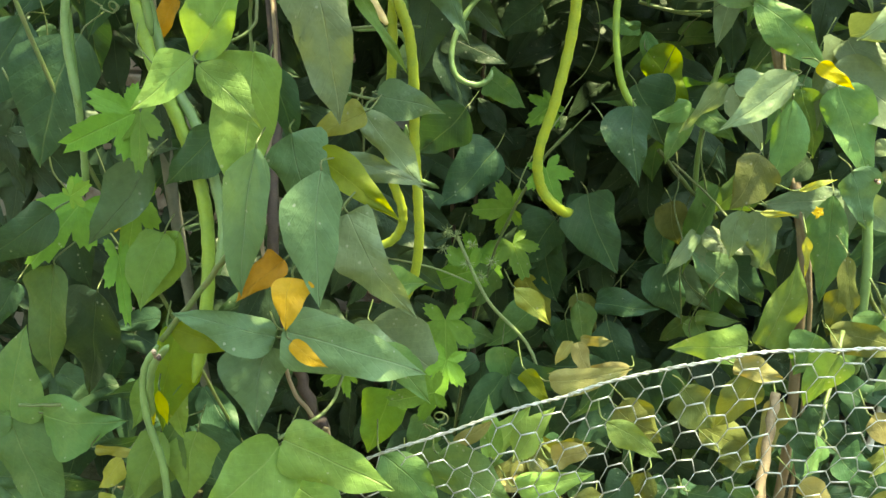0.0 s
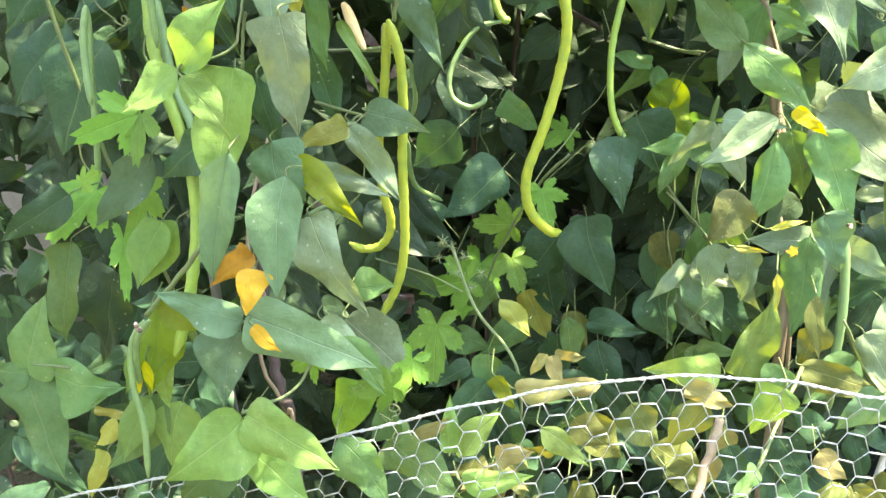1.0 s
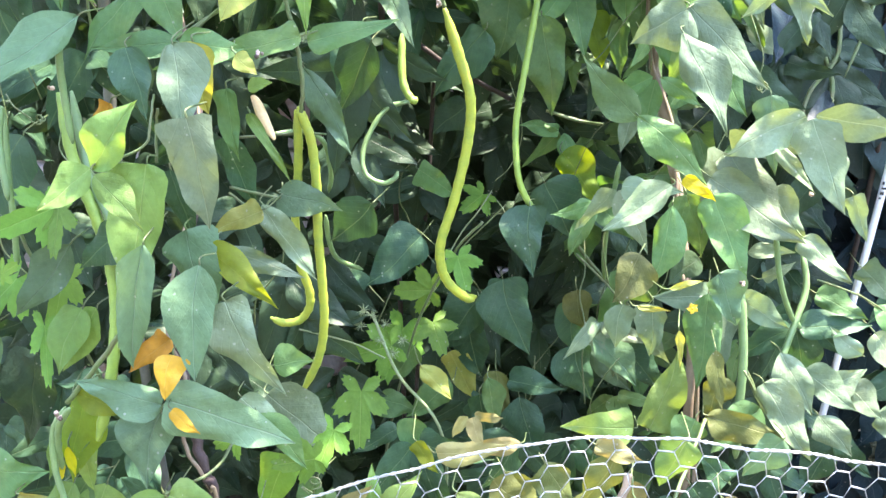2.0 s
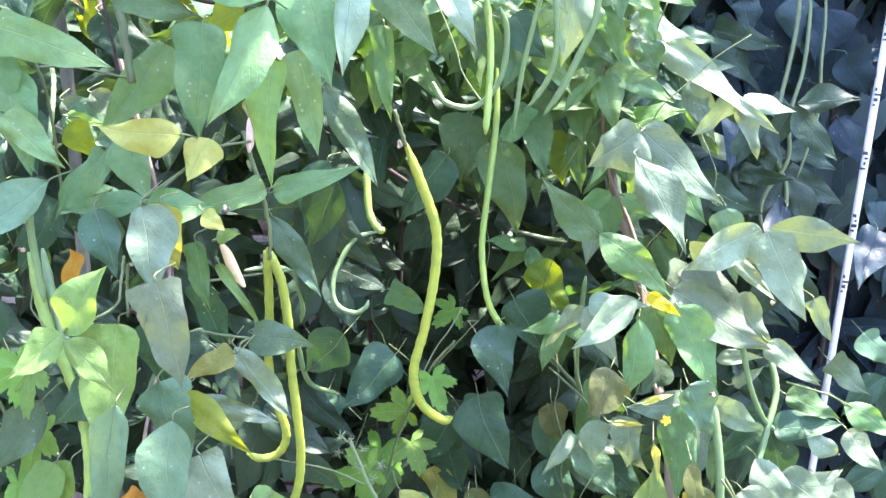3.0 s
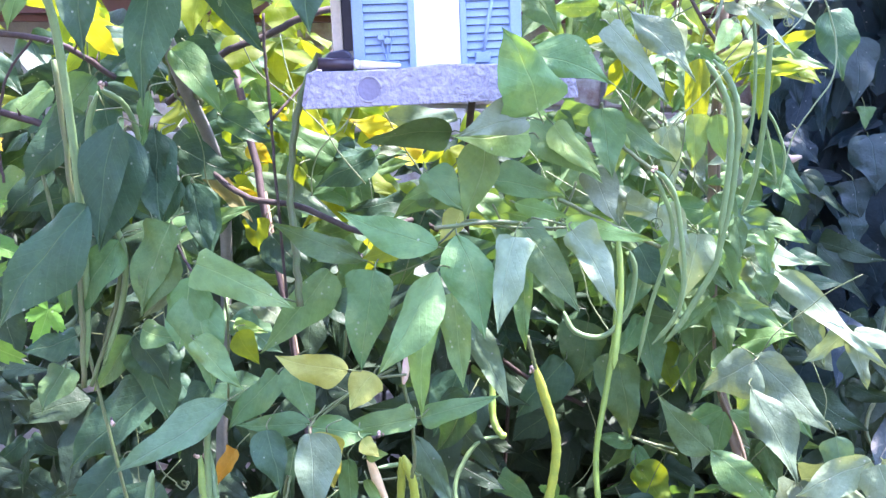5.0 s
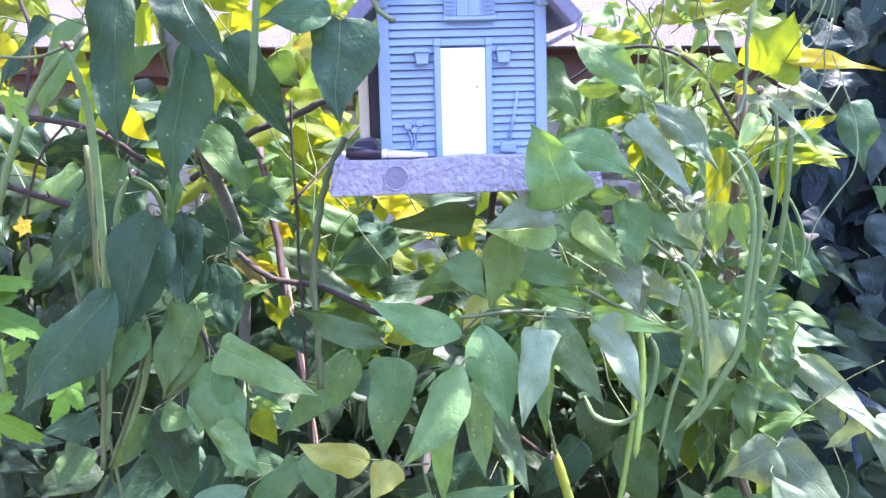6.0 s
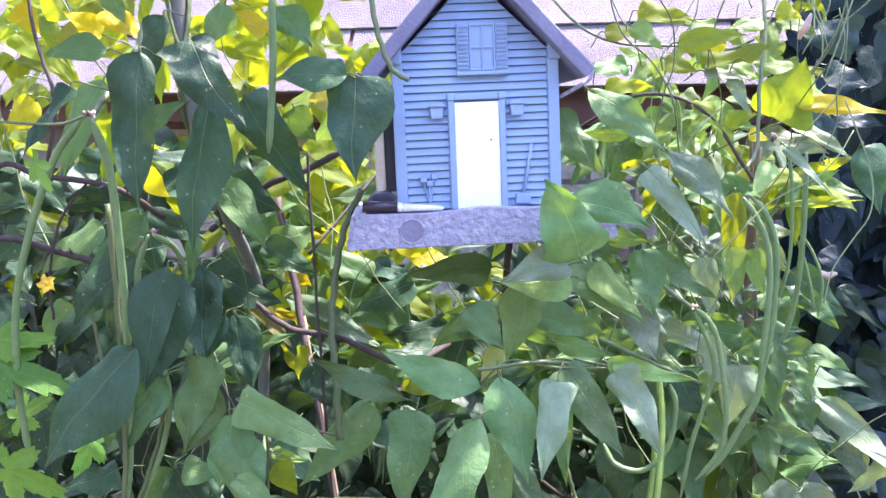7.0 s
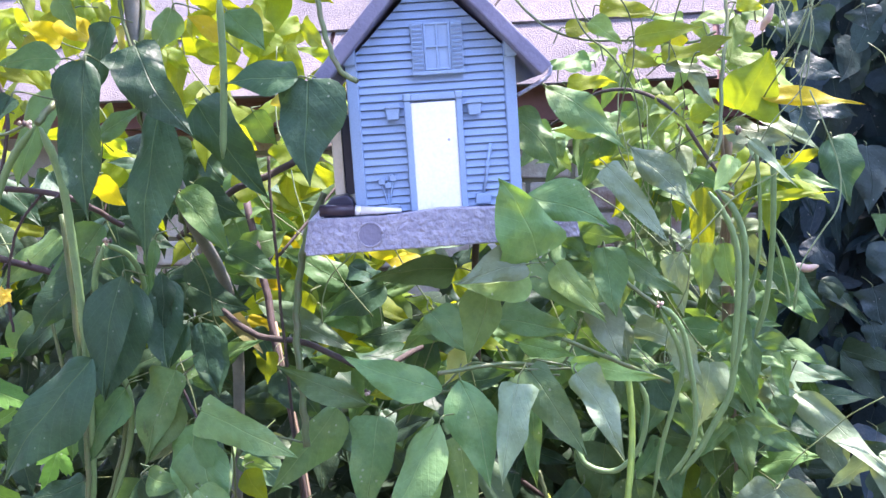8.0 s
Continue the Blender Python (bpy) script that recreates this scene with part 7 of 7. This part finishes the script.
stem(upper_vine, BARK, 0.0018, [(-0.15, 0.93, 1.3), (-0.159, 0.91, 1.542), (-0.166, 0.918, 1.626), (-0.173, 0.925, 1.687), (-0.175, 0.93, 1.73)], "twig")
stem(upper_vine, BARK, 0.004, [(-0.06, 1.36, 1.26), (0.024, 1.363, 1.217), (0.095, 1.348, 1.169), (0.2, 1.4, 1.1)], "branch")
stem(upper_vine, BARK, 0.002, [(-0.2, 1.0, 1.6), (-0.1, 1.25, 1.78), (0.0, 1.5, 1.95), (0.1, 1.6, 2.1)], "twig")
stem(upper_vine, BARK, 0.0022, [(0.12, 1.3, 1.76), (0.2, 1.1, 1.80), (0.27, 1.0, 1.78), (0.33, 1.0, 1.7)], "twig")


# ---- flowers, buds and nodes ----
def petal_flower(vine, at, size, mat, centre, count=5, face=(0.1, -0.95, 0.25)):
    face = Vector(face).normalized()
    a = face.cross(Vector((0, 0, 1))).normalized()
    b = face.cross(a)
    heart = part("flower", box((size * 0.35,) * 3, (0, 0, 0), size * 0.08), centre, vine, "small five-petalled flower", Matrix.Translation(at), True)
    for k in range(count):
        w = 2 * math.pi * k / count
        way = math.cos(w) * a + math.sin(w) * b
        m = Matrix((way.cross(face), way, face)).transposed().to_4x4()
        piece("petal", BLADE_MESH["b"][1], mat, heart, Matrix.Translation(Vector(at)) @ m @ Matrix.Diagonal((size * 0.75, size, size, 1)))


def bud(vine, at, tip, radius, mat, label):
    at, tip = Vector(at), Vector(tip)
    line = [at + (tip - at) * i / 8 + Vector((0, 0, 0.002 * math.sin(i))) for i in range(9)]
    v, f = tube_data(line, radius, 8, lambda s: max(0.12, math.sin(math.pi * (0.12 + 0.82 * s)) ** 0.7))
    piece("flower_bud", mesh_from("flower_bud", v, f), mat, vine, None, label)


petal_flower(gourd_vine, (-0.414, 0.775, 1.592), 0.012, PETAL_Y, PETAL_Y)
petal_flower(gourd_vine, (-0.30, 0.86, 0.99), 0.007, PETAL_Y, PETAL_Y)
petal_flower(right_vine, (0.452, 1.0, 0.955), 0.008, PETAL_Y, PETAL_Y)
petal_flower(right_vine, (0.47, 1.05, 0.92), 0.007, PETAL_Y, PETAL_Y)
bud(left_vine, (-0.030, 0.82, 1.252), (-0.002, 0.79, 1.218), 0.0055, PETAL_C, "cream and orange hanging flower bud")
bud(left_vine, (0.018, 0.80, 1.385), (0.016, 0.79, 1.352), 0.004, PETAL_P, "withered pink flower bud")
bud(ivy, (0.498, 1.50, 1.52), (0.538, 1.50, 1.521), 0.007, PETAL_P, "pale pink flower bud")
bud(right_vine, (0.375, 1.03, 1.86), (0.385, 1.02, 1.885), 0.0045, PETAL_P, "pale pink flower bud")


def knot(vine, at, seed, size=0.0031):
    """A flowering node: scarred knobs where pods hang."""
    rnd = random.Random(seed)
    for k in range(5):
        c = Vector(at) + Vector((rnd.uniform(-1, 1), rnd.uniform(-1, 0.4), rnd.uniform(-1, 1))) * size
        bm = bmesh.new()
        bmesh.ops.create_icosphere(bm, subdivisions=1, radius=size * rnd.uniform(0.5, 0.8))
        bmesh.ops.scale(bm, vec=(1, 1, rnd.uniform(1, 1.6)), verts=bm.verts)
        part("node_knob", bm, (PETAL_P, STRAW, PURPLE)[k % 3], vine, "", Matrix.Translation(c), True)


for k, (vine, at) in enumerate((
        (left_vine, (-0.177, 0.632, 0.994)), (left_vine, (-0.201, 0.76, 1.267)), (left_vine, (-0.231, 0.578, 1.769)), (left_vine, (-0.26, 0.728, 1.656)),
        (right_vine, (0.263, 0.915, 1.568)), (right_vine, (0.137, 0.935, 1.327)), (right_vine, (0.503, 0.988, 0.999)), (left_vine, (-0.004, 0.77, 1.305)),
        (right_vine, (0.583, 1.05, 1.097)), (upper_vine, (-0.063, 0.925, 1.458)), (left_vine, (-0.299, 0.765, 1.298)), (right_vine, (0.35, 1.0, 1.75)))):
    knot(vine, at, k)


# ---- a sedge with star-shaped heads ----
def make_sedge():
    sedge = thing("sedge", (0.17, 0.98, 0.0), "slender sedge with pale spiky seed heads", "sedge")
    for pts, r in ((((0.17, 0.98, -0.02), (0.15, 0.985, 0.5), (0.145, 0.99, 0.732), (0.08, 1.005, 0.824), (0.04, 1.04, 0.895)), 0.0022),
                   (((-0.06, 1.03, 0.868), (0.01, 1.035, 0.85), (0.06, 1.02, 0.838)), 0.0012)):
        v, f = tube_data(glide([Vector(p) for p in pts], 7), r, 5)
        piece("blade", mesh_from("blade", v, f), SEDGE, sedge)
    rnd = random.Random(8)
    for at in ((0.04, 1.035, 0.895), (0.025, 1.03, 0.88), (0.06, 1.03, 0.885), (0.055, 1.02, 0.865), (0.072, 1.015, 0.85), (0.085, 1.02, 0.868), (0.03, 1.03, 0.905)):
        verts, faces = [], []
        for _ in range(26):
            way = Vector((rnd.gauss(0, 1), rnd.gauss(0, 1), rnd.gauss(0, 1))).normalized()
            v, f = tube_data([Vector((0, 0, 0)), way * 0.0045, way * 0.0095], 0.00055, 4, lambda s: 1 - 0.6 * s, len(verts))
            verts += v
            faces += f
        piece("seed_head", mesh_from("seed_head", verts, faces), SEDGE, sedge, Matrix.Translation(at))


make_sedge()


# ---- tendrils ----
def tendril(vine, start, end, curl, seed):
    rnd = random.Random(seed)
    a, b = Vector(start), Vector(end)
    pts = [a + (b - a) * s + Vector((rnd.uniform(-1, 1), rnd.uniform(-1, 1), rnd.uniform(-1, 1))) * 0.006 for s in (0, 0.3, 0.6, 0.85)]
    for i in range(14):
        w = i * 0.75
        r = curl * (1 - i / 18)
        pts.append(b + Vector((r * math.sin(w), 0.001 * i, r * (1 - math.cos(w)))))
    v, f = tube_data(glide(pts, 3), 0.0008, 5)
    piece("tendril", mesh_from("tendril", v, f), STALK, vine)


for k, (vine, a, b, c) in enumerate((
        (left_vine, (-0.2, 0.75, 1.23), (-0.18, 0.74, 1.18), 0.006), (left_vine, (-0.24, 0.75, 1.26), (-0.21, 0.74, 1.24), 0.005),
        (gourd_vine, (0.03, 0.7, 0.87), (0.045, 0.69, 0.885), 0.008), (right_vine, (0.3, 0.95, 1.62), (0.27, 0.93, 1.5), 0.008),
        (right_vine, (0.42, 1.0, 1.83), (0.4, 0.98, 1.72), 0.006), (right_vine, (0.55, 1.3, 1.86), (0.6, 1.28, 1.8), 0.02),
        (left_vine, (-0.42, 0.72, 1.75), (-0.44, 0.71, 1.5), 0.008), (left_vine, (-0.4, 0.7, 1.85), (-0.43, 0.7, 1.7), 0.006),
        (right_vine, (0.5, 1.15, 1.3), (0.52, 1.12, 1.2), 0.008), (gourd_vine, (0.2, 1.1, 1.05), (0.22, 1.08, 1.0), 0.006))):
    tendril(vine, a, b, c, k)


# ---- thin shoots that climb through the leaves ----
def shoots(vine, seed, count, xs, ys, zs, rise=1.0):
    rnd = random.Random(seed)
    for _ in range(count):
        p = Vector((rnd.uniform(*xs), rnd.uniform(*ys), rnd.uniform(*zs)))
        way = Vector((rnd.uniform(-0.5, 0.5), rnd.uniform(-0.1, 0.1), rise)).normalized()
        pts = [p.copy()]
        for _ in range(rnd.randint(4, 7)):
            way = (way + Vector((rnd.uniform(-0.5, 0.5), rnd.uniform(-0.25, 0.25), rnd.uniform(-0.3, 0.3)))).normalized()
            p = p + way * rnd.uniform(0.03, 0.06)
            pts.append(p.copy())
        v, f = tube_data(glide(pts, 5), rnd.uniform(0.0006, 0.0011), 5)
        piece("shoot", mesh_from("shoot", v, f), rnd.choice((STALK, STALK, SEDGE)), vine)


shoots(left_vine, 1, 14, (-0.5, 0.0), (0.9, 1.05), (0.7, 1.9))
shoots(right_vine, 2, 14, (0.25, 0.42), (1.08, 1.28), (0.6, 1.85))
shoots(upper_vine, 3, 12, (-0.25, 0.35), (1.0, 1.2), (1.3, 1.6))
shoots(right_vine, 4, 30, (0.2, 0.42), (0.98, 1.15), (1.55, 1.95))
shoots(gourd_vine, 5, 6, (0.0, 0.3), (1.15, 1.35), (0.6, 1.1))
